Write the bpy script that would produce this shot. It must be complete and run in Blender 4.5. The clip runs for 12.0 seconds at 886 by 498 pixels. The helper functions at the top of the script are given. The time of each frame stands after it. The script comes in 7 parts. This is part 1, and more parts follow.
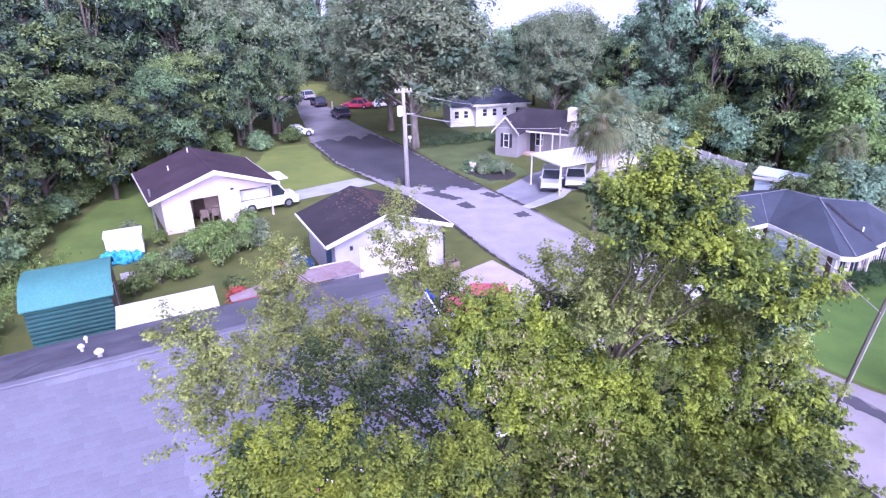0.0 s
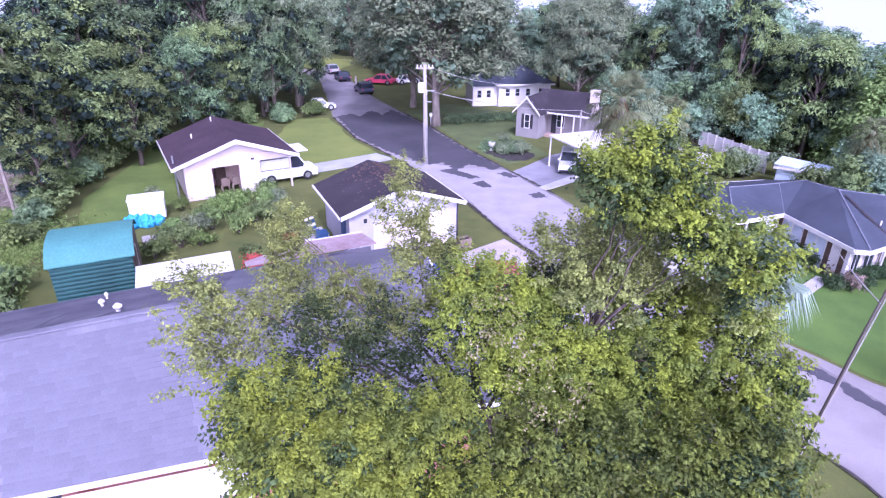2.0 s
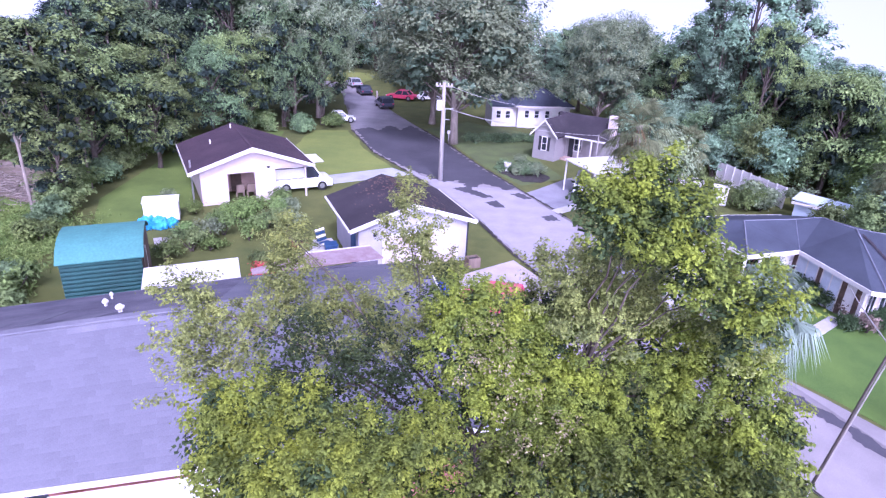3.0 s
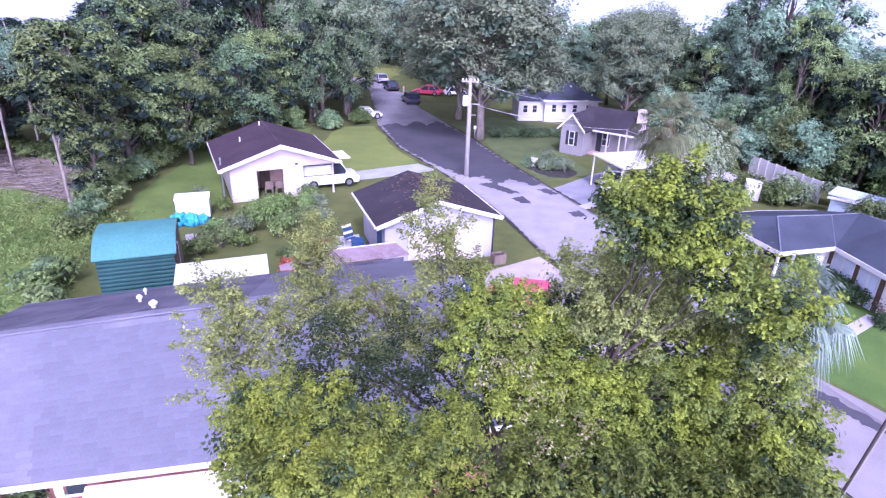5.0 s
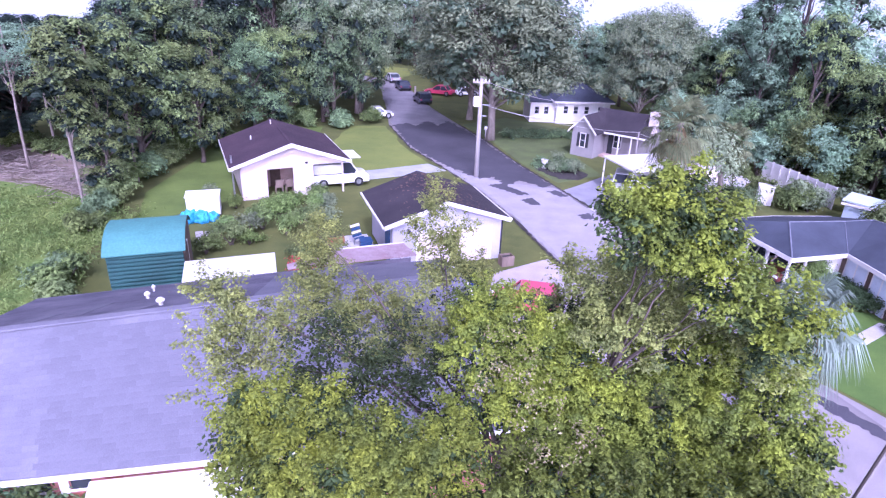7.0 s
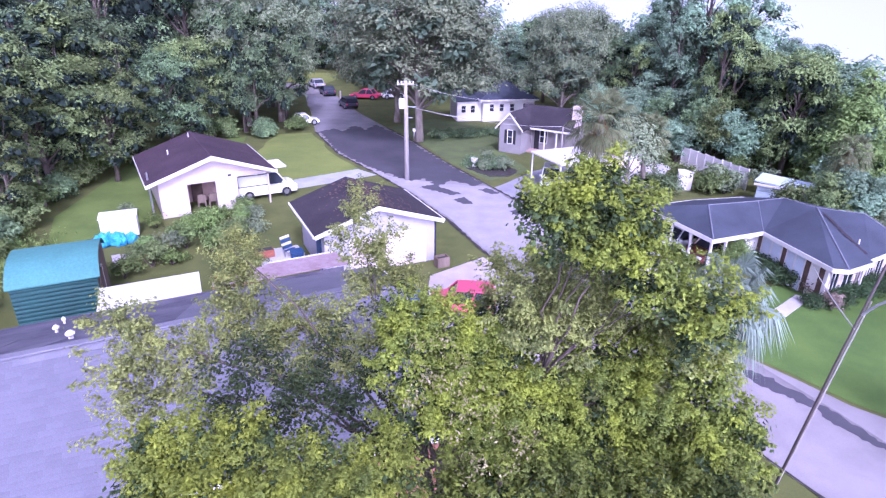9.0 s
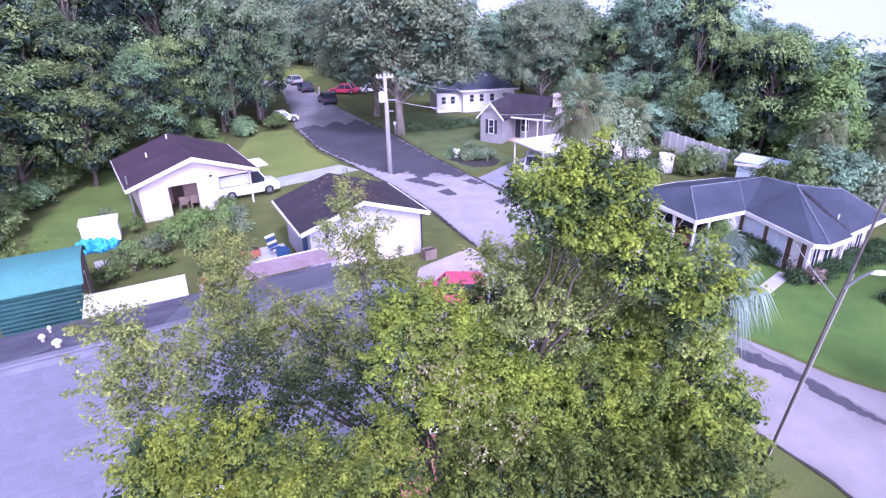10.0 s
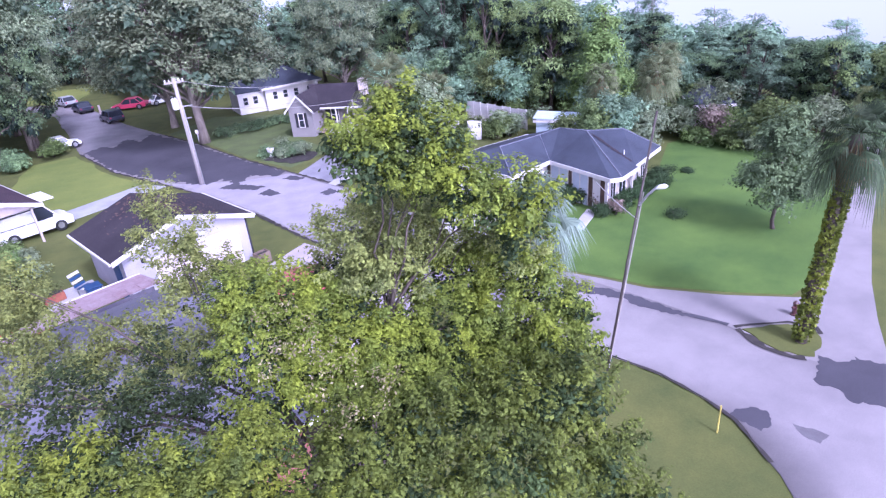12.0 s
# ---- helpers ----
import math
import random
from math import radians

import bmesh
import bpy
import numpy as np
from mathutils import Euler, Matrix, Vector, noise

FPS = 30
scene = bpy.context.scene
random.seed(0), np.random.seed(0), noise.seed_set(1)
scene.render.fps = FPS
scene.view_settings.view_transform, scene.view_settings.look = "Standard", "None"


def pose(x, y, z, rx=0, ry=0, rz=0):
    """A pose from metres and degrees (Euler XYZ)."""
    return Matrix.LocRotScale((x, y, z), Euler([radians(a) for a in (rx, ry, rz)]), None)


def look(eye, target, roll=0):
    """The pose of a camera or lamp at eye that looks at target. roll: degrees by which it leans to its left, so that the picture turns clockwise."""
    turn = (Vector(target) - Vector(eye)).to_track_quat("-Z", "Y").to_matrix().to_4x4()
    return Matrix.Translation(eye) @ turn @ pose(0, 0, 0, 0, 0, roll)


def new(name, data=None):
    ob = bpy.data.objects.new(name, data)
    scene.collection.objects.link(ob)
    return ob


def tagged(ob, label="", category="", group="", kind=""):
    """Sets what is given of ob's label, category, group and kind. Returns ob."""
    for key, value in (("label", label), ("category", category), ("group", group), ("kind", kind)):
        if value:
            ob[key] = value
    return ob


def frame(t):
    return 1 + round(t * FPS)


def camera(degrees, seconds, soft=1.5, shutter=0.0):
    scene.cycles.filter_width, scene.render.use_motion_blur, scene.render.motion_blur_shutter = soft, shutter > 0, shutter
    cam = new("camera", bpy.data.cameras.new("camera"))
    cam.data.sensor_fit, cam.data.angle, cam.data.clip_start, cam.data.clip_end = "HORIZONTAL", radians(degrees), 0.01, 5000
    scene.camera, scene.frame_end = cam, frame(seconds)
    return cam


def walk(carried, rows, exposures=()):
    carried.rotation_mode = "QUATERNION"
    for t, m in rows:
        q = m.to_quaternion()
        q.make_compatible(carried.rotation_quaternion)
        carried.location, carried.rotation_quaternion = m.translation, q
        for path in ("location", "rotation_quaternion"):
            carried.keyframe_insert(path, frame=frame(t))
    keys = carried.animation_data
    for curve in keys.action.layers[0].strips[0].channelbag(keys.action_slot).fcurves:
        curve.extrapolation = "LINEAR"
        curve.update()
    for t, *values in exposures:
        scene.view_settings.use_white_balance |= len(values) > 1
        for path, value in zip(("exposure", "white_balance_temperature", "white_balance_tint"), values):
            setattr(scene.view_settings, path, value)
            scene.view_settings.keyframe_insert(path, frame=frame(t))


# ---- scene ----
cam = camera(74.0, 12.0, soft=1.3)
PATH = [
    (0.0, pose(0.240, 0.300, 12.960, 67.330, 1.095, -4.270)),
    (0.5, pose(0.360, 0.250, 12.900, 70.450, -0.022, -3.980)),
    (1.0, pose(0.400, 0.060, 12.880, 69.710, 0.253, -2.810)),
    (1.5, pose(0.381, -0.090, 13.039, 61.576, 1.739, -2.640)),
    (2.0, pose(0.605, -0.170, 12.923, 65.437, -0.363, -1.526)),
    (2.5, pose(0.779, -0.101, 12.918, 67.762, -2.224, -0.022)),
    (3.0, pose(0.865, -0.040, 12.939, 66.991, -2.702, 0.960)),
    (5.0, pose(0.917, -0.051, 13.048, 66.364, -1.705, 3.371)),
    (5.5, pose(0.927, -0.039, 13.062, 66.655, -2.211, 3.957)),
    (6.0, pose(0.973, -0.056, 13.093, 66.514, -1.804, 4.615)),
    (6.5, pose(0.982, -0.051, 13.102, 66.178, -2.194, 5.404)),
    (8.5, pose(1.271, 0.334, 13.036, 66.956, -0.962, -1.503)),
    (9.0, pose(1.268, 0.364, 13.021, 66.675, -0.676, -2.441)),
    (9.5, pose(1.249, 0.354, 13.019, 66.337, -0.341, -2.187)),
    (10.0, pose(1.192, 0.353, 13.000, 65.931, 0.975, -4.712)),
    (10.5, pose(1.201, 0.335, 12.973, 65.448, 2.074, -7.561)),
    (11.0, pose(1.189, 0.260, 12.935, 65.894, 1.692, -14.267)),
    (11.5, pose(1.196, 0.240, 12.801, 65.287, 3.755, -19.548)),
    (12.0, pose(1.163, 0.195, 12.580, 64.258, 4.819, -23.830)),
]
walk(cam, PATH, exposures=[(0.0, 1.06, 5020, 47), (8.5, 1.05, 4980, 51), (12.0, 1.0, 5000, 42)])

# ---------------------------------------------------------------- world and sun
world = bpy.data.worlds.new("sky")
scene.world = world
world.use_nodes = True
wn = world.node_tree.nodes
wl = world.node_tree.links
sky = wn.new("ShaderNodeTexSky")
sky.sky_type = "NISHITA"
sky.sun_disc = False
sky.sun_elevation = radians(42)
sky.sun_rotation = radians(167)
sky.air_density, sky.dust_density, sky.ozone_density = 1.0, 6.0, 1.0
wn["Background"].inputs["Strength"].default_value = 0.115
# haze: the bright band of the sky reaches a little below the level line, and the clouds take most of the blue away
way = wn.new("ShaderNodeTexCoord")
lift = wn.new("ShaderNodeVectorMath")
lift.operation = "ADD"
lift.inputs[1].default_value = (0, 0, 0.3)
cloud = wn.new("ShaderNodeHueSaturation")
cloud.inputs["Saturation"].default_value = 0.2
cloud.inputs["Value"].default_value = 1.5
wl.new(way.outputs["Generated"], lift.inputs[0])
wl.new(lift.outputs["Vector"], sky.inputs["Vector"])
wl.new(sky.outputs["Color"], cloud.inputs["Color"])
wl.new(cloud.outputs["Color"], wn["Background"].inputs["Color"])

sun = new("sun", bpy.data.lights.new("sun", "SUN"))
sun.data.energy, sun.data.angle, sun.data.color = 2.2, radians(10), (1.0, 0.95, 0.88)
sun.matrix_world = look((9, -40, 45), (0, 0, 0))


# ---------------------------------------------------------------- materials
def mat(name, base, rough=0.8, dark=None, scale=3.0, fine=60.0, bump=0.15, metal=0.0, spec=0.3, island=0.0, obj_random=0.0, streak=None, translucent=0.0, amount=0.6):
    """Two scales of noise over the base colour, fine bump; island / obj_random vary the value piece by piece."""
    m = bpy.data.materials.new(name)
    m.use_nodes = True
    n, l = m.node_tree.nodes, m.node_tree.links
    b = n["Principled BSDF"]
    b.inputs["Roughness"].default_value = rough
    b.inputs["Metallic"].default_value = metal
    b.inputs["Specular IOR Level"].default_value = spec
    co = n.new("ShaderNodeTexCoord")
    src = co.outputs["Object"]
    if streak:
        mp = n.new("ShaderNodeMapping")
        mp.inputs["Scale"].default_value = streak
        l.new(src, mp.inputs["Vector"])
        src = mp.outputs["Vector"]
    big = n.new("ShaderNodeTexNoise")
    big.inputs["Scale"].default_value, big.inputs["Detail"].default_value, big.inputs["Roughness"].default_value = 1.0 / scale, 6, 0.6
    small = n.new("ShaderNodeTexNoise")
    small.inputs["Scale"].default_value, small.inputs["Detail"].default_value = fine, 3
    l.new(src, big.inputs["Vector"])
    l.new(src, small.inputs["Vector"])
    dark = dark or tuple(c * 0.72 for c in base)
    ramp = n.new("ShaderNodeValToRGB")
    ramp.color_ramp.elements[0].position, ramp.color_ramp.elements[1].position = 0.5 - 0.25 * amount, 0.5 + 0.25 * amount
    ramp.color_ramp.elements[0].color, ramp.color_ramp.elements[1].color = (*dark, 1), (*base, 1)
    l.new(big.outputs["Fac"], ramp.inputs["Fac"])
    grain = n.new("ShaderNodeMapRange")
    grain.inputs["To Min"].default_value, grain.inputs["To Max"].default_value = 0.75, 1.25
    l.new(small.outputs["Fac"], grain.inputs["Value"])
    value = grain.outputs["Result"]
    for on, kind, out in ((island, "ShaderNodeNewGeometry", "Random Per Island"), (obj_random, "ShaderNodeObjectInfo", "Random")):
        if on:
            g = n.new(kind)
            r = n.new("ShaderNodeMapRange")
            r.inputs["To Min"].default_value, r.inputs["To Max"].default_value = 1 - on, 1 + on
            l.new(g.outputs[out], r.inputs["Value"])
            mu = n.new("ShaderNodeMath")
            mu.operation = "MULTIPLY"
            l.new(value, mu.inputs[0])
            l.new(r.outputs["Result"], mu.inputs[1])
            value = mu.outputs["Value"]
    hsv = n.new("ShaderNodeHueSaturation")
    l.new(ramp.outputs["Color"], hsv.inputs["Color"])
    l.new(value, hsv.inputs["Value"])
    if obj_random:
        hr = n.new("ShaderNodeMapRange")
        hr.inputs["To Min"].default_value, hr.inputs["To Max"].default_value = 0.5 - 0.04 * obj_random, 0.5 + 0.05 * obj_random
        oi = n.new("ShaderNodeObjectInfo")
        l.new(oi.outputs["Random"], hr.inputs["Value"])
        l.new(hr.outputs["Result"], hsv.inputs["Hue"])
    l.new(hsv.outputs["Color"], b.inputs["Base Color"])
    if bump:
        bp = n.new("ShaderNodeBump")
        bp.inputs["Strength"].default_value, bp.inputs["Distance"].default_value = bump, 0.02
        l.new(small.outputs["Fac"], bp.inputs["Height"])
        l.new(bp.outputs["Normal"], b.inputs["Normal"])
    if translucent:
        tr = n.new("ShaderNodeBsdfTranslucent")
        mix = n.new("ShaderNodeMixShader")
        mix.inputs["Fac"].default_value = translucent
        l.new(hsv.outputs["Color"], tr.inputs["Color"])
        l.new(b.outputs["BSDF"], mix.inputs[1])
        l.new(tr.outputs["BSDF"], mix.inputs[2])
        l.new(mix.outputs["Shader"], n["Material Output"].inputs["Surface"])
    return m


GRASS = mat("grass", (0.118, 0.125, 0.032), 0.95, (0.065, 0.082, 0.021), 2.0, 22, 0.6, amount=0.9)
LAWN = mat("lawn", (0.10, 0.165, 0.03), 0.95, (0.05, 0.10, 0.02), 3.0, 26, 0.6, amount=0.9)
ROAD = mat("worn_asphalt", (0.262, 0.236, 0.24), 0.85, (0.203, 0.183, 0.19), 2.5, 40, 0.3)
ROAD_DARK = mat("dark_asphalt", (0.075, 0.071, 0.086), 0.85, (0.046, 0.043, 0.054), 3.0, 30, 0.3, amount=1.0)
CONCRETE = mat("concrete", (0.46, 0.44, 0.44), 0.85, (0.36, 0.34, 0.34), 1.5, 30, 0.2)
SOIL = mat("soil_edge", (0.055, 0.048, 0.045), 0.95, (0.03, 0.027, 0.025), 0.5, 20, 0.6)
BRUSH = mat("cleared_brush", (0.26, 0.20, 0.18), 0.95, (0.12, 0.10, 0.06), 1.5, 8, 0.8)
MEADOW = mat("rough_meadow", (0.17, 0.22, 0.05), 0.95, (0.085, 0.15, 0.03), 2.0, 9, 0.8)
SHINGLE = mat("grey_shingle", (0.145, 0.14, 0.168), 0.85, (0.105, 0.102, 0.128), 2.2, 40, 0.3, island=0.07, obj_random=0.07)
SHINGLE_DARK = mat("weathered_shingle", (0.13, 0.12, 0.15), 0.85, (0.07, 0.065, 0.09), 1.2, 50, 0.3, island=0.08)
SHINGLE_BROWN = mat("brown_shingle", (0.055, 0.033, 0.044), 0.9, (0.036, 0.022, 0.032), 2.0, 60, 0.3, island=0.12)
SHINGLE_CHAR = mat("charcoal_shingle", (0.042, 0.034, 0.041), 0.9, (0.026, 0.021, 0.027), 2.0, 60, 0.3, island=0.12)
SHINGLE_PALE = mat("worn_slate", (0.17, 0.175, 0.21), 0.8, (0.12, 0.125, 0.155), 0.6, 30, 0.3)
SHINGLE_BLUE = mat("slate_shingle", (0.053, 0.061, 0.084), 0.78, (0.034, 0.04, 0.057), 2.0, 60, 0.3, island=0.1)
RUST = mat("rusty_needles", (0.13, 0.075, 0.06), 0.95, (0.06, 0.045, 0.048), 0.6, 25, 0.4, amount=1.2)
GREYWHITE = mat("dusty_white_siding", (0.39, 0.37, 0.42), 0.7, (0.33, 0.31, 0.36), 1.2, 30, 0.1)
BLIND = mat("pale_blue_blinds", (0.48, 0.53, 0.62), 0.5, (0.42, 0.47, 0.56), 0.5, 30, 0.05)
BROWN = mat("brown_trim", (0.10, 0.065, 0.05), 0.8, (0.06, 0.04, 0.03), 0.5, 30, 0.1)
WHITE = mat("white_paint", (0.64, 0.61, 0.61), 0.6, (0.55, 0.52, 0.52), 1.5, 30, 0.05)
CREAM = mat("cream_wall", (0.54, 0.46, 0.45), 0.75, (0.47, 0.395, 0.39), 2.0, 40, 0.1)
GREYWALL = mat("grey_siding", (0.27, 0.25, 0.25), 0.7, (0.22, 0.20, 0.205), 2.0, 40, 0.1)
BLUEWALL = mat("pale_blue_siding", (0.50, 0.58, 0.66), 0.7, (0.42, 0.50, 0.58), 2.0, 40, 0.1)
BRICK = mat("red_brick", (0.28, 0.09, 0.06), 0.9, (0.20, 0.06, 0.045), 0.4, 60, 0.4, obj_random=0.2)
BRICKRED = mat("brick_pale", (0.42, 0.30, 0.26), 0.9, (0.34, 0.23, 0.20), 0.4, 30, 0.4)
# wall teal is lowered below the roof's to hold the shade between the ribs
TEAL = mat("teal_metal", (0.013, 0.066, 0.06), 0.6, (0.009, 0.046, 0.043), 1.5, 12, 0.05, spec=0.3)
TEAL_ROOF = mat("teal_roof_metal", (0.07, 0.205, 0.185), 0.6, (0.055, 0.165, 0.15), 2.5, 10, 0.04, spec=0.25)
WOOD = mat("weathered_wood", (0.20, 0.15, 0.12), 0.85, (0.11, 0.08, 0.065), 0.7, 20, 0.3, streak=(1, 1, 0.15))
POLE = mat("grey_pole_wood", (0.34, 0.31, 0.30), 0.9, (0.24, 0.21, 0.20), 0.6, 25, 0.3, streak=(1, 1, 0.08))
POLE_DARK = mat("dark_pole_wood", (0.085, 0.07, 0.065), 0.9, (0.05, 0.042, 0.04), 0.6, 25, 0.3, streak=(1, 1, 0.08))
BARK = mat("bark", (0.12, 0.095, 0.08), 0.95, (0.06, 0.047, 0.04), 0.3, 14, 0.8, streak=(1, 1, 0.3))
BARK_PALE = mat("pale_bark", (0.25, 0.21, 0.18), 0.95, (0.14, 0.115, 0.10), 0.3, 12, 0.8, streak=(1, 1, 0.3))
PATCHMETAL = mat("faded_metal_roof", (0.36, 0.29, 0.31), 0.55, (0.22, 0.13, 0.14), 0.5, 12, 0.05, amount=1.2)
METAL = mat("galvanised_metal", (0.45, 0.45, 0.47), 0.4, None, 1.0, 20, 0.05, metal=0.8)
DARK = mat("dark_interior", (0.03, 0.03, 0.035), 0.8, None, 1.0, 10, 0.0)
CABLE_PALE = mat("pale_cable", (0.4, 0.38, 0.38), 0.6, None, 1.0, 10, 0.0)
CABLE = mat("black_cable", (0.03, 0.03, 0.03), 0.6, None, 1.0, 10, 0.0)
RUBBER = mat("rubber", (0.025, 0.025, 0.027), 0.7, None, 0.3, 30, 0.05)
CHROME = mat("wheel_metal", (0.5, 0.5, 0.52), 0.35, None, 0.3, 30, 0.0, metal=0.9)
PLASTIC_BLUE = mat("blue_plastic", (0.025, 0.07, 0.17), 0.5, (0.02, 0.05, 0.13), 0.4, 12, 0.1)
TARP = mat("blue_tarp", (0.06, 0.36, 0.62), 0.45, (0.04, 0.25, 0.48), 0.3, 6, 0.5)
FLOWER = mat("red_flowers", (0.45, 0.08, 0.07), 0.8, None, 0.3, 20, 0.0, island=0.3)
YELLOW = mat("yellow_plastic", (0.62, 0.5, 0.12), 0.6, None, 0.3, 10, 0.0)
LAMPGLASS = mat("lamp_lens", (0.8, 0.82, 0.85), 0.3, None, 0.3, 10, 0.0)


def paint(name, c):
    m = mat(name, c, 0.3, tuple(x * 0.92 for x in c), 1.0, 15, 0.0, spec=0.6)
    m.node_tree.nodes["Principled BSDF"].inputs["Coat Weight"].default_value = 0.5
    return m


PAINT_WHITE, PAINT_RED, PAINT_SILVER = paint("white_car_paint", (0.75, 0.74, 0.74)), paint("red_car_paint", (0.5, 0.05, 0.11)), paint("silver_car_paint", (0.5, 0.5, 0.53))
PAINT_HYDRANT = paint("faded_red_hydrant", (0.06, 0.018, 0.018))
PAINT_DARK, PAINT_MAROON = paint("dark_blue_car_paint", (0.03, 0.04, 0.07)), paint("maroon_car_paint", (0.12, 0.022, 0.02))


def glass(name, tint=(0.03, 0.035, 0.045)):
    m = bpy.data.materials.new(name)
    m.use_nodes = True
    b = m.node_tree.nodes["Principled BSDF"]
    b.inputs["Base Color"].default_value = (*tint, 1)
    b.inputs["Roughness"].default_value, b.inputs["Specular IOR Level"].default_value = 0.08, 0.8
    return m


GLASS = glass("window_glass")


def leafmat(name, base, dark, island=0.3, size=1.6):
    return mat(name, base, 0.6, dark, size, 1.2, 0.0, spec=0.12, island=island, obj_random=0.22, translucent=0.28, amount=0.7)


LEAF_NEAR = leafmat("bright_oak_leaf", (0.24, 0.278, 0.031), (0.092, 0.122, 0.028), 0.36, 0.45)
LEAF_LOWER = leafmat("olive_oak_leaf", (0.175, 0.215, 0.033), (0.065, 0.09, 0.026), 0.4, 0.45)
LEAF_BLEACHED = leafmat("bleached_oak_leaf", (0.33, 0.285, 0.17), (0.16, 0.13, 0.07), 0.3, 0.4)
# inner oak leaf: base colour darkened to stand for shade inside the crown
LEAF_CORE_SHADE = leafmat("inner_oak_shade_leaf", (0.06, 0.085, 0.028), (0.026, 0.04, 0.018), 0.35, 0.5)
LEAF_DULL = leafmat("grey_oak_leaf", (0.265, 0.29, 0.075), (0.135, 0.16, 0.055), 0.4, 0.4)
LEAF_OAK = leafmat("grey_green_leaf", (0.25, 0.295, 0.165), (0.13, 0.165, 0.10), 0.3)
LEAF_DEEP = leafmat("deep_green_leaf", (0.205, 0.285, 0.13), (0.065, 0.105, 0.055), 0.34)
LEAF_LIGHT = leafmat("light_green_leaf", (0.24, 0.30, 0.105), (0.075, 0.11, 0.045), 0.34)
LEAF_FRESH = leafmat("fresh_green_leaf", (0.24, 0.33, 0.10), (0.12, 0.19, 0.06), 0.3)
LEAF_WEED = leafmat("weed_leaf", (0.21, 0.27, 0.075), (0.10, 0.16, 0.045), 0.4, 2.5)
LEAF_BLUE = leafmat("blue_green_leaf", (0.25, 0.36, 0.22), (0.13, 0.21, 0.14), 0.3)
LEAF_SHRUB = leafmat("shrub_leaf", (0.19, 0.25, 0.075), (0.075, 0.11, 0.04), 0.4)
FLOWER_PALE = leafmat("dusty_pink_flower", (0.30, 0.21, 0.19), (0.16, 0.15, 0.11), 0.4)
# leaf of the dark pines; its dark base also paints shade inside other crowns
LEAF_PINE_SHADE = leafmat("dark_pine_shade_leaf", (0.042, 0.066, 0.047), (0.017, 0.028, 0.024), 0.25)
FROND_OLIVE = leafmat("olive_palm_frond", (0.19, 0.21, 0.105), (0.10, 0.12, 0.06), 0.3)
# inner leaf colour lowered to stand for crown shade, less deep than the pine
LEAF_SHADE = leafmat("inner_woods_shade_leaf", (0.12, 0.165, 0.105), (0.07, 0.1, 0.065), 0.16)
LEAF_DARK = leafmat("clipped_bush_leaf", (0.075, 0.12, 0.05), (0.04, 0.07, 0.03))
FROND = leafmat("palm_frond", (0.13, 0.20, 0.13), (0.08, 0.13, 0.08), 0.2)
FROND_DARK = leafmat("dark_palm_frond", (0.085, 0.12, 0.06), (0.05, 0.07, 0.035), 0.25)
FROND_PALE = leafmat("pale_palm_frond", (0.21, 0.27, 0.21), (0.13, 0.17, 0.13), 0.25)
FROND_DRY = leafmat("dry_palm_frond", (0.24, 0.18, 0.09), (0.14, 0.10, 0.05), 0.25)


# ---------------------------------------------------------------- builders
def part(name, bm, material, parent=None, label="", smooth=False):
    """One mesh object from a bmesh, under a thing or a part."""
    me = bpy.data.meshes.new(name)
    bm.to_mesh(me)
    bm.free()
    return link(name, me, material, parent, label, smooth)


def link(name, me, material, parent=None, label="", smooth=False):
    if material and not me.materials:
        me.materials.append(material)
    if smooth:
        me.polygons.foreach_set("use_smooth", [True] * len(me.polygons))
    ob = new(name, me)
    ob.parent = parent
    return tagged(ob, label=label) if label else ob


def thing(name, label, category, m=None, group="", kind=""):
    ob = new(name)
    ob.empty_display_size = 0.3
    ob.matrix_basis = m or Matrix()
    return tagged(ob, label, category, group, kind)


def box(bm, x0, y0, z0, x1, y1, z1, bevel=0.0):
    r = bmesh.ops.create_cube(bm, size=1.0, matrix=Matrix.LocRotScale(((x0 + x1) / 2, (y0 + y1) / 2, (z0 + z1) / 2), None, (abs(x1 - x0), abs(y1 - y0), abs(z1 - z0))))
    if bevel:
        edges = list({e for v in r["verts"] for e in v.link_edges})
        bmesh.ops.bevel(bm, geom=edges, offset=bevel, segments=1, affect="EDGES")
    return bm


def boxed(*a, bevel=0.0):
    return box(bmesh.new(), *a, bevel=bevel)


def prism(bm, poly, z0, z1):
    """A closed block over a flat outline; z1 may be a function of x, y."""
    top = z1 if callable(z1) else (lambda x, y: z1)
    lo = [bm.verts.new((x, y, z0)) for x, y in poly]
    hi = [bm.verts.new((x, y, top(x, y))) for x, y in poly]
    bm.faces.new(hi)
    bm.faces.new(lo[::-1])
    for i in range(len(poly)):
        j = (i + 1) % len(poly)
        bm.faces.new((lo[i], lo[j], hi[j], hi[i]))
    bmesh.ops.recalc_face_normals(bm, faces=bm.faces)
    return bm


def slab(bm, corners, thick):
    """A sloping plate: corners of its top, thickness downwards."""
    hi = [bm.verts.new(c) for c in corners]
    lo = [bm.verts.new((c[0], c[1], c[2] - thick)) for c in corners]
    bm.faces.new(hi)
    bm.faces.new(lo[::-1])
    for i in range(len(hi)):
        j = (i + 1) % len(hi)
        bm.faces.new((lo[i], lo[j], hi[j], hi[i]))
    return bm


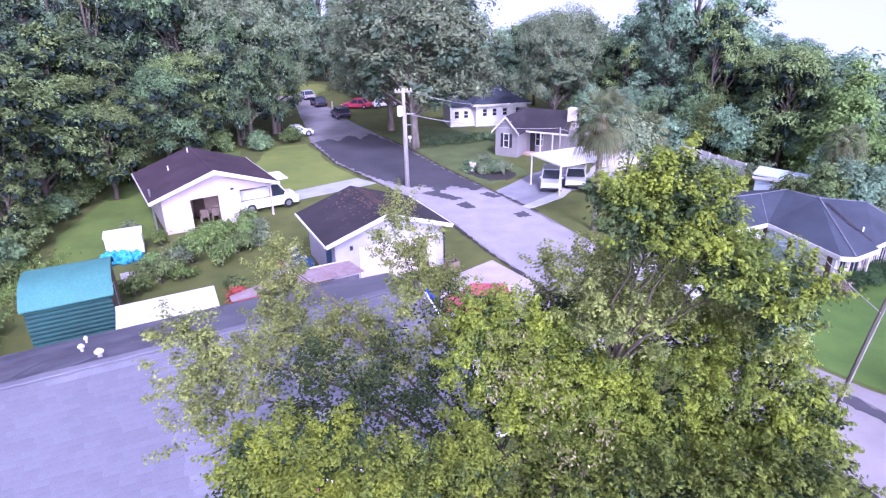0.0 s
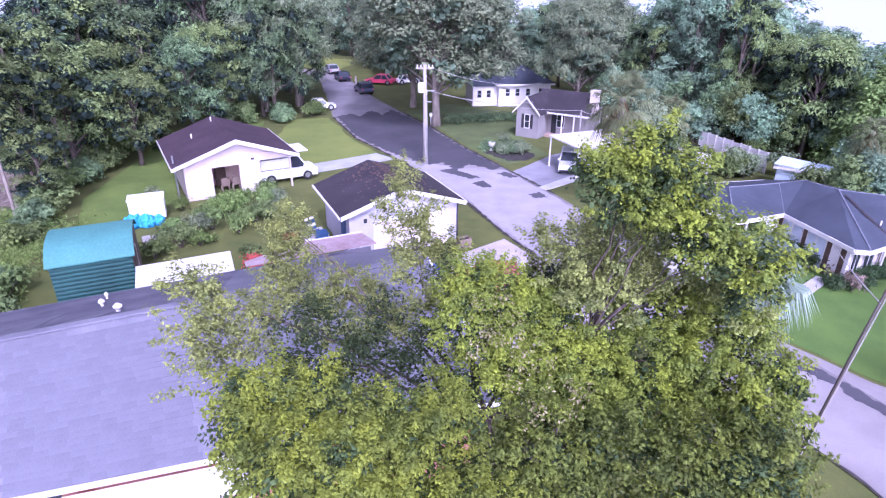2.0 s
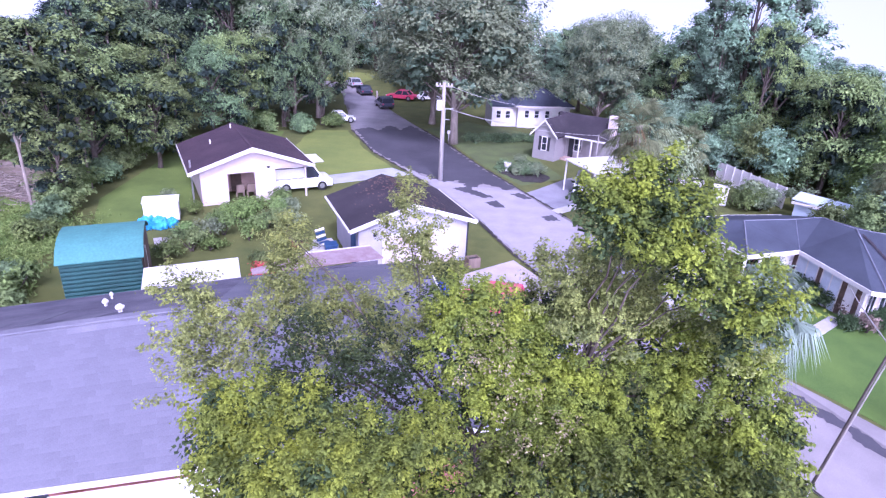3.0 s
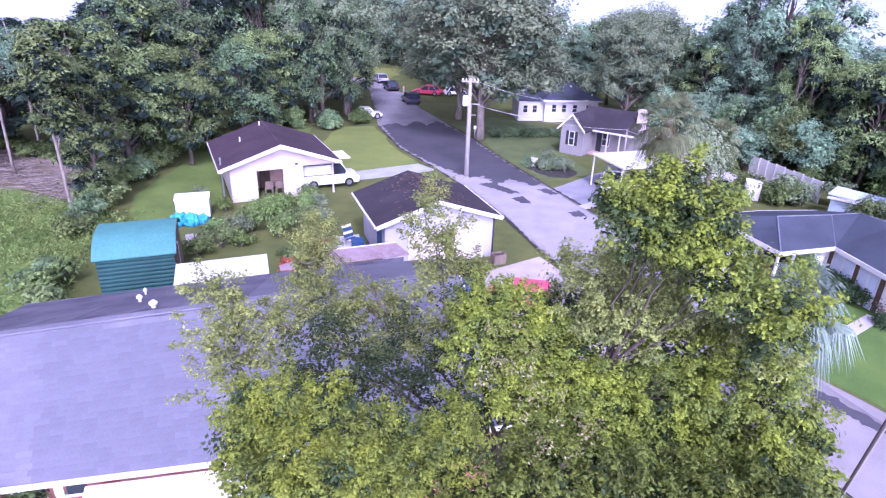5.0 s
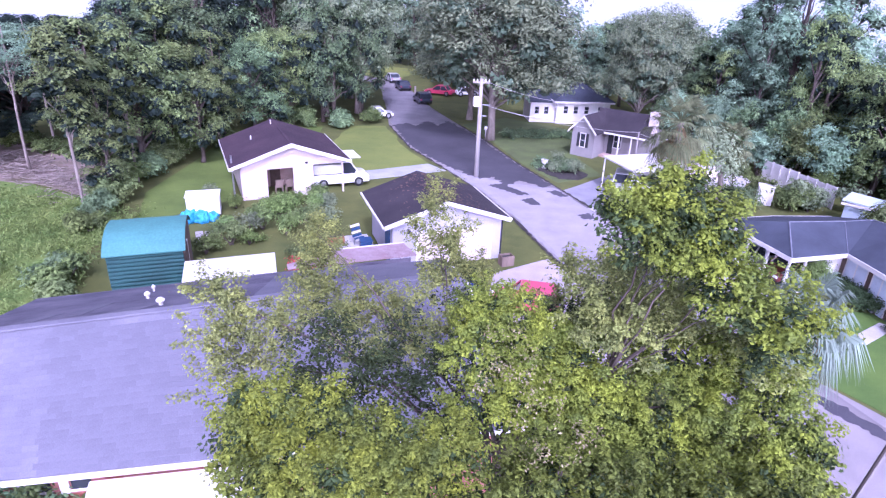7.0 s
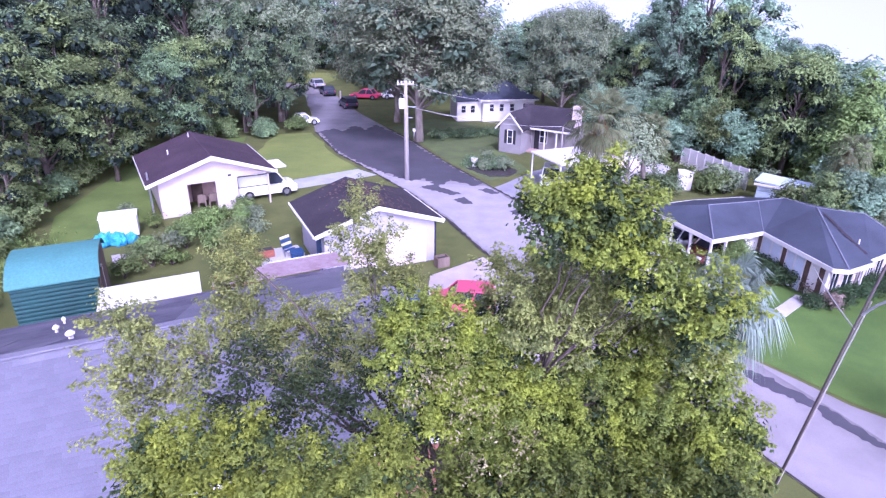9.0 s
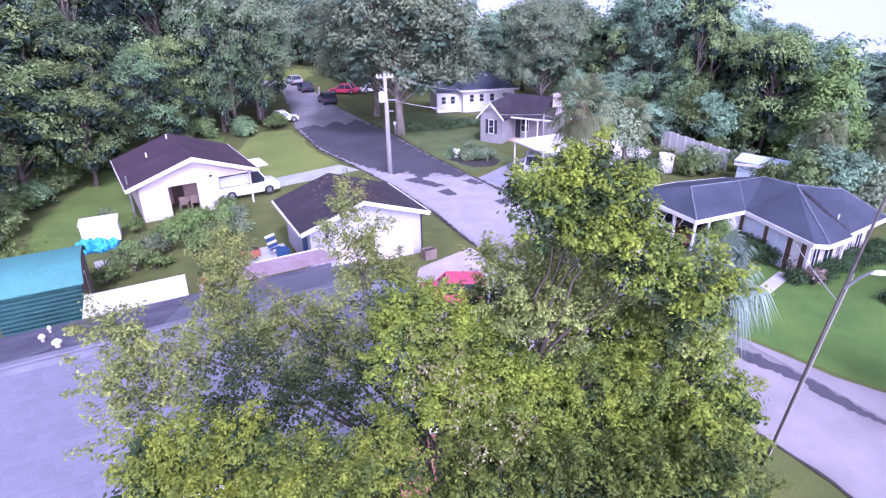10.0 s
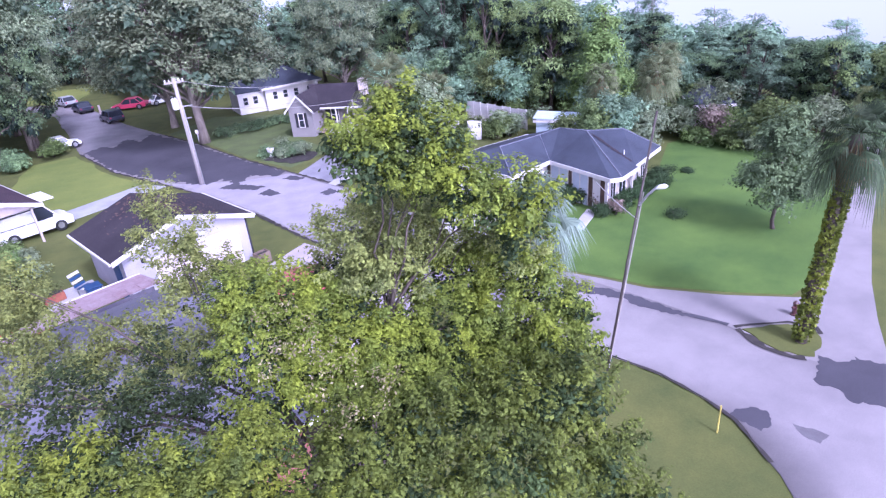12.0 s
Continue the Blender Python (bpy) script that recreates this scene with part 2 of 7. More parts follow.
def tube(bm, pts, radii, seg=7):
    rings = []
    for i, p in enumerate(pts):
        p = Vector(p)
        d = (Vector(pts[min(i + 1, len(pts) - 1)]) - Vector(pts[max(i - 1, 0)])).normalized()
        a = d.cross(Vector((0.31, 0.95, 0.05))).normalized()
        b = d.cross(a)
        rings.append([bm.verts.new(p + (a * math.cos(2 * math.pi * k / seg) + b * math.sin(2 * math.pi * k / seg)) * radii[i]) for k in range(seg)])
    for r0, r1 in zip(rings, rings[1:]):
        for k in range(seg):
            bm.faces.new((r0[k], r0[(k + 1) % seg], r1[(k + 1) % seg], r1[k]))
    bm.faces.new(rings[0][::-1])
    bm.faces.new(rings[-1])
    return bm


def leaves(name, centres, length, width, rng, up=0.4, folded=True):
    """Leaves at the given places, each an island, folded along the middle or, far off, one triangle; columns 3 to 5, if given, are the way the leaves face."""
    c = np.asarray(centres, float)
    n = len(c)
    nrm = rng.normal(size=(n, 3))
    nrm[:, 2] = np.abs(nrm[:, 2]) + up
    if c.shape[1] == 6:
        nrm = nrm * 0.45 + c[:, 3:] * 1.1
        c = c[:, :3]
    nrm /= np.linalg.norm(nrm, axis=1)[:, None]
    a = np.cross(nrm, rng.normal(size=(n, 3)))
    a /= np.linalg.norm(a, axis=1)[:, None] + 1e-9
    b = np.cross(nrm, a)
    s = rng.uniform(0.65, 1.35, (n, 1))
    la, wb = a * length * s * 0.5, b * width * s * 0.5
    me = bpy.data.meshes.new(name)
    if not folded:
        v = np.stack([c - la, c + wb * 1.35 + la * 0.2, c + la - wb * 0.75], 1).reshape(-1, 3)
        me.from_pydata(v.tolist(), [], np.arange(n * 3).reshape(-1, 3).tolist())
        return me
    v = np.stack([c - la, c + wb - nrm * width * 0.18 + la * 0.1, c + la, c - wb - nrm * width * 0.18 + la * 0.1], 1).reshape(-1, 3)
    i = np.arange(n)[:, None] * 4
    f = np.concatenate([i + [0, 1, 2], i + [0, 2, 3]], 1).reshape(-1, 3)
    me.from_pydata(v.tolist(), [], f.tolist())
    return me


def lobe_points(rng, lobes, per_area, clump, count, shell=0.55, floor=-0.5):
    """Twig clumps over the upper shells of the lobes (x, y, z, r, density), each a handful of leaf places facing outwards."""
    out = []
    for x, y, z, r, dens in lobes:
        k = max(6, int(per_area * dens * r * r))
        d = rng.normal(size=(k, 3))
        d /= np.linalg.norm(d, axis=1)[:, None]
        d[:, 2] = np.where(d[:, 2] < floor, -d[:, 2], d[:, 2])
        rad = r * rng.uniform(shell, 1.0, (k, 1)) ** 0.6 * (1 + 0.22 * rng.normal(size=(k, 1)).clip(-1.2, 1.4))
        tw = np.array([x, y, z]) + d * rad * [1, 1, 0.72]
        off = rng.normal(size=(k * count, 3)) * [1, 1, 0.55]
        face = np.repeat(d, count, 0) * 0.5 + off * 0.45 + [0, 0, 0.45]
        out.append(np.column_stack([np.repeat(tw, count, 0) + off * clump, face]))
    return np.concatenate(out)


def sprays(rng, lobes, per_area, length, wide, count, shell=0.5, floor=-0.5):
    """Leafy shoots that start on the shells of the lobes and reach out and up, each thinning to its tip."""
    out = []
    for x, y, z, r, dens in lobes:
        k = max(8, int(per_area * dens * r * r))
        d = rng.normal(size=(k, 3))
        d /= np.linalg.norm(d, axis=1)[:, None]
        d[:, 2] = np.where(d[:, 2] < floor, -d[:, 2], d[:, 2])
        tw = np.array([x, y, z]) + d * r * rng.uniform(shell, 0.95, (k, 1)) * [1, 1, 0.85]
        way = d * 0.9 + rng.normal(size=(k, 3)) * 0.35 + [0, 0, 0.45]
        way /= np.linalg.norm(way, axis=1)[:, None]
        way *= length * rng.uniform(0.55, 1.25, (k, 1))
        t = rng.uniform(0, 1, (k * count, 1)) ** 0.8
        off = rng.normal(size=(k * count, 3)) * [1, 1, 0.6]
        p = np.repeat(tw, count, 0) + np.repeat(way, count, 0) * t + off * wide * (1.1 - 0.65 * t)
        face = np.repeat(d, count, 0) * 0.35 + off * 0.5 + [0, 0, 0.55]
        out.append(np.column_stack([p, face]))
    return np.concatenate(out)


# ---------------------------------------------------------------- ground, roads
def ground_height(x, y):
    """Level between the houses; it falls away far out, and sooner behind the woods beyond the wide lawn."""
    r = math.hypot(x, y)
    east = min(1.0, max(0.0, (math.atan2(x, y) - 0.68) / 0.14)) if r > 1 else 0.0
    fall = min(1.0, max(0.0, (math.atan2(x, y) - 0.42) / 0.1)) if r > 1 else 0.0
    return -0.06 * max(0.0, r - 130.0) - east * 0.12 * max(0.0, r - 60.0) - fall * 0.2 * max(0.0, r - 90.0)


def build_ground():
    bm = bmesh.new()
    rad = [0, 8, 16, 26, 40, 52, 64, 74, 88, 108, 130, 160, 200, 280, 400, 1000, 3500]
    seg = 96
    rings = []
    for r in rad[1:]:
        rings.append([bm.verts.new((r * math.cos(2 * math.pi * k / seg), r * math.sin(2 * math.pi * k / seg), ground_height(r * math.cos(2 * math.pi * k / seg), r * math.sin(2 * math.pi * k / seg)))) for k in range(seg)])
    c = bm.verts.new((0, 0, 0))
    for k in range(seg):
        bm.faces.new((c, rings[0][k], rings[0][(k + 1) % seg]))
        for a, b in zip(rings, rings[1:]):
            bm.faces.new((a[k], b[k], b[(k + 1) % seg], a[(k + 1) % seg]))
    tagged(part("ground", bm, GRASS), "grassy ground of the neighbourhood reaching the horizon", "ground", kind="structure")


build_ground()


def ragged(poly, step, amp, rng):
    """Subdivides an outline and roughens it."""
    out = []
    for i, (x0, y0) in enumerate(poly):
        x1, y1 = poly[(i + 1) % len(poly)]
        d = math.hypot(x1 - x0, y1 - y0)
        k = max(1, int(d / step))
        for j in range(k):
            t = j / k
            o = rng.uniform(-amp, amp) if j else rng.uniform(-amp, amp) * 0.4
            out.append((x0 + (x1 - x0) * t - (y1 - y0) / d * o, y0 + (y1 - y0) * t + (x1 - x0) / d * o))
    return out


def flat(name, poly, z, material, label, category, kind="structure", depth=0.1):
    """A ground covering: a thin block whose top lies at z."""
    bm = bmesh.new()
    prism(bm, poly, z - depth, z)
    bmesh.ops.triangulate(bm, faces=[f for f in bm.faces if len(f.verts) > 4])
    return tagged(part(name, bm, material), label, category, kind=kind)


rng = np.random.default_rng(5)
ROAD_L = [(-45.61, 98.41), (-22.23, 93.84), (-17.06, 91.02), (-14.22, 84.89), (-11.28, 71.70), (-9.07, 60.91), (-5.75, 52.02), (-2.28, 46.16), (0.82, 40.48), (3.19, 35.08), (4.83, 30.31), (7.43, 24.10), (9.75, 18.95), (11.60, 14.81), (12.47, 13.01), (12.96, 11.89), (13.27, 10.41), (13.30, 9.26), (12.72, 7.28), (10.43, 2.87), (6.00, -4.00), (-8.00, -18.00)]
ROAD_R = [(-45.32, 102.45), (-21.15, 98.26), (-12.75, 93.89), (-9.88, 84.86), (-5.67, 71.95), (-1.90, 63.13), (1.08, 56.30), (3.92, 48.57), (6.54, 42.59), (9.23, 36.46), (11.01, 31.14), (12.76, 25.68), (14.18, 19.63), (15.74, 15.91), (16.52, 13.90), (17.02, 12.44), (17.43, 10.49), (17.92, 9.06), (18.42, 6.91), (18.50, 2.00), (14.00, -6.00), (-2.00, -24.00)]
bm = bmesh.new()
lv = [[bm.verts.new((a[0] + (b[0] - a[0]) * t, a[1] + (b[1] - a[1]) * t, 0.03)) for t in (0, 0.25, 0.5, 0.75, 1)] for a, b in zip(ROAD_L, ROAD_R)]
for r0, r1 in zip(lv, lv[1:]):
    for k in range(4):
        bm.faces.new((r0[k], r1[k], r1[k + 1], r0[k + 1]))
for r0, r1 in zip(lv, lv[1:]):
    for k in (0, 4):
        a, b = r0[k].co, r1[k].co
        q = [bm.verts.new((a.x, a.y, -0.1)), bm.verts.new((b.x, b.y, -0.1))]
        bm.faces.new((r0[k], r1[k], q[1], q[0]))
bmesh.ops.recalc_face_normals(bm, faces=bm.faces)
tagged(part("road", bm, ROAD, smooth=True), "worn pale grey asphalt street curving through the houses", "road", kind="structure")


def strip(pts, w0, w1, r, amp=0.5):
    """A ragged band along a line, as an outline."""
    a, b = [], []
    for (x0, y0), (x1, y1) in zip(pts, pts[1:]):
        d = math.hypot(x1 - x0, y1 - y0)
        k = max(2, int(d / 0.35))
        for j in range(k):
            t = j / k
            nx, ny = -(y1 - y0) / d, (x1 - x0) / d
            x, y = x0 + (x1 - x0) * t, y0 + (y1 - y0) * t
            o = w0 + (w1 - w0) * r.uniform(0, 1) ** 2
            u = r.uniform(-amp, amp) * 0.3 * w0
            a.append((x + nx * (o + u), y + ny * (o + u)))
            b.append((x - nx * (o * 0.7 - u), y - ny * (o * 0.7 - u)))
    return a, b


def band(name, pts, w0, w1, z, material, label, category, r):
    a, b = strip(pts, w0, w1, r)
    bm = bmesh.new()
    va, vb = [bm.verts.new((x, y, z)) for x, y in a], [bm.verts.new((x, y, z)) for x, y in b]
    for i in range(len(a) - 1):
        bm.faces.new((va[i], vb[i], vb[i + 1], va[i + 1]))
    bmesh.ops.recalc_face_normals(bm, faces=bm.faces)
    if bm.faces and bm.faces[:][0].normal.z < 0:
        bmesh.ops.reverse_faces(bm, faces=bm.faces[:])
    return tagged(part(name, bm, material), label, category, kind="structure")


flat("road_patch", ragged([(-1.53, 45.23), (1.01, 40.82), (3.38, 35.33), (5.01, 30.57), (7.61, 24.37), (9.93, 19.22), (13.99, 19.82), (12.58, 25.87), (10.83, 31.15), (9.00, 36.39), (6.36, 42.34), (5.54, 42.23), (2.39, 43.17)], 0.4, 0.12, rng), 0.033, mat("bleached_asphalt", (0.315, 0.288, 0.315), 0.85, (0.25, 0.228, 0.255), 2.0, 40, 0.3), "sun-bleached pale asphalt of the street", "road")
# darker asphalt with a ragged edge against the worn one
flat("road_patch", ragged([(-8.79, 61.05), (-7.45, 62.59), (-6.34, 61.29), (-5.21, 64.51), (-4.11, 62.05), (-3.09, 64.92), (-2.08, 62.82), (0.95, 56.15), (3.83, 48.49), (6.26, 43.04), (5.54, 42.23), (3.87, 43.92), (2.77, 41.91), (2.02, 44.24), (0.72, 43.47), (-1.91, 46.48), (-5.56, 52.18)], 0.3, 0.25, rng), 0.036, ROAD_DARK, "dark ragged stretch of asphalt across the street", "road")
flat("road_patch", ragged([(-14.04, 84.23), (-9.98, 84.40), (-5.81, 71.81), (-2.08, 63.15), (-8.78, 61.39), (-11.09, 71.67)], 0.9, 0.3, rng), 0.034, mat("mid_asphalt", (0.24, 0.222, 0.24), 0.85, (0.165, 0.155, 0.17), 3.0, 30, 0.2), "mid grey asphalt further up the street", "road")
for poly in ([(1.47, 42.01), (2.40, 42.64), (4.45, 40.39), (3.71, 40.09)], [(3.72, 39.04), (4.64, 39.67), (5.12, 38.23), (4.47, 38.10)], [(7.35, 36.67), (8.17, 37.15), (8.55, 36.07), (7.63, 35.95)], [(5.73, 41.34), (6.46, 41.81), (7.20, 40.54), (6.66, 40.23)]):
    flat("road_patch", ragged(poly, 0.14, 0.1, rng), 0.035, ROAD_DARK, "small dark patch on the pale asphalt", "road")
band("road_edge", [(x + 0.35, y + 0.1) for x, y in ROAD_L[7:13]], 0.1, 0.35, 0.04, mat("sandy_asphalt", (0.30, 0.28, 0.29), 0.9, (0.24, 0.22, 0.23), 1.0, 30, 0.2), "pale sandy strip along the street edge", "road edge", rng)
band("road_edge", ROAD_L[5:13], 0.05, 0.2, 0.044, SOIL, "dark dirt along the broken asphalt edge", "road edge", rng)
band("road_edge", ROAD_R[5:10], 0.05, 0.24, 0.044, SOIL, "dark dirt along the broken asphalt edge", "road edge", rng)
band("kerb", ROAD_L[13:19], 0.035, 0.09, 0.048, SOIL, "low dark kerb line between lawn and street", "kerb", rng)
# side road, its grass island, dark cracks and patches
flat("side_road", [(14.18, 19.63), (15.41, 17.94), (16.36, 16.45), (18.51, 14.42), (20.60, 12.91), (22.67, 13.23), (28.24, 16.51), (39.50, 23.31), (39.62, 22.09), (28.51, 15.40), (23.76, 12.27), (21.40, 10.48), (19.46, 8.85), (18.61, 6.91), (17.92, 9.06), (17.43, 10.49), (17.02, 12.44), (16.52, 13.90), (15.74, 15.91)], 0.026, ROAD, "pale asphalt side road joining the street", "road")
flat("road_patch", ragged([(13.46, 18.92), (14.40, 18.16), (15.07, 17.03), (15.65, 15.92), (16.04, 14.81), (16.24, 13.99), (15.68, 14.63), (15.01, 15.75), (15.09, 16.20), (14.05, 17.34), (13.57, 18.18)], 0.14, 0.1, rng), 0.037, ROAD_DARK, "dark ragged band along the joint of two asphalt layers", "road")
band("road_crack", [(16.10, 14.26), (16.81, 13.17), (17.02, 12.58)], 0.09, 0.22, 0.05, ROAD_DARK, "dark line running to the grass island", "road", rng)
band("road_crack", [(16.97, 12.54), (16.90, 11.98), (16.84, 11.26), (17.19, 10.45), (17.75, 10.06)], 0.08, 0.26, 0.05, SOIL, "dark dirt rim round the grass island", "road edge", rng)
band("road_crack", [(17.01, 12.67), (17.58, 12.49), (18.80, 11.96), (19.35, 11.29), (18.78, 10.52)], 0.04, 0.12, 0.052, SOIL, "thin dark dirt rim round the grass island", "road edge", rng)
flat("grass_island", ragged([(17.12, 12.44), (17.82, 12.20), (18.65, 11.87), (19.16, 11.20), (18.68, 10.57), (17.79, 10.16), (17.10, 10.91), (17.06, 11.65)], 0.25, 0.08, rng), 0.06, GRASS, "small dull grass island at the junction", "lawn")
flat("road_patch", ragged([(17.97, 10.15), (16.69, 9.31), (16.93, 8.74), (16.77, 8.19), (17.28, 7.74), (17.93, 7.20), (19.77, 8.37), (19.12, 8.95), (18.85, 9.53), (18.47, 9.49), (18.08, 9.65)], 0.12, 0.09, rng), 0.037, ROAD_DARK, "dark ragged patch on the side road mouth", "road")
flat("road_patch", ragged([(13.45, 9.55), (13.80, 9.55), (14.14, 9.45), (14.39, 9.04), (14.08, 8.69), (13.57, 8.61), (13.51, 9.06), (13.29, 9.32)], 0.08, 0.05, rng), 0.037, ROAD_DARK, "dark puddle-shaped patch by the kerb", "road")
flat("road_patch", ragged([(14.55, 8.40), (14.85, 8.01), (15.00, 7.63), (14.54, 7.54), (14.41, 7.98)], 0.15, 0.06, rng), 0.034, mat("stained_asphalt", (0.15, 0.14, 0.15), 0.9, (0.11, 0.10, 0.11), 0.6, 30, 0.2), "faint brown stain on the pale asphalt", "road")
# lawns and drives
flat("lawn_1", [(14.65, 19.34), (15.59, 18.12), (16.54, 16.63), (18.68, 14.64), (20.57, 13.20), (22.55, 13.52), (28.04, 16.79), (39.5, 23.9), (36.0, 32.0), (31.0, 31.2), (27.0, 27.6), (22.3, 25.2), (19.6, 25.6), (17.6, 25.6), (15.11, 22.87)], 0.02, LAWN, "bright green mown lawn before the blue-roofed house", "lawn")
flat("lawn_2", [(11.13, 14.63), (12.01, 13.02), (12.54, 11.90), (12.85, 10.41), (12.83, 9.26), (12.23, 7.29), (9.93, 3.07), (5.00, -4.00), (-3.00, 3.00), (1.64, 9.24), (7.34, 16.70), (9.19, 18.51)], 0.02, GRASS, "yellowish green verge under the oak", "lawn")
flat("lawn_3", [(1.31, 57.45), (4.10, 49.07), (6.80, 43.69), (10.54, 46.46), (9.20, 51.98), (11.55, 62.40), (3.13, 68.24), (-1.53, 63.25)], 0.02, mat("thin_lawn", (0.11, 0.145, 0.045), 0.95, (0.08, 0.10, 0.04), 2.5, 20, 0.5), "front lawn of the grey house", "lawn")
flat("lawn_4", ragged([(-9.36, 60.61), (-6.03, 51.88), (-3.22, 46.59), (-5.60, 45.20), (-9.47, 43.19), (-12.78, 49.69), (-13.00, 59.72)], 1.5, 0.2, rng), 0.02, mat("dry_lawn", (0.17, 0.20, 0.045), 0.95, (0.12, 0.155, 0.035), 4.0, 20, 0.5), "sunny yellow-green lawn beside the white house", "lawn")
flat("lawn_5", ragged([(-25.76, 100.72), (-13.08, 95.94), (-11.89, 101.63), (-12.29, 109.12), (-16.19, 110.98), (-27.25, 110.57)], 2.5, 0.5, rng), 0.02, mat("far_lawn", (0.2, 0.22, 0.05), 0.95, (0.14, 0.17, 0.04), 6.0, 20, 0.3), "sunny yellow-green lawn beyond the bend of the street", "lawn")
flat("lawn_6", [(-18.66, 30.04), (-21.36, 35.84), (-21.89, 45.12), (-23.40, 55.16), (-15.52, 58.69), (-13.78, 48.00), (-16.82, 40.15), (-15.42, 35.45), (-17.59, 32.05)], 0.02, mat("shady_lawn", (0.12, 0.168, 0.034), 0.95, (0.08, 0.12, 0.024), 3.0, 20, 0.5), "strip of lawn between the woods and the white house", "lawn")
flat("meadow", ragged([(-17.74, 19.51), (-19.58, 29.15), (-22.04, 32.60), (-27.07, 35.31), (-40.77, 41.34), (-44.00, 20.00), (-26.00, 10.00), (-16.39, 13.65)], 2.0, 0.6, rng), 0.016, MEADOW, "rough yellow-green meadow beside the shed", "meadow")
flat("brush_clearing", ragged([(-25.03, 34.69), (-23.76, 37.13), (-29.92, 42.55), (-40.31, 46.84), (-45.40, 39.83), (-31.24, 36.15)], 1.5, 0.7, rng), 0.024, BRUSH, "cleared brown ground with cut brush", "ground")
flat("driveway_1", [(6.91, 41.78), (8.08, 43.07), (10.72, 46.28), (13.17, 47.92), (15.52, 45.20), (13.84, 41.94), (11.10, 40.51), (9.77, 39.22), (8.43, 38.01)], 0.034, mat("drive_asphalt", (0.27, 0.26, 0.29), 0.85, (0.21, 0.2, 0.23), 1.5, 30, 0.2), "grey asphalt driveway of the grey house", "driveway")
flat("walkway", [(8.24, 38.11), (9.77, 39.48), (11.10, 40.68), (12.06, 41.82), (12.61, 41.35), (11.57, 39.79), (10.14, 38.67), (8.62, 37.47)], 0.05, CONCRETE, "pale concrete apron beside the driveway", "pavement")
flat("driveway_4", ragged([(14.49, 44.27), (16.13, 42.27), (19.92, 43.41), (22.69, 47.41), (21.27, 51.64), (17.90, 50.33), (15.82, 47.19)], 1.0, 0.2, rng), 0.036, CONCRETE, "pale concrete yard behind the white carport", "driveway")
flat("driveway_2", [(-10.19, 40.01), (-3.80, 44.00), (-1.91, 45.26), (-3.51, 46.96), (-5.70, 45.47), (-10.95, 42.05)], 0.034, mat("drive_concrete", (0.36, 0.36, 0.37), 0.85, (0.28, 0.28, 0.29), 1.5, 30, 0.2), "concrete driveway with a white van", "driveway")
flat("driveway_3", [(1.92, 27.09), (4.83, 29.32), (7.80, 23.99), (8.79, 20.37), (2.93, 18.14), (1.37, 21.56)], 0.034, mat("pinkish_drive", (0.40, 0.35, 0.37), 0.85, (0.33, 0.28, 0.31), 1.5, 30, 0.2), "pinkish concrete driveway with a red car", "driveway")
flat("walkway", [(17.2, 23.0), (17.65, 22.55), (19.8, 24.2), (19.4, 24.65)], 0.05, CONCRETE, "short concrete path to the front door", "pavement")
flat("driveway_6", [(11.28, 26.29), (12.73, 23.15), (15.85, 25.72), (14.48, 30.06), (12.69, 29.27)], 0.034, CONCRETE, "concrete driveway leading into the carport", "driveway")
flat("driveway_5", [(14.00, 42.61), (15.76, 46.02), (19.86, 45.34), (18.94, 41.55), (16.16, 40.91)], 0.03, CONCRETE, "pale concrete parking pad behind the palms", "driveway")
flat("flower_bed", ragged([(5.30, 47.25), (6.97, 44.71), (8.42, 44.76), (9.47, 46.39), (7.81, 49.08), (5.45, 50.31)], 0.5, 0.15, rng), 0.05, SOIL, "dark mulched flower bed on the lawn", "garden bed")


# ---------------------------------------------------------------- houses
def window(parent, x, y, z, w, h, axis, frame_mat=WHITE, shutters=None):
    """A framed window set proud of a wall; axis 'x-', 'x+', 'y-', 'y+' is the way that it faces."""
    s = -1 if axis[1] == "-" else 1
    holder = parent
    def bx(u0, z0, u1, z1, d0, d1):
        if axis[0] == "y":
            return boxed(x + u0, y + s * d0, z + z0, x + u1, y + s * d1, z + z1)
        return boxed(x + s * d0, y + u0, z + z0, x + s * d1, y + u1, z + z1)
    win = part("window", bx(-w / 2, -h / 2, w / 2, h / 2, 0.002, 0.02), GLASS, holder, "dark glass window in a white frame")
    f = 0.07
    for u0, z0, u1, z1 in ((-w / 2 - f, h / 2, w / 2 + f, h / 2 + f), (-w / 2 - f, -h / 2 - f, w / 2 + f, -h / 2), (-w / 2 - f, -h / 2, -w / 2, h / 2), (w / 2, -h / 2, w / 2 + f, h / 2), (-w / 2, -0.02, w / 2, 0.02)):
        part("window_frame", bx(u0, z0, u1, z1, 0.004, 0.05), frame_mat, win)
    if shutters:
        for u in (-w / 2 - 0.42, w / 2 + 0.1):
            part("shutter", bx(u, -h / 2 - 0.05, u + 0.32, h / 2 + 0.05, 0.004, 0.045), shutters, holder)


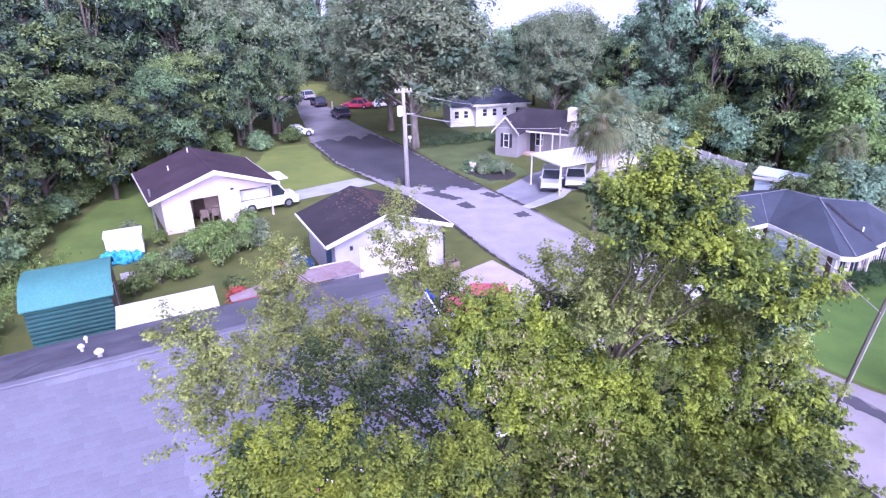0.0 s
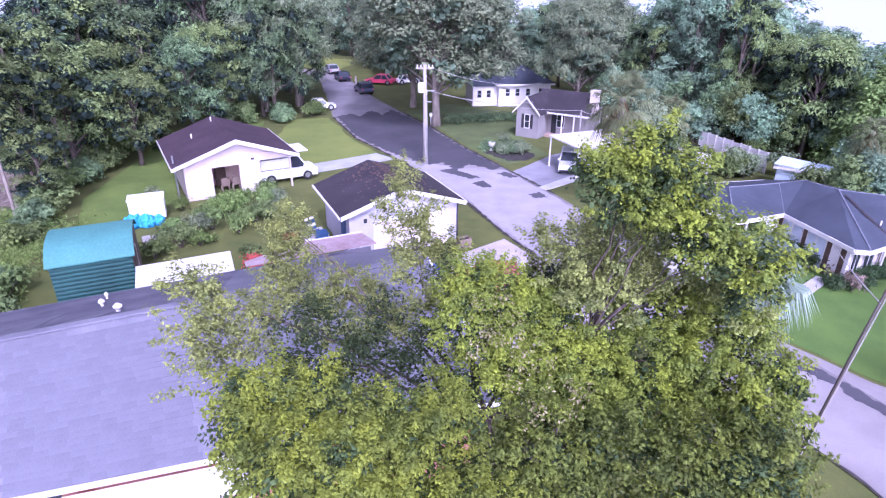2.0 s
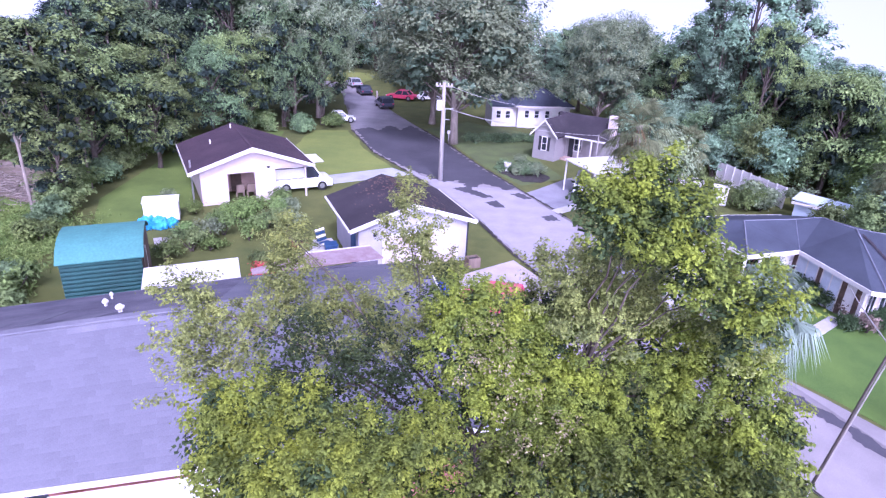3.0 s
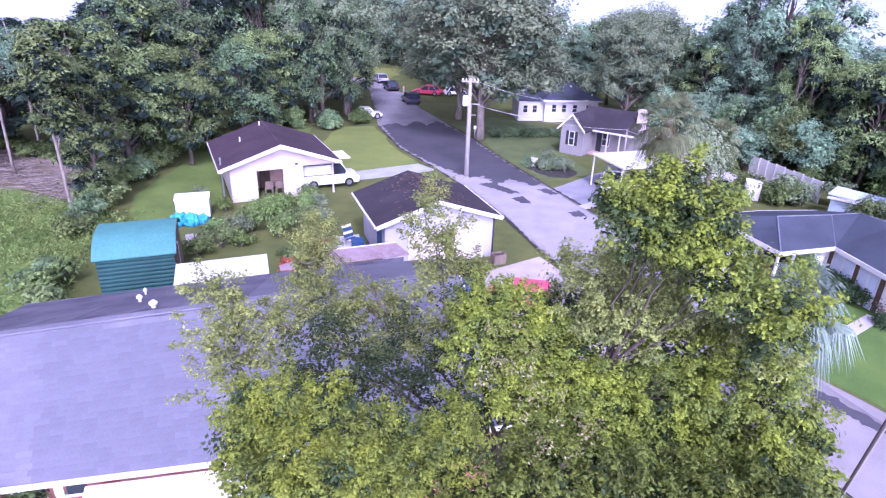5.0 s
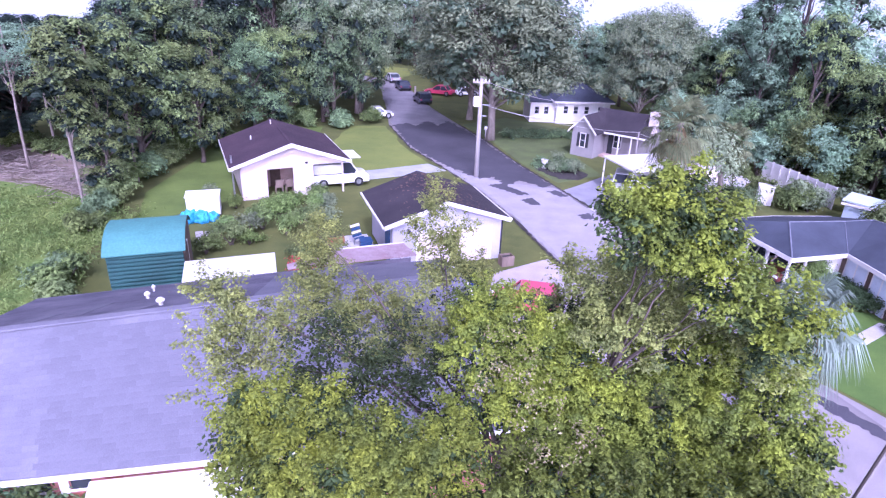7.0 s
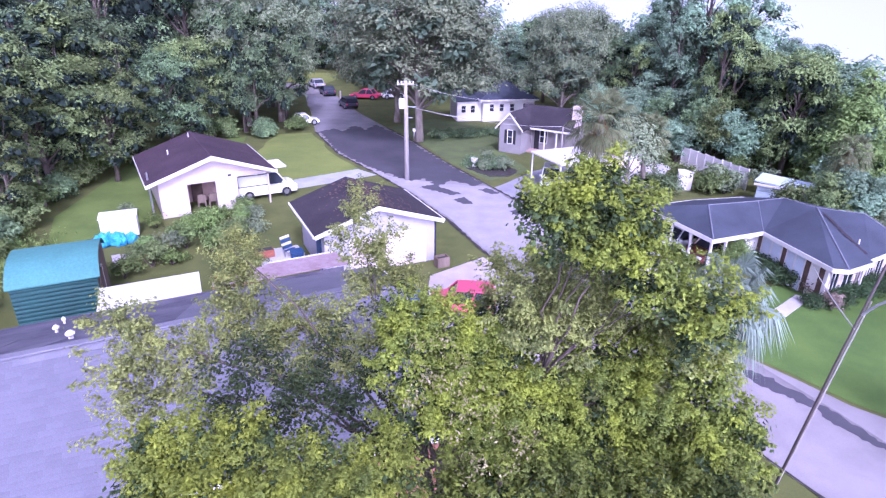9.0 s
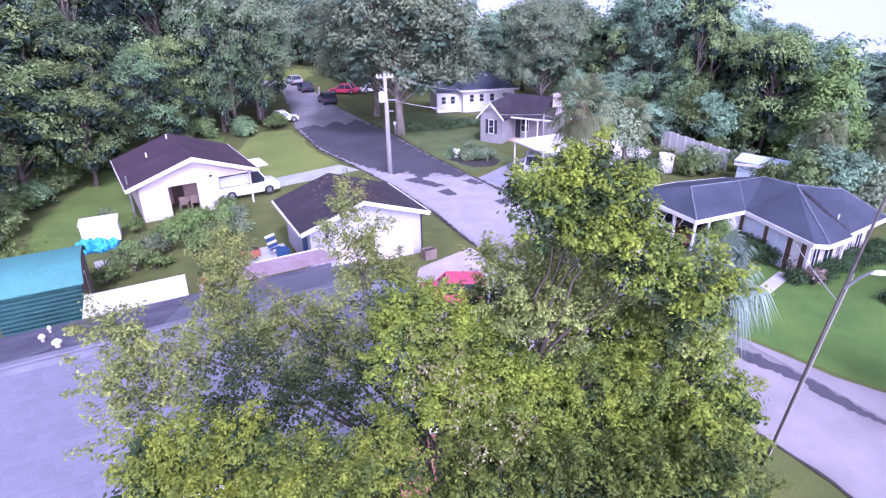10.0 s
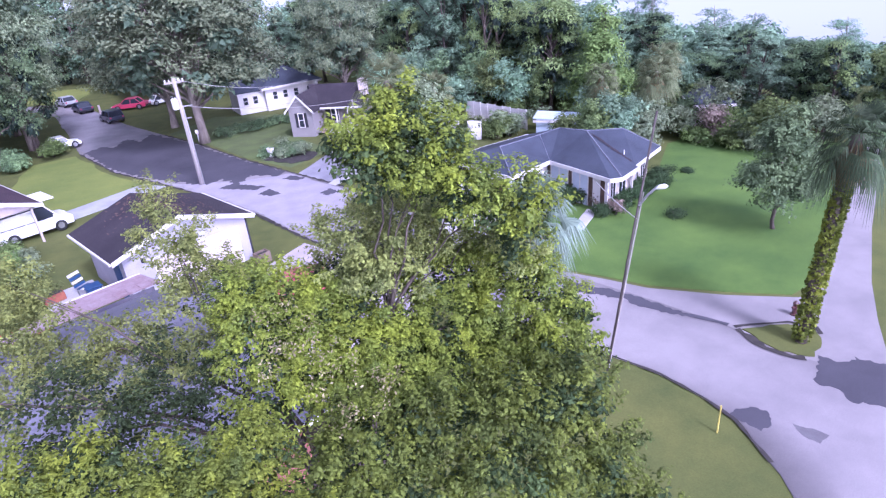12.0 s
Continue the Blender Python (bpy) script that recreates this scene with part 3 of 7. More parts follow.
def hip_roof(parent, x0, x1, y0, y1, ze, zr, material, fascia, over=0.35, inset=None):
    """Four slopes; the ridge runs along the longer side."""
    X0, X1, Y0, Y1 = x0 - over, x1 + over, y0 - over, y1 + over
    run = min(X1 - X0, Y1 - Y0) / 2 if inset is None else inset
    if X1 - X0 >= Y1 - Y0:
        ym = (Y0 + Y1) / 2
        a, b = (X0 + run, ym, zr), (X1 - run, ym, zr)
        faces = [[(X0, Y0, ze), (X1, Y0, ze), b, a], [(X1, Y1, ze), (X0, Y1, ze), a, b], [(X0, Y1, ze), (X0, Y0, ze), a], [(X1, Y0, ze), (X1, Y1, ze), b]]
    else:
        xm = (X0 + X1) / 2
        a, b = (xm, Y0 + run, zr), (xm, Y1 - run, zr)
        faces = [[(X0, Y1, ze), (X0, Y0, ze), a, b], [(X1, Y0, ze), (X1, Y1, ze), b, a], [(X0, Y0, ze), (X1, Y0, ze), a], [(X1, Y1, ze), (X0, Y1, ze), b]]
    for f in faces:
        bm = slab(bmesh.new(), f, 0.1)
        bmesh.ops.recalc_face_normals(bm, faces=bm.faces)
        part("roof_slope", bm, material, parent)
    corners = [(X0, Y0), (X1, Y0), (X1, Y1), (X0, Y1)]
    for (px, py) in corners:
        end = min((a, b), key=lambda e: (e[0] - px) ** 2 + (e[1] - py) ** 2)
        part("hip_cap", tube(bmesh.new(), [(px, py, ze + 0.01), (end[0], end[1], end[2] + 0.01)], [0.07, 0.07], 5), material, parent)
    part("ridge_cap", tube(bmesh.new(), [(a[0], a[1], zr + 0.01), (b[0], b[1], zr + 0.01)], [0.07, 0.07], 5), material, parent)
    for (ax, ay), (bx_, by_) in zip(corners, corners[1:] + corners[:1]):
        bm = bmesh.new()
        if ay == by_:
            s = -1 if ay == Y0 else 1
            box(bm, min(ax, bx_), ay + s * 0.004, ze - 0.2, max(ax, bx_), ay + s * 0.04, ze + 0.005)
        else:
            s = -1 if ax == X0 else 1
            box(bm, ax + s * 0.004, min(ay, by_), ze - 0.2, ax + s * 0.04, max(ay, by_), ze + 0.005)
        part("fascia", bm, fascia, parent)


# --- the house under the camera: long grey roof, ridge at an angle of 25 degrees
NEAR_BRICK = mat("red_brick_mortar", (0.34, 0.15, 0.12), 0.9, (0.26, 0.10, 0.085), 0.4, 30, 0.4)
near = thing("brick_house", "long brick ranch house with a pale grey shingle roof", "house", pose(-7, 14, 0, 0, 0, 24))
HX0, HX1, HYF, HYB, HZ, RZ = -5.5, 8.3, -3.8, 5.85, 2.6, 4.65
fs, bs = (RZ - HZ) / 3.8, (RZ - HZ) / 5.85
HYL, HYR = -3.15, -5.2      # the eave runs out of parallel with the ridge
def eave_y(x):
    return HYL + (HYR - HYL) * (x - HX0) / (HX1 - HX0)
bm = slab(bmesh.new(), [(HX0, HYL, HZ), (HX1, HYR, HZ), (HX1, 0, RZ), (HX0, 0, RZ)], 0.12)
bmesh.ops.triangulate(bm, faces=bm.faces)
bmesh.ops.recalc_face_normals(bm, faces=bm.faces)
near_roof = part("roof", bm, SHINGLE, near)
bm = slab(bmesh.new(), [(HX0, 0.004, RZ), (1.6, 0.004, RZ), (2.9, HYB, HZ), (HX0, HYB, HZ)], 0.12)
bmesh.ops.recalc_face_normals(bm, faces=bm.faces)
back_roof = part("roof", bm, SHINGLE_DARK, near, "stained darker back slope of the roof")
bm = slab(bmesh.new(), [(1.602, 0.004, RZ), (HX1, 0.004, RZ), (HX1 + 1.1, HYB - 0.45, HZ), (2.902, HYB, HZ)], 0.12)
bmesh.ops.triangulate(bm, faces=bm.faces)
bmesh.ops.recalc_face_normals(bm, faces=bm.faces)
part("roof", bm, SHINGLE, near, "paler worn back slope of the roof")
bm = bmesh.new()
for (xa, ya, za), (xb, yb, zb) in (((HX1, HYR, HZ), (HX1, 0, RZ)), ((HX1, 0.004, RZ), (HX1 + 1.1, HYB - 0.45, HZ))):
    lo = [bm.verts.new(p) for p in ((xa + 0.004, ya, za - 0.17), (xb + 0.004, yb, zb - 0.17), (xb + 0.004, yb, zb + 0.015), (xa + 0.004, ya, za + 0.015))]
    hi = [bm.verts.new((v.co.x + 0.05, v.co.y, v.co.z)) for v in lo]
    bm.faces.new(lo[::-1])
    bm.faces.new(hi)
    for i in range(4):
        bm.faces.new((lo[i], lo[(i + 1) % 4], hi[(i + 1) % 4], hi[i]))
bmesh.ops.recalc_face_normals(bm, faces=bm.faces)
part("rake_board", bm, WHITE, near, "white board along the gable end")
for x0, w, y0, y1 in ((-3.4, 0.5, 0.9, 2.6), (-2.4, 0.9, 0.5, 1.1), (-4.6, 0.6, 0.6, 1.6)):
    bm = slab(bmesh.new(), [(x0, y0, RZ - bs * y0 + 0.012), (x0 + w, y0, RZ - bs * y0 + 0.012), (x0 + w + 0.5, y1, RZ - bs * y1 + 0.012), (x0 + 0.7, y1, RZ - bs * y1 + 0.012)], 0.01)
    bmesh.ops.recalc_face_normals(bm, faces=bm.faces)
    part("roof_repair", bm, SHINGLE, back_roof, "paler replaced shingles")
part("ridge_cap", boxed(HX0, -0.13, RZ - 0.03, HX1, 0.13, RZ + 0.035, bevel=0.02), SHINGLE, near)
bm = boxed(HX0, -0.11, HZ - 0.14, HX1, -0.005, HZ - 0.01, bevel=0.02)
for v in bm.verts:
    v.co.y += eave_y(v.co.x)
part("gutter", bm, WHITE, near, "white gutter along the eave")
part("fascia", boxed(HX0, HYB + 0.005, HZ - 0.18, HX1, HYB + 0.04, HZ + 0.005), SHINGLE_DARK, near)
bm = boxed(-4.74, 0.35, 0, 7.54, 0.5, 2.5)
for v in bm.verts:
    v.co.y += eave_y(v.co.x)
part("wall", bm, NEAR_BRICK, near)
part("wall", boxed(-4.74, 5.3, 0, 7.54, 5.45, 2.55), NEAR_BRICK, near)
for xa in (-4.9, 7.55):
    bm = bmesh.new()
    q = [(-3.2, 0), (5.45, 0), (5.45, 2.5), (0, RZ - 0.16), (-3.2, 2.5)]
    a = [bm.verts.new((xa, y, z)) for y, z in q]
    b = [bm.verts.new((xa + 0.15, y, z)) for y, z in q]
    bm.faces.new(a)
    bm.faces.new(b[::-1])
    for i in range(5):
        bm.faces.new((a[i], a[(i + 1) % 5], b[(i + 1) % 5], b[i]))
    bmesh.ops.recalc_face_normals(bm, faces=bm.faces)
    part("wall", bm, NEAR_BRICK, near)
bm = boxed(HX0 + 0.02, -0.0, HZ - 0.16, HX1 - 0.02, 0.35, HZ - 0.14)
for v in bm.verts:
    v.co.y += eave_y(v.co.x)
part("soffit", bm, WHITE, near)
# front porch: a flat white roof on posts
def along(bm):
    for v in bm.verts:
        v.co.y += eave_y(v.co.x)
    return bm
porch = part("porch_roof", along(boxed(-2.3, -1.08, 2.3, 1.6, -0.12, 2.42, bevel=0.02)), WHITE, near, "flat white porch roof with fallen leaves")
for y in (-0.85, -0.6, -0.35):
    part("roof_seam", along(boxed(-2.25, y - 0.015, 2.421, 1.55, y + 0.015, 2.44)), WHITE, porch)
for x in (-2.2, -0.3, 1.5):
    part("post", along(boxed(x - 0.06, -1.0, 0.15, x + 0.06, -0.88, 2.298)), WHITE, near)
part("porch_floor", along(boxed(-2.4, -1.55, 0.0, 1.7, 0.345, 0.148)), CONCRETE, near)
for x in (-3.5, -2.62):
    w = part("window", along(boxed(x - 0.22, 0.318, 1.82, x + 0.22, 0.347, 2.32)), GLASS, near)
    part("frame", along(boxed(x - 0.26, 0.30, 1.75, x + 0.26, 0.316, 1.82)), WHITE, w)
    part("frame", along(boxed(x - 0.26, 0.30, 2.32, x + 0.26, 0.316, 2.38)), WHITE, w)
    part("shutter", along(boxed(x - 0.47, 0.29, 1.72, x - 0.27, 0.346, 2.38)), WHITE, near)
# vent pipes on the back slope
for x, y, r in ((-0.85, 0.95, 0.13), (-1.45, 2.7, 0.1), (-1.5, 4.4, 0.07)):
    z = RZ - bs * y
    vent = part("vent_pipe", tube(bmesh.new(), [(x, y, z - 0.05), (x, y, z + 0.14)], [r * 0.5, r * 0.5], 10), WHITE, back_roof)
    part("vent_cap", tube(bmesh.new(), [(x, y, z + 0.13), (x, y, z + 0.18), (x, y, z + 0.25)], [r * 0.9, r, r * 0.4], 10), WHITE, vent, "rounded white vent cap")
# white patio roof and the faded metal lean-to behind
patio = thing("patio_roof", "flat white metal patio roof behind the brick house", "patio roof", pose(-7, 14, 0, 0, 0, 24))
part("roof", slab(bmesh.new(), [(-0.75, 5.92, 2.6), (2.75, 5.92, 2.6), (2.85, 8.15, 2.48), (-0.75, 8.15, 2.48)], 0.09), WHITE, patio)
for x in (-0.6, 1.1, 2.7):
    part("post", boxed(x - 0.05, 7.98, 0, x + 0.05, 8.08, 2.385), WHITE, patio)
for x in np.arange(-0.4, 2.7, 0.6):
    part("rib", boxed(x, 6.1, 2.602, x + 0.03, 6.14, 2.62), WHITE, patio)
lean = thing("porch_roof", "faded reddish metal lean-to roof with a white edge", "porch roof", pose(-7, 14, 0, 0, 0, 24))
part("roof", slab(bmesh.new(), [(3.2, 6.0, 2.66), (8.6, 6.0, 2.66), (8.5, 7.7, 2.5), (5.6, 7.7, 2.5), (3.2, 6.5, 2.62)], 0.06), PATCHMETAL, lean)
part("edge_trim", boxed(5.6, 7.702, 2.42, 8.5, 7.76, 2.53), WHITE, lean)
for x in np.arange(3.4, 8.5, 0.45):
    part("seam", boxed(x, 6.02, 2.662, x + 0.03, 6.48, 2.68), PATCHMETAL, lean)
for x in (5.7, 8.4):
    part("post", boxed(x - 0.05, 7.5, 0, x + 0.05, 7.6, 2.44), WHITE, lean)

# --- white house with the brown roof
ang1 = 28
house1 = thing("white_house", "white stucco house with a low brown shingle roof", "house", pose(-14.75, 35.4, 0, 0, 0, ang1))
W1, D1, E1, P1 = 7.0, 7.3, 2.5, 3.72
bm = bmesh.new()
for s, (xa, xb) in ((0, (-0.45, W1 / 2)), (1, (W1 + 0.45, W1 / 2))):
    slope = (P1 - E1) / (W1 / 2)
    zo = E1 - 0.45 * slope
    bm = slab(bmesh.new(), [(xa, -0.5, zo), (xb, -0.5, P1), (xb, D1 + 0.4, P1), (xa, D1 + 0.4, zo)], 0.12)
    bmesh.ops.recalc_face_normals(bm, faces=bm.faces)
    roof = part("roof", bm, SHINGLE_BROWN, house1)
    bm = bmesh.new()
    q = [(xa, zo + 0.02), (xb, P1 + 0.02), (xb, P1 - 0.24), (xa, zo - 0.2)]
    a = [bm.verts.new((x, -0.54, z)) for x, z in q]
    b = [bm.verts.new((x, -0.505, z)) for x, z in q]
    bm.faces.new(a)
    bm.faces.new(b[::-1])
    for i in range(4):
        bm.faces.new((a[i], a[(i + 1) % 4], b[(i + 1) % 4], b[i]))
    bmesh.ops.recalc_face_normals(bm, faces=bm.faces)
    part("fascia", bm, WHITE, roof)
    xs = xa - 0.04 if s == 0 else xa + 0.005
    part("fascia", boxed(xs, -0.5, zo - 0.2, xs + 0.035, D1 + 0.4, zo + 0.01), WHITE, roof)
part("ridge_cap", boxed(W1 / 2 - 0.1, -0.5, P1 - 0.03, W1 / 2 + 0.1, D1 + 0.4, P1 + 0.03, bevel=0.02), SHINGLE_BROWN, house1)
def gable_wall(parent, x0, x1, y0, y1, ze, zr, xr, material, holes=()):
    """A wall in the x-z plane up to a gable, with rectangular openings (x0, x1, z0, z1) reaching through."""
    cuts = sorted({x0, x1, xr, *[h[0] for h in holes], *[h[1] for h in holes]})
    top = lambda x: ze + (zr - ze) * (1 - abs(x - xr) / max(xr - x0, x1 - xr))
    bm = bmesh.new()
    for xa, xb in zip(cuts, cuts[1:]):
        lows = [(0.0, None)]
        spans = [(h[2], h[3]) for h in holes if h[0] <= xa + 1e-6 and h[1] >= xb - 1e-6]
        z = 0.0
        for z0, z1 in sorted(spans):
            if z0 > z + 1e-4:
                box(bm, xa, y0, z, xb, y1, z0)
            z = z1
        lo = [bm.verts.new(p) for p in ((xa, y0, z), (xb, y0, z), (xb, y1, z), (xa, y1, z))]
        hi = [bm.verts.new(p) for p in ((xa, y0, top(xa)), (xb, y0, top(xb)), (xb, y1, top(xb)), (xa, y1, top(xa)))]
        bm.faces.new(hi)
        bm.faces.new(lo[::-1])
        for i in range(4):
            bm.faces.new((lo[i], lo[(i + 1) % 4], hi[(i + 1) % 4], hi[i]))
    bmesh.ops.recalc_face_normals(bm, faces=bm.faces)
    return part("wall", bm, material, parent)
gable_wall(house1, 0.25, W1, 0.0, 0.15, 2.4, 3.55, W1 / 2, CREAM, ((1.9, 3.6, 0.0, 1.98), (4.95, 6.9, 0.0, 2.1)))
part("wall", boxed(0.25, 0.152, 0, 0.4, D1, 2.4), CREAM, house1)
part("wall", boxed(W1 - 0.15, 5.2, 0, W1, D1, 2.4), CREAM, house1)
part("wall", boxed(4.8, 0.152, 0, 4.92, 5.2, 2.4), CREAM, house1)
part("wall", boxed(4.922, 5.2, 0, W1 - 0.152, 5.32, 2.4), CREAM, house1)
part("wall", boxed(0.402, D1 - 0.15, 0, W1 - 0.152, D1, 2.4), CREAM, house1)
# darker tone than the cream walls, painting the shade of the recess
part("recess_wall", boxed(0.402, 2.6, 0, 4.798, 2.7, 2.4), BRICKRED, house1, "brick-toned wall of the porch recess, shade in its darker colour")
part("door", boxed(2.4, 2.54, 0, 3.1, 2.598, 1.95), BROWN, house1, "brown wooden door in the recess")
part("soffit", boxed(0.402, 0.152, 2.3, 4.798, 2.598, 2.36), CREAM, house1)
part("awning", boxed(W1 + 0.5, 0.6, 2.14, W1 + 1.4, 2.6, 2.24, bevel=0.02), WHITE, house1, "small flat white awning")
part("post", boxed(W1 - 0.1, 3.2, 0, W1, 3.3, 2.4), WHITE, house1)
for x, y in ((W1 / 2 - 0.3, 6.3), (1.5, 4.2)):
    z = P1 - abs(x - W1 / 2) * (P1 - E1) / (W1 / 2)
    part("vent_pipe", tube(bmesh.new(), [(x, y, z - 0.05), (x, y, z + 0.3)], [0.045, 0.045], 8), WHITE, house1)
part("flue", tube(bmesh.new(), [(-0.2, 0.6, 0), (-0.2, 0.6, 2.9)], [0.06, 0.06], 8), METAL, house1)
part("wall_lamp", boxed(4.4, -0.06, 2.2, 4.6, -0.003, 2.32), DARK, house1)
for k in range(2):
    bench = thing("porch_chair", "brown wooden chair in the porch recess", "chair", house1.matrix_basis @ pose(2.75 + 0.7 * k, 1.1, 0, 0, 0, 180), "porch chairs")
    part("seat", boxed(-0.25, -0.25, 0.4, 0.25, 0.25, 0.46), WOOD, bench)
    part("back", boxed(-0.25, 0.19, 0.462, 0.25, 0.25, 0.95), WOOD, bench)
    for lx, ly in ((-0.22, -0.22), (0.22, -0.22), (-0.22, 0.22), (0.22, 0.22)):
        part("leg", boxed(lx - 0.03, ly - 0.03, 0, lx + 0.03, ly + 0.03, 0.398), WOOD, bench)
# --- charcoal-roofed house by the street
ang2 = 23
house2 = thing("grey_cottage", "small white house with a charcoal gable roof", "house", pose(-3.65, 26.65, 0, 0, 0, ang2))
W2, D2, E2, P2 = 6.35, 4.95, 2.5, 3.55
for s, (xa, xb) in ((0, (-0.05, W2 / 2)), (1, (W2 + 0.35, W2 / 2))):
    slope = (P2 - E2) / (W2 / 2)
    zo = E2 - (0.05 if s == 0 else 0.35) * slope
    bm = slab(bmesh.new(), [(xa, -0.35, zo), (xb, -0.35, P2), (xb, D2 + 0.3, P2), (xa, D2 + 0.3, zo)], 0.11)
    bmesh.ops.recalc_face_normals(bm, faces=bm.faces)
    roof = part("roof", bm, SHINGLE_CHAR, house2)
    bm = bmesh.new()
    q = [(xa, zo + 0.02), (xb, P2 + 0.02), (xb, P2 - 0.2), (xa, zo - 0.2)]
    a = [bm.verts.new((x, -0.385, z)) for x, z in q]
    b = [bm.verts.new((x, -0.355, z)) for x, z in q]
    bm.faces.new(a)
    bm.faces.new(b[::-1])
    for i in range(4):
        bm.faces.new((a[i], a[(i + 1) % 4], b[(i + 1) % 4], b[i]))
    bmesh.ops.recalc_face_normals(bm, faces=bm.faces)
    part("fascia", bm, WHITE, roof)
    xs = xa - 0.1 if s == 0 else xa + 0.005
    part("gutter", boxed(xs, -0.35, zo - 0.13, xs + 0.09, D2 + 0.3, zo - 0.005, bevel=0.02), WHITE, roof)
litter = np.random.default_rng(8)
bm = bmesh.new()
for k in range(620):
    side = 1 if k % 5 else -1
    d = min(2.2, litter.exponential(0.6)) + 0.03
    y0, w, l = litter.uniform(-0.2, D2), litter.uniform(0.03, 0.1), litter.uniform(0.06, 0.28)
    sl = (P2 - E2) / (W2 / 2)
    xa, xb = W2 / 2 + side * d, W2 / 2 + side * (d + w)
    slab(bm, [(xa, y0, P2 - d * sl + 0.014), (xb, y0 + 0.05, P2 - (d + w) * sl + 0.014), (xb, y0 + l, P2 - (d + w) * sl + 0.014), (xa, y0 + l * 0.8, P2 - d * sl + 0.014)], 0.008)
bmesh.ops.recalc_face_normals(bm, faces=bm.faces)
tagged(part("needle_litter", bm, RUST, house2, "rust-brown needles scattered along the ridge"), kind="stuff")
gable_wall(house2, 0.45, W2, 0.0, 0.15, 2.4, 3.4, W2 / 2, GREYWHITE)
part("wall", boxed(0.45, 0.152, 0, 0.6, D2, 2.4), GREYWHITE, house2)
part("wall", boxed(W2 - 0.15, 0.152, 0, W2, D2, 2.4), GREYWHITE, house2)
part("wall", boxed(0.602, D2 - 0.15, 0, W2 - 0.152, D2, 2.4), GREYWHITE, house2)
panel = part("garage_door", boxed(1.75, -0.035, 0.03, 5.75, -0.003, 1.85), CREAM, house2, "wide cream panelled garage door")
for k in range(1, 4):
    part("panel_joint", boxed(1.8, -0.04, 0.03 + 0.455 * k - 0.012, 5.7, -0.036, 0.03 + 0.455 * k + 0.012), GREYWHITE, panel)
for x in (1.68, 5.76):
    part("door_trim", boxed(x, -0.05, 0.0, x + 0.07, -0.003, 1.93), WHITE, panel)
part("door_trim", boxed(1.68, -0.05, 1.86, 5.83, -0.003, 1.94), WHITE, panel)
part("corner_board", boxed(W2 - 0.02, -0.04, 0, W2 + 0.06, 0.1, 2.4), DARK, house2, "dark corner downpipe")
part("door", boxed(0.405, 0.6, 0.02, 0.447, 1.5, 2.05), PLASTIC_BLUE, house2, "blue side door")
part("wall_lamp", boxed(1.2, -0.08, 1.9, 1.35, -0.003, 2.1), DARK, house2)
# deck with a chair
deck = thing("deck", "pale wooden deck beside the charcoal-roofed house", "deck", pose(-5.89, 29.50, 0, 0, 0, ang2))
for i in range(9):
    part("plank", boxed(-1.3, -1.1 + i * 0.24, 0.12, 1.0, -1.1 + i * 0.24 + 0.225, 0.17), CONCRETE, deck)
for x in (-1.2, 0.9):
    part("joist", boxed(x - 0.04, -1.1, 0, x + 0.04, 1.05, 0.118), WOOD, deck)
chair = thing("lounge_chair", "striped white and dark folding lounge chair", "chair", pose(-5.21, 29.10, 0.172, 0, 0, 50))
for i in range(5):
    part("slat", boxed(-0.3, -0.5 + i * 0.2, 0.36, 0.3, -0.5 + i * 0.2 + 0.13, 0.4), WHITE if i % 2 else PLASTIC_BLUE, chair)
for i in range(4):
    bm = boxed(-0.3, 0, 0, 0.3, 0.04, 0.13)
    bmesh.ops.transform(bm, matrix=pose(0, 0.52 + i * 0.06, 0.42 + i * 0.17, -20), verts=bm.verts)
    part("back_slat", bm, WHITE if i % 2 else PLASTIC_BLUE, chair)
for x, y in ((-0.28, -0.45), (0.28, -0.45), (-0.28, 0.45), (0.28, 0.45)):
    part("leg", boxed(x - 0.02, y - 0.02, 0, x + 0.02, y + 0.02, 0.358), METAL, chair)
bin_ = thing("storage_bin", "dark blue plastic bin beside the deck", "bin", pose(-4.92, 28.34, 0, 0, 0, 20))
part("body", boxed(-0.3, -0.3, 0, 0.3, 0.3, 0.85, bevel=0.05), PLASTIC_BLUE, bin_)
part("lid", boxed(-0.33, -0.33, 0.852, 0.33, 0.33, 0.92, bevel=0.02), PLASTIC_BLUE, bin_)
crate = thing("planter_box", "reddish wooden planter box on the deck", "planter", pose(-6.78, 29.27, 0.172, 0, 0, 25))
part("body", boxed(-0.45, -0.25, 0, 0.45, 0.25, 0.4, bevel=0.02), BRICK, crate)
part("soil", boxed(-0.4, -0.2, 0.402, 0.4, 0.2, 0.42), SOIL, crate)

# --- blue-grey hip-roofed ranch house across the lawn
house3 = thing("ranch_house", "pale ranch house with a slate-grey hip roof and open carport", "house", pose(15.9, 26.64, -0.44, 0, 0, 18) @ Matrix.Scale(1.035, 4))
EZ = 2.45
RV = {"a": (0.0, 5.1, EZ), "b": (0, 0, EZ), "c": (3.2, 0.05, EZ), "d": (2.5, -4.3, EZ), "d2": (3.0, -4.62, EZ), "e": (4.8, -4.4, EZ), "e2": (4.95, -4.15, EZ), "f": (8.5, -3.5, EZ),
      "g": (3.4, 5.1, EZ), "h": (9.9, 0.9, EZ), "i": (6.6, 4.6, EZ), "r1": (1.6, 2.25, 3.28), "r2": (4.35, 1.7, 3.38), "m": (5.5, 1.2, 3.58), "r3": (5.75, -0.5, 3.58), "r4": (7.35, -1.8, 3.52)}
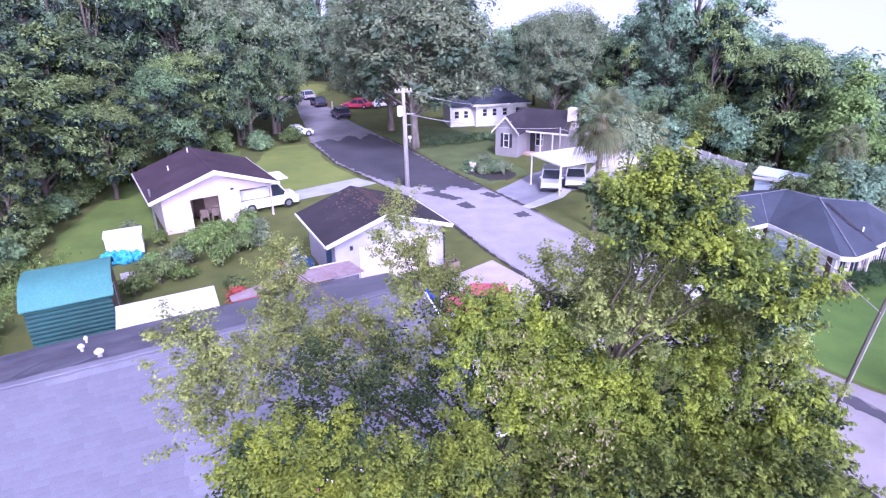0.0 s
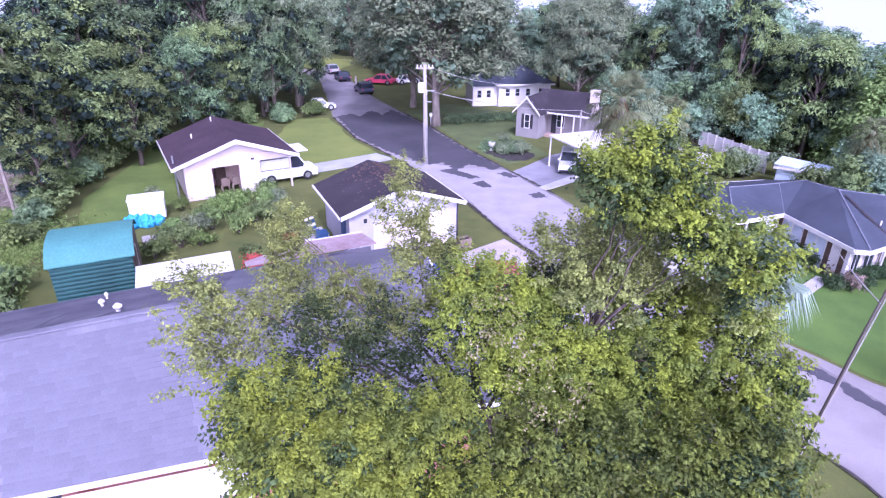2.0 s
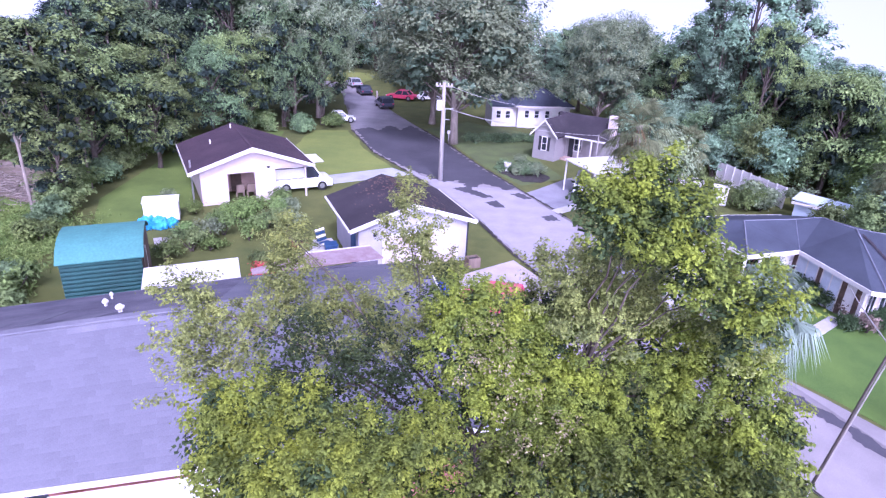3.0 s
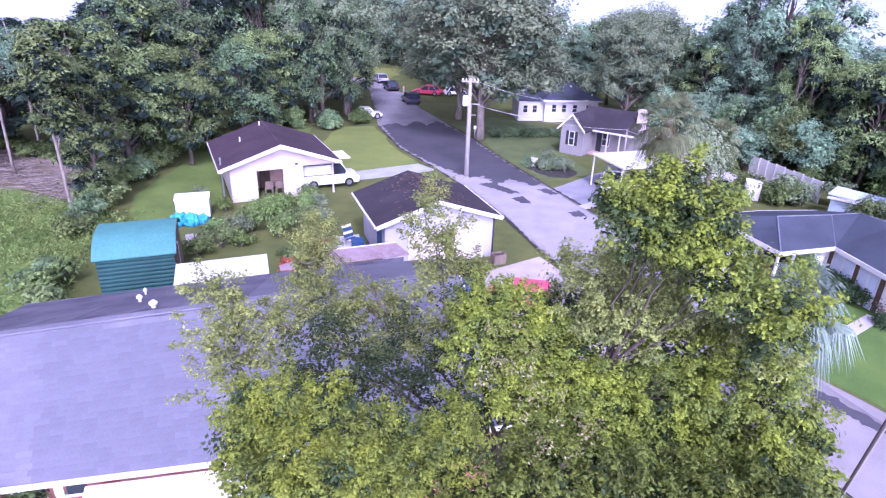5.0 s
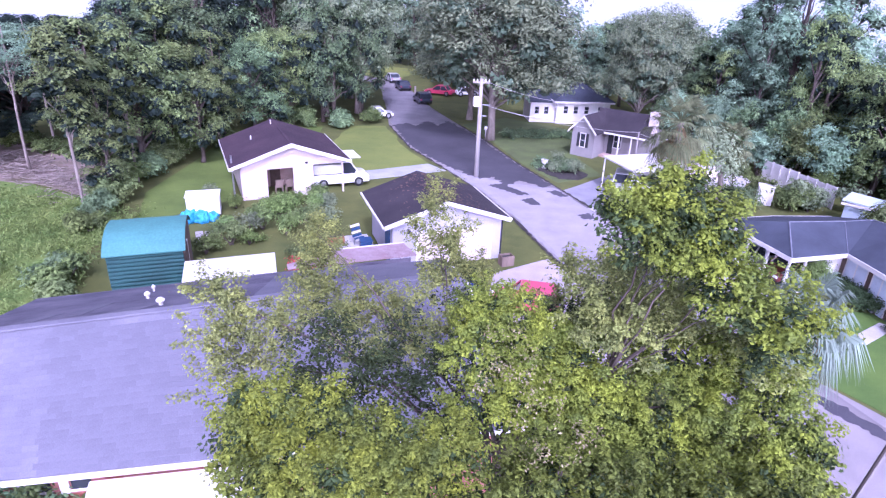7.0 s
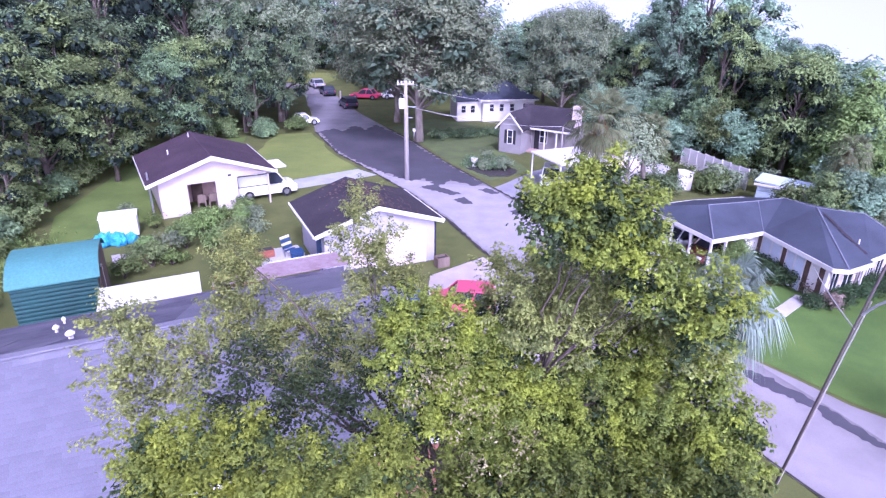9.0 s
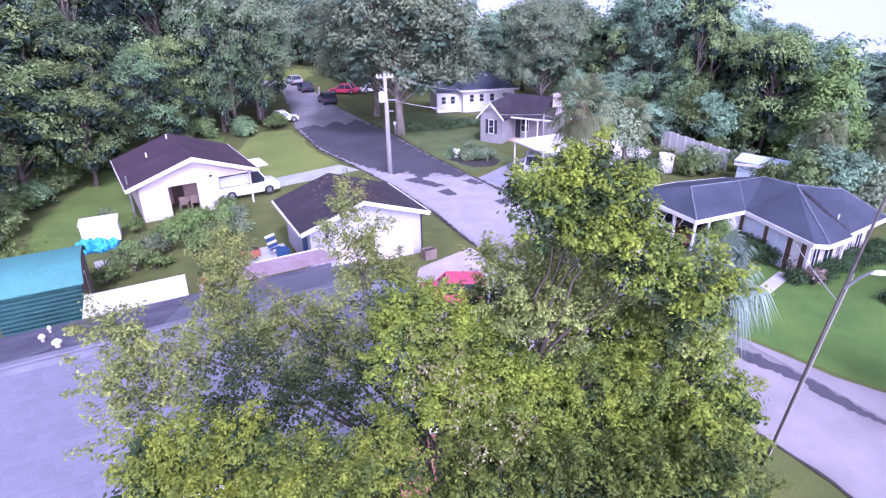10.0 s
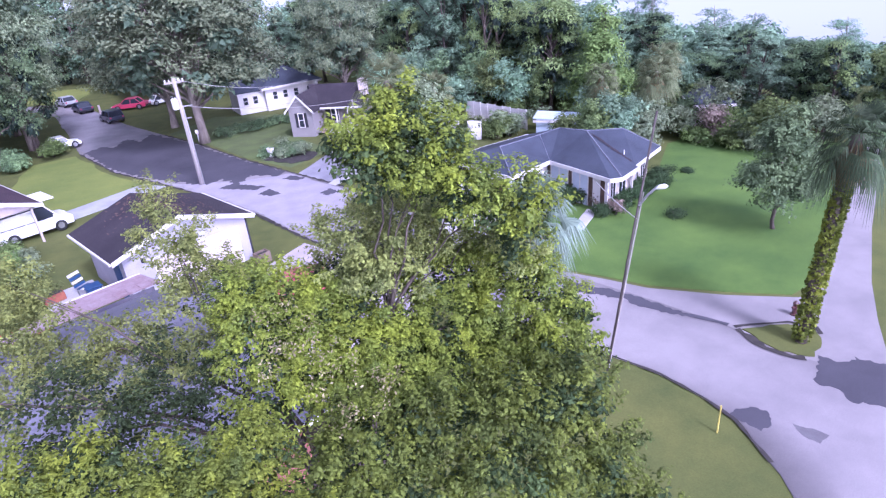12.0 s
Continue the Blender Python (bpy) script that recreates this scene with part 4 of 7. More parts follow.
for f in ("b c r2 r1", "a b r1", "a r1 r2 g", "c d r3 m r2", "d d2 r3", "d2 e r3", "e e2 r3", "e2 f r4 r3", "f h r4", "h i m r3 r4", "i g r2 m"):
    q = [RV[n] for n in f.split()]
    bm = slab(bmesh.new(), q, 0.1)
    bmesh.ops.triangulate(bm, faces=[x for x in bm.faces if len(x.verts) > 3])
    bmesh.ops.recalc_face_normals(bm, faces=bm.faces)
    part("roof_slope", bm, SHINGLE_BLUE, house3)
def roof_line(name, p, q, material, r, label=""):
    p, q = Vector(RV[p]), Vector(RV[q])
    part(name, tube(bmesh.new(), [p + Vector((0, 0, 0.012)), q + Vector((0, 0, 0.012))], [r, r], 6), material, house3, label)
for p, q, r in (("b", "r1", 0.035), ("d2", "r3", 0.045), ("f", "r4", 0.03), ("r1", "r2", 0.025), ("r3", "r4", 0.025), ("m", "r3", 0.025), ("r2", "m", 0.02)):
    roof_line("hip_cap", p, q, SHINGLE_PALE, r, "paler worn hip line")
roof_line("valley", "c", "r2", SHINGLE_PALE, 0.015, "pale valley flashing")
eave = "a b c d d2 e e2 f h i g a".split()
for p, q in zip(eave, eave[1:]):
    u, w = Vector(RV[p]), Vector(RV[q])
    bm = boxed(0, -0.05, -0.2, (w - u).length, -0.004, 0.006)
    bmesh.ops.transform(bm, matrix=Matrix.Translation(u) @ Matrix.Rotation(math.atan2(w.y - u.y, w.x - u.x), 4, "Z"), verts=bm.verts)
    part("fascia", bm, WHITE, house3)
def ranch_wall(p, q, name="wall", material=WHITE, z0=0.0, z1=2.36, thick=0.14, out=0.0, label="", parent=None):
    """A wall from p to q in plan, its outer face on the line or proud of it by out."""
    u, w = Vector((*p, 0)), Vector((*q, 0))
    bm = boxed(0, -out, z0, (w - u).length, thick - out, z1)
    bmesh.ops.transform(bm, matrix=Matrix.Translation(u) @ Matrix.Rotation(math.atan2(w.y - u.y, w.x - u.x), 4, "Z"), verts=bm.verts)
    return part(name, bm, material, parent or house3, label)
WC, WD, WE, WF = (3.42, 0.42), (2.95, -3.85), (4.75, -3.85), (8.05, -3.05)
ranch_wall((2.0, 0.42), (3.41, 0.42))
ranch_wall((3.43, 0.55), WD)
ranch_wall((2.97, -3.85), (4.73, -3.85), material=CREAM)
ranch_wall(WE, WF, material=CREAM)
ranch_wall(WF, (9.4, 0.8))
ranch_wall((9.35, 0.95), (6.3, 4.2))
# carport walls and ceiling are dark brown to paint the shade under the roof
ranch_wall((6.2, 4.3), (0.5, 4.75), material=BROWN, label="back wall of the house and carport, carport shade in its dark brown")
ranch_wall((2.06, 4.5), (2.06, 0.6), material=BROWN, label="carport wall with its shade put into a dark brown")
part("ceiling", boxed(0.3, 0.35, 2.3, 2.0, 4.6, 2.335), BROWN, house3, "carport ceiling with its shade put into a dark brown")
for x, y in ((0.32, 0.35), (0.32, 1.7), (0.32, 3.1), (0.32, 4.6), (1.2, 0.32)):
    part("post", boxed(x - 0.05, y - 0.05, 0, x + 0.05, y + 0.05, 2.36), WHITE, house3)
part("carport_floor", boxed(0.1, 0.15, 0.0, 1.99, 4.7, 0.045), CONCRETE, house3)
def on_wall(p, q, t0, t1):
    u, w = Vector(p), Vector(q)
    return tuple(u.lerp(w, t0)), tuple(u.lerp(w, t1))
# left side: broad pale panels between dark strips
for t0, t1 in ((0.04, 0.09), (0.4, 0.45), (0.72, 0.78), (0.9, 0.96)):
    ranch_wall(*on_wall((3.43, 0.55), WD, t0, t1), "wall_strip", BROWN, 0.05, 2.34, 0.02, 0.022, "dark brown strip between the panels")
for t0, t1 in ((0.11, 0.38), (0.47, 0.7)):
    w_ = ranch_wall(*on_wall((3.43, 0.55), WD, t0, t1), "window", BLIND, 0.35, 2.25, 0.02, 0.022, "window with closed pale blue blinds")
    ranch_wall(*on_wall((3.43, 0.55), WD, t0 - 0.01, t1 + 0.01), "sill", WHITE, 0.27, 0.348, 0.06, 0.062, parent=w_)
    ranch_wall(*on_wall((3.43, 0.55), WD, (t0 + t1) / 2 - 0.008, (t0 + t1) / 2 + 0.008), "mullion", WHITE, 0.35, 2.25, 0.012, 0.036, parent=w_)
# front: windows with white frames, a dark door
for p, q, t0, t1, kind in (((2.97, -3.85), (4.73, -3.85), 0.12, 0.36, GLASS), ((2.97, -3.85), (4.73, -3.85), 0.55, 0.88, GLASS), (WE, WF, 0.06, 0.2, BROWN), (WE, WF, 0.36, 0.5, GLASS), (WE, WF, 0.62, 0.82, GLASS)):
    z0, z1 = (0.8, 2.1) if kind is GLASS else (0.06, 2.1)
    w_ = ranch_wall(*on_wall(p, q, t0, t1), "window" if kind is GLASS else "door", kind, z0, z1, 0.02, 0.024)
    for s0, s1 in ((t0 - 0.025, t0), (t1, t1 + 0.025), ((t0 + t1) / 2 - 0.008, (t0 + t1) / 2 + 0.008)):
        ranch_wall(*on_wall(p, q, s0, s1), "frame", WHITE, z0 - 0.06, z1 + 0.06, 0.02, 0.046, parent=w_)
litter3 = np.random.default_rng(18)
bm = bmesh.new()
va, vb = Vector(RV["r3"]), Vector(RV["e2"])
for k in range(90):
    p = va.lerp(vb, litter3.uniform(0.12, 0.86))
    side = Vector((0.75, 0.66, 0)) * litter3.normal() * 0.07
    l = (vb - va).normalized() * litter3.uniform(0.1, 0.32)
    n2 = Vector((-l.y, l.x, 0)).normalized() * litter3.uniform(0.03, 0.08)
    p = p + side + Vector((0, 0, 0.05))
    bm.faces.new([bm.verts.new(c) for c in (p - n2, p + l - n2 * 0.6, p + l + n2, p + n2 * 1.1)])
tagged(part("leaf_litter", bm, SHINGLE_CHAR, house3, "dark leaf litter down the roof valley"), kind="stuff")
part("vent_pipe", tube(bmesh.new(), [(5.35, -3.2, 2.6), (5.35, -3.2, 3.0)], [0.035, 0.035], 8), WHITE, house3)
part("downpipe", boxed(4.82, -4.1, 0, 4.9, -4.02, 2.35), WHITE, house3)

# --- grey house with black shutters up the street
house4 = thing("grey_house", "grey sided house with black shutters and a dark gable roof", "house", pose(8.75, 53.0, 0, 0, 0, -35) @ Matrix.Diagonal((0.8, 0.92, 0.92, 1)))
gable_wall(house4, 0.0, 2.7, 0.0, 0.15, 2.7, 3.9, 1.35, GREYWALL)
part("wall", boxed(0, 0.152, 0, 0.15, 6.0, 2.7), GREYWALL, house4)
part("wall", boxed(2.55, 0.152, 0, 2.7, 2.4, 2.7), GREYWALL, house4)
for s, (xa, xb) in ((0, (-0.35, 1.35)), (1, (3.05, 1.35))):
    zo = 2.75 - 0.35 * 1.25 / 1.35
    bm = slab(bmesh.new(), [(xa, -0.35, zo), (xb, -0.35, 4.0), (xb, 5.5, 4.0), (xa, 5.5, zo)], 0.1)
    bmesh.ops.recalc_face_normals(bm, faces=bm.faces)
    roof = part("roof", bm, SHINGLE_CHAR, house4)
    bm = bmesh.new()
    q = [(xa, zo + 0.02), (xb, 4.02), (xb, 3.8), (xa, zo - 0.2)]
    a = [bm.verts.new((x, -0.39, z)) for x, z in q]
    b = [bm.verts.new((x, -0.355, z)) for x, z in q]
    bm.faces.new(a)
    bm.faces.new(b[::-1])
    for i in range(4):
        bm.faces.new((a[i], a[(i + 1) % 4], b[(i + 1) % 4], b[i]))
    bmesh.ops.recalc_face_normals(bm, faces=bm.faces)
    part("fascia", bm, WHITE, roof)
part("wall", boxed(0.152, 5.4, 0, 7.6, 5.55, 2.7), GREYWALL, house4)
part("wall", boxed(2.7, 2.4, 0, 7.4, 2.55, 2.5), GREYWALL, house4)
part("wall", boxed(7.402, 2.4, 0, 7.55, 5.398, 2.5), GREYWALL, house4)
bm = slab(bmesh.new(), [(2.4, 1.3, 2.45), (8.0, 1.3, 2.45), (7.2, 4.6, 4.1), (0.4, 4.6, 4.1)], 0.1)
bmesh.ops.recalc_face_normals(bm, faces=bm.faces)
part("roof", bm, SHINGLE_CHAR, house4)
bm = slab(bmesh.new(), [(0.4, 4.604, 4.1), (7.2, 4.604, 4.1), (8.0, 8.0, 2.5), (0.4, 8.0, 2.5)], 0.1)
bmesh.ops.recalc_face_normals(bm, faces=bm.faces)
part("roof", bm, SHINGLE_CHAR, house4)
part("fascia", boxed(3.0, 1.25, 2.3, 8.0, 1.296, 2.46), WHITE, house4)
window(house4, 1.35, 0.0, 1.6, 0.55, 1.25, "y-", WHITE, DARK)
window(house4, 4.2, 2.4, 1.5, 0.8, 1.2, "y-")
part("door", boxed(3.1, 2.35, 0, 3.7, 2.398, 2.05), DARK, house4, "dark front door")
part("chimney", boxed(7.1, 3.0, 2.5, 7.9, 3.8, 4.6, bevel=0.02), CREAM, house4, "pale brick chimney")
for x in (4.8, 6.2):
    part("post", boxed(x - 0.06, 1.35, 0, x + 0.06, 1.47, 2.35), WHITE, house4)
part("porch_floor", boxed(2.75, 1.3, 0, 7.4, 2.398, 0.2), BRICKRED, house4)
# white carport
carport = thing("carport", "flat white metal carport roof over parked cars", "carport", pose(9.8, 43.3, 0))
CP = ((0, 0, 2.42), (1.5, -3.5, 2.3), (5.7, -1.8, 2.3), (5.1, 2.0, 2.42))
part("roof", slab(bmesh.new(), CP, 0.1), WHITE, carport)
for (x, y, z), (u, v) in zip(CP, ((0.15, -0.1), (0.02, 0.2), (-0.2, 0.1), (-0.15, -0.2))):
    part("post", boxed(x + u - 0.05, y + v - 0.05, 0, x + u + 0.05, y + v + 0.05, z - 0.12), WHITE, carport)
garage = thing("garage", "low white garage with a flat roof behind the palms", "garage", pose(16.6, 47.3, 0, 0, 0, 4))
for x0, y0, x1, y1 in ((0, 0, 3.4, 0.14), (0, 2.9, 3.4, 3.04), (0, 0.142, 0.14, 2.898), (3.26, 0.142, 3.4, 2.898)):
    part("wall", boxed(x0, y0, 0, x1, y1, 2.2), CREAM, garage)
part("roof", boxed(-0.2, -0.25, 2.202, 3.6, 3.25, 2.34, bevel=0.02), WHITE, garage)
part("door", boxed(1.9, -0.03, 0.04, 2.7, -0.003, 1.95), WHITE, garage)
# --- long white house with a blue-grey roof further up
house5 = thing("white_house", "long white house with a blue-grey hip roof", "house", pose(8.6, 66.6, 0, 0, 0, 8) @ Matrix.Diagonal((0.76, 0.8, 0.95, 1)))
hip_roof(house5, 0.0, 8.2, 0.0, 7.0, 2.6, 4.3, SHINGLE_BLUE, WHITE, 0.35)
part("wall", boxed(0.15, 0.15, 0, 8.05, 0.3, 2.5), WHITE, house5)
part("wall", boxed(0.15, 0.302, 0, 0.3, 6.8, 2.5), WHITE, house5)
part("wall", boxed(7.9, 0.302, 0, 8.05, 6.8, 2.5), WHITE, house5)
part("wall", boxed(0.302, 6.65, 0, 7.898, 6.8, 2.5), WHITE, house5)
for x in (1.5, 3.0, 4.6, 6.6):
    window(house5, x, 0.15, 1.6, 0.6, 0.8, "y-")
part("lower_wing", boxed(-3.6, 0.8, 0, 0.148, 5.5, 2.3), WHITE, house5)
part("wing_roof", slab(bmesh.new(), [(-3.9, 0.5, 2.4), (-0.36, 0.5, 2.4), (-0.36, 5.8, 3.2), (-3.9, 5.8, 3.2)], 0.08), SHINGLE_BLUE, house5)
for x in (-2.6, -1.2):
    window(house5, x, 0.8, 1.4, 0.6, 0.8, "y-")
# --- pale blue outbuilding, far house behind the lawn
shed2 = thing("outbuilding", "pale blue outbuilding with a flat white-edged roof", "outbuilding", pose(24.2, 37.5, 0, 0, 0, -41) @ Matrix.Diagonal((0.98, 0.8, 0.97, 1)))
for a_ in ((0, 0, 2.9, 0.12), (0, 2.3, 2.9, 2.42)):
    part("wall", boxed(a_[0], a_[1], 0, a_[2], a_[3], 1.75), BLUEWALL, shed2)
for x in (0, 2.78):
    part("wall", boxed(x, 0.122, 0, x + 0.12, 2.298, 1.75), BLUEWALL, shed2)
part("roof", slab(bmesh.new(), [(-0.2, -0.25, 1.98), (3.15, -0.25, 1.8), (3.15, 2.65, 1.8), (-0.2, 2.65, 1.98)], 0.09), BLUEWALL, shed2)
part("fascia", boxed(-0.2, -0.29, 1.62, 3.15, -0.252, 1.8), WHITE, shed2)
part("door", boxed(1.8, -0.03, 0.05, 2.5, -0.003, 1.6), WHITE, shed2)
house6 = thing("far_house", "white house with a dark roof among the trees", "house", pose(34.65, 32.8, 0, 0, 0, -34) @ Matrix.Diagonal((0.62, 0.8, 0.95, 1)))
hip_roof(house6, 0, 4.4, 0, 4, 2.0, 3.0, SHINGLE_BLUE, WHITE, 0.3)
for a_ in ((0.1, 0.1, 4.3, 0.25), (0.1, 3.75, 4.3, 3.9)):
    part("wall", boxed(a_[0], a_[1], 0, a_[2], a_[3], 1.9), CREAM, house6)
for x in (0.1, 4.15):
    part("wall", boxed(x, 0.252, 0, x + 0.15, 3.748, 1.9), CREAM, house6)
# --- white fence panels
fence = thing("fence", "white vinyl privacy fence below the woods", "fence")
fa, fb = Vector((23.7, 48.3, 0)), Vector((25.6, 41.2, 0))
nf = 8
for i in range(nf):
    p, q = fa.lerp(fb, i / nf), fa.lerp(fb, (i + 1) / nf)
    bm = boxed(0.06, -0.02, 0.06, (q - p).length - 0.06, 0.02, 1.55 + 0.05 * (i % 2))
    bmesh.ops.transform(bm, matrix=Matrix.Translation(p) @ Matrix.Rotation(math.atan2(q.y - p.y, q.x - p.x), 4, "Z"), verts=bm.verts)
    part("panel", bm, WHITE, fence)
for i in range(nf + 1):
    p = fa.lerp(fb, i / nf)
    part("post", boxed(p.x - 0.05, p.y - 0.05, 0, p.x + 0.05, p.y + 0.05, 1.63), WHITE, fence)
utility = thing("utility_cabinet", "white metal utility cabinet on the grass", "cabinet", pose(21.1, 41.6, 0, 0, 0, -20))
part("body", boxed(-0.5, -0.4, 0, 0.5, 0.4, 1.3, bevel=0.03), WHITE, utility)
part("lid", boxed(-0.54, -0.44, 1.302, 0.54, 0.44, 1.38, bevel=0.02), WHITE, utility)

# --- teal metal shed
shed = thing("metal_shed", "teal corrugated metal shed with a rounded roof", "shed", pose(-14.7, 21.5, 0, 0, 0, 23))
SW, SD, SE = 3.05, 3.7, 2.25
def corrugated(y, w, h, depth=0.07, pitch=0.185):
    bm = bmesh.new()
    prof = []
    z = 0.0
    while z < h:
        prof += [(0.0, z), (0.0, z + pitch * 0.4), (-depth, z + pitch * 0.42), (-depth * 0.85, z + pitch * 0.7)]
        z += pitch
    prev = None
    for dy, zz in prof:
        zz = min(zz, h)
        cur = [bm.verts.new((0, y + dy, zz)), bm.verts.new((w, y + dy, zz))]
        if prev:
            bm.faces.new((prev[0], prev[1], cur[1], cur[0]))
        prev = cur
    b = [bm.verts.new((0, y + 0.06, 0)), bm.verts.new((w, y + 0.06, 0)), bm.verts.new((w, y + 0.06, h)), bm.verts.new((0, y + 0.06, h))]
    bm.faces.new(b)
    return bm
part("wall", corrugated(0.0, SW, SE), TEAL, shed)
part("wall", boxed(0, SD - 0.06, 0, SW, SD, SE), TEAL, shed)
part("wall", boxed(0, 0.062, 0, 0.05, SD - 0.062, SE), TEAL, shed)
def arch(x0, x1, rise, over, material, parent, label=""):
    bm = bmesh.new()
    n = 14
    ring = []
    for i in range(n + 1):
        y = -over + (SD + 2 * over) * i / n
        t = (y - SD / 2) / (SD / 2 + over)
        ring.append((y, SE + rise * (1 - abs(t) ** 2.6)))
    lo = [[bm.verts.new((x, y, z)) for y, z in ring] for x in (x0, x1)]
    hi = [[bm.verts.new((x, y, z + 0.05)) for y, z in ring] for x in (x0, x1)]
    for i in range(n):
        bm.faces.new((hi[0][i], hi[1][i], hi[1][i + 1], hi[0][i + 1]))
        bm.faces.new((lo[0][i], lo[0][i + 1], lo[1][i + 1], lo[1][i]))
        for k in (0, 1):
            bm.faces.new((lo[k][i], hi[k][i], hi[k][i + 1], lo[k][i + 1]))
    for i in (0, n):
        bm.faces.new((lo[0][i], lo[1][i], hi[1][i], hi[0][i]))
    bmesh.ops.recalc_face_normals(bm, faces=bm.faces)
    return part("roof", bm, material, parent, label, smooth=False)
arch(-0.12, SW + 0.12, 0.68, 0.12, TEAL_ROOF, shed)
bm = bmesh.new()
q = [(0.1, 0), (SD - 0.1, 0)] + [(SD / 2 + u * (SD / 2 - 0.1), SE - 0.01 + 0.68 * (1 - abs(u * 0.92) ** 2.6)) for u in (1, 0.8, 0.6, 0.3, 0, -0.3, -0.6, -0.8, -1)]
a = [bm.verts.new((SW - 0.06, y, z)) for y, z in q]
b = [bm.verts.new((SW, y, z)) for y, z in q]
bm.faces.new(a)
bm.faces.new(b[::-1])
for i in range(len(q)):
    bm.faces.new((a[i], a[(i + 1) % len(q)], b[(i + 1) % len(q)], b[i]))
bmesh.ops.recalc_face_normals(bm, faces=bm.faces)
part("end_wall", bm, WOOD, shed, "brown weathered end wall")
part("door", boxed(SW + 0.003, 0.5, 0.02, SW + 0.05, 1.6, 2.0), WOOD, shed, "wooden shed door")
part("door_trim", boxed(SW + 0.003, 1.62, 0.02, SW + 0.06, 1.72, 2.1), WHITE, shed)
# --- small white box trailer with blue tarps
boxy = thing("storage_box", "small white metal storage box on the lawn", "storage box", pose(-15.8, 32.7, 0, 0, 0, 22))
part("body", boxed(-0.95, -0.6, 0.15, 0.95, 0.6, 1.3, bevel=0.03), WHITE, boxy)
part("roof", boxed(-1.0, -0.65, 1.302, 1.0, 0.65, 1.37, bevel=0.02), WHITE, boxy)
for x in (-0.7, 0.7):
    part("skid", boxed(x - 0.08, -0.6, 0, x + 0.08, 0.6, 0.148), WOOD, boxy)
for i, (x, y, r) in enumerate(((-16.1, 31.35, 0.46), (-15.45, 31.5, 0.42), (-14.9, 31.85, 0.34))):
    bm = bmesh.new()
    bmesh.ops.create_icosphere(bm, subdivisions=4, radius=r)
    for v in bm.verts:
        v.co *= 1 + 0.35 * noise.noise(v.co * 4 + Vector((i * 7, 0, 0))) + 0.3 * abs(noise.noise(v.co * 9 + Vector((i * 3, 5, 0))))
        v.co.z = max(v.co.z * 1.0, -r * 0.55)
    tarp = tagged(part("crumpled_tarp", bm, TARP), "crumpled bright blue tarp bundle beside the box", "tarp", "tarp bundles")
    tarp.location = (x, y, r * 0.56)

cover = bmesh.new()
bmesh.ops.create_icosphere(cover, subdivisions=4, radius=0.6)
for v in cover.verts:
    v.co *= 1 + 0.22 * noise.noise(v.co * 3.5) + 0.12 * abs(noise.noise(v.co * 8 + Vector((2, 5, 0))))
    v.co.z = max(v.co.z * 0.95, -0.42)
cover = tagged(part("tarp_cover", cover, mat("deep_blue_tarp", (0.03, 0.07, 0.4), 0.5, (0.015, 0.03, 0.2), 0.3, 7, 0.5)), "deep blue tarp draped over a heap beside the drive", "tarp")
cover.location = (0.75, 24.2, 0.42)

# ---------------------------------------------------------------- poles and wires
def utility_pole(x, y, h, r, material, label, lean=(0, 0), arm=True):
    p = thing("utility_pole", label, "utility pole", pose(x, y, 0))
    top = (lean[0], lean[1], h)
    part("shaft", tube(bmesh.new(), [(0, 0, -0.3), (lean[0] * 0.5, lean[1] * 0.5, h * 0.5), top], [r, r * 0.88, r * 0.7], 12), material, p, smooth=True)
    return p, top
pole1, top1 = utility_pole(0.5, 44.0, 7.4, 0.17, POLE, "tall pale wooden utility pole beside the street", (0.0, 0.0))
part("crossarm", boxed(-0.62, -0.09, 7.08, 0.62, 0.02, 7.2), POLE, pole1)
for x in (-0.55, -0.3, 0.3, 0.55):
    part("insulator", tube(bmesh.new(), [(x, -0.03, 7.2), (x, -0.03, 7.26), (x, -0.03, 7.36)], [0.03, 0.055, 0.03], 8), WHITE, pole1)
trans = part("transformer", tube(bmesh.new(), [(-0.3, -0.05, 5.4), (-0.3, -0.05, 5.46), (-0.3, -0.05, 6.06), (-0.3, -0.05, 6.14)], [0.19, 0.22, 0.22, 0.15], 12), WHITE, pole1, "white drum transformer")
part("bushing", tube(bmesh.new(), [(-0.3, -0.05, 6.1), (-0.3, -0.05, 6.35)], [0.03, 0.02], 6), CABLE, trans)
part("bracket", boxed(0.05, -0.03, 5.5, 0.75, 0.03, 5.57), METAL, pole1)
part("bracket", boxed(0.05, -0.03, 4.7, 0.5, 0.03, 4.76), METAL, pole1)
part("conduit", tube(bmesh.new(), [(0.16, -0.06, 0.0), (0.14, -0.06, 5.5)], [0.035, 0.035], 6), METAL, pole1)
pole2, top2 = utility_pole(11.6, 12.95, 8.6, 0.042, POLE_DARK, "dark leaning wooden pole carrying a street lamp", (0.9, -0.5))
# thin pale strip along one side of the dark shaft
part("cable_guard", tube(bmesh.new(), [(0.075, -0.04, 0.1), (0.72, -0.4, 6.3)], [0.022, 0.02], 6), POLE, pole2, "pale strip up one side of the pole")
armp = part("lamp_arm", tube(bmesh.new(), [(0.62, -0.36, 5.9), (0.78, -0.52, 6.25), (0.95, -0.68, 6.5)], [0.035, 0.035, 0.03], 8), METAL, pole2, "pale metal bracket arm")
lampm = part("lamp_head", tube(bmesh.new(), [(0.92, -0.66, 6.44), (1.0, -0.71, 6.48), (1.12, -0.78, 6.5), (1.19, -0.82, 6.5)], [0.03, 0.065, 0.075, 0.03], 10), LAMPGLASS, armp, "round white lamp head")
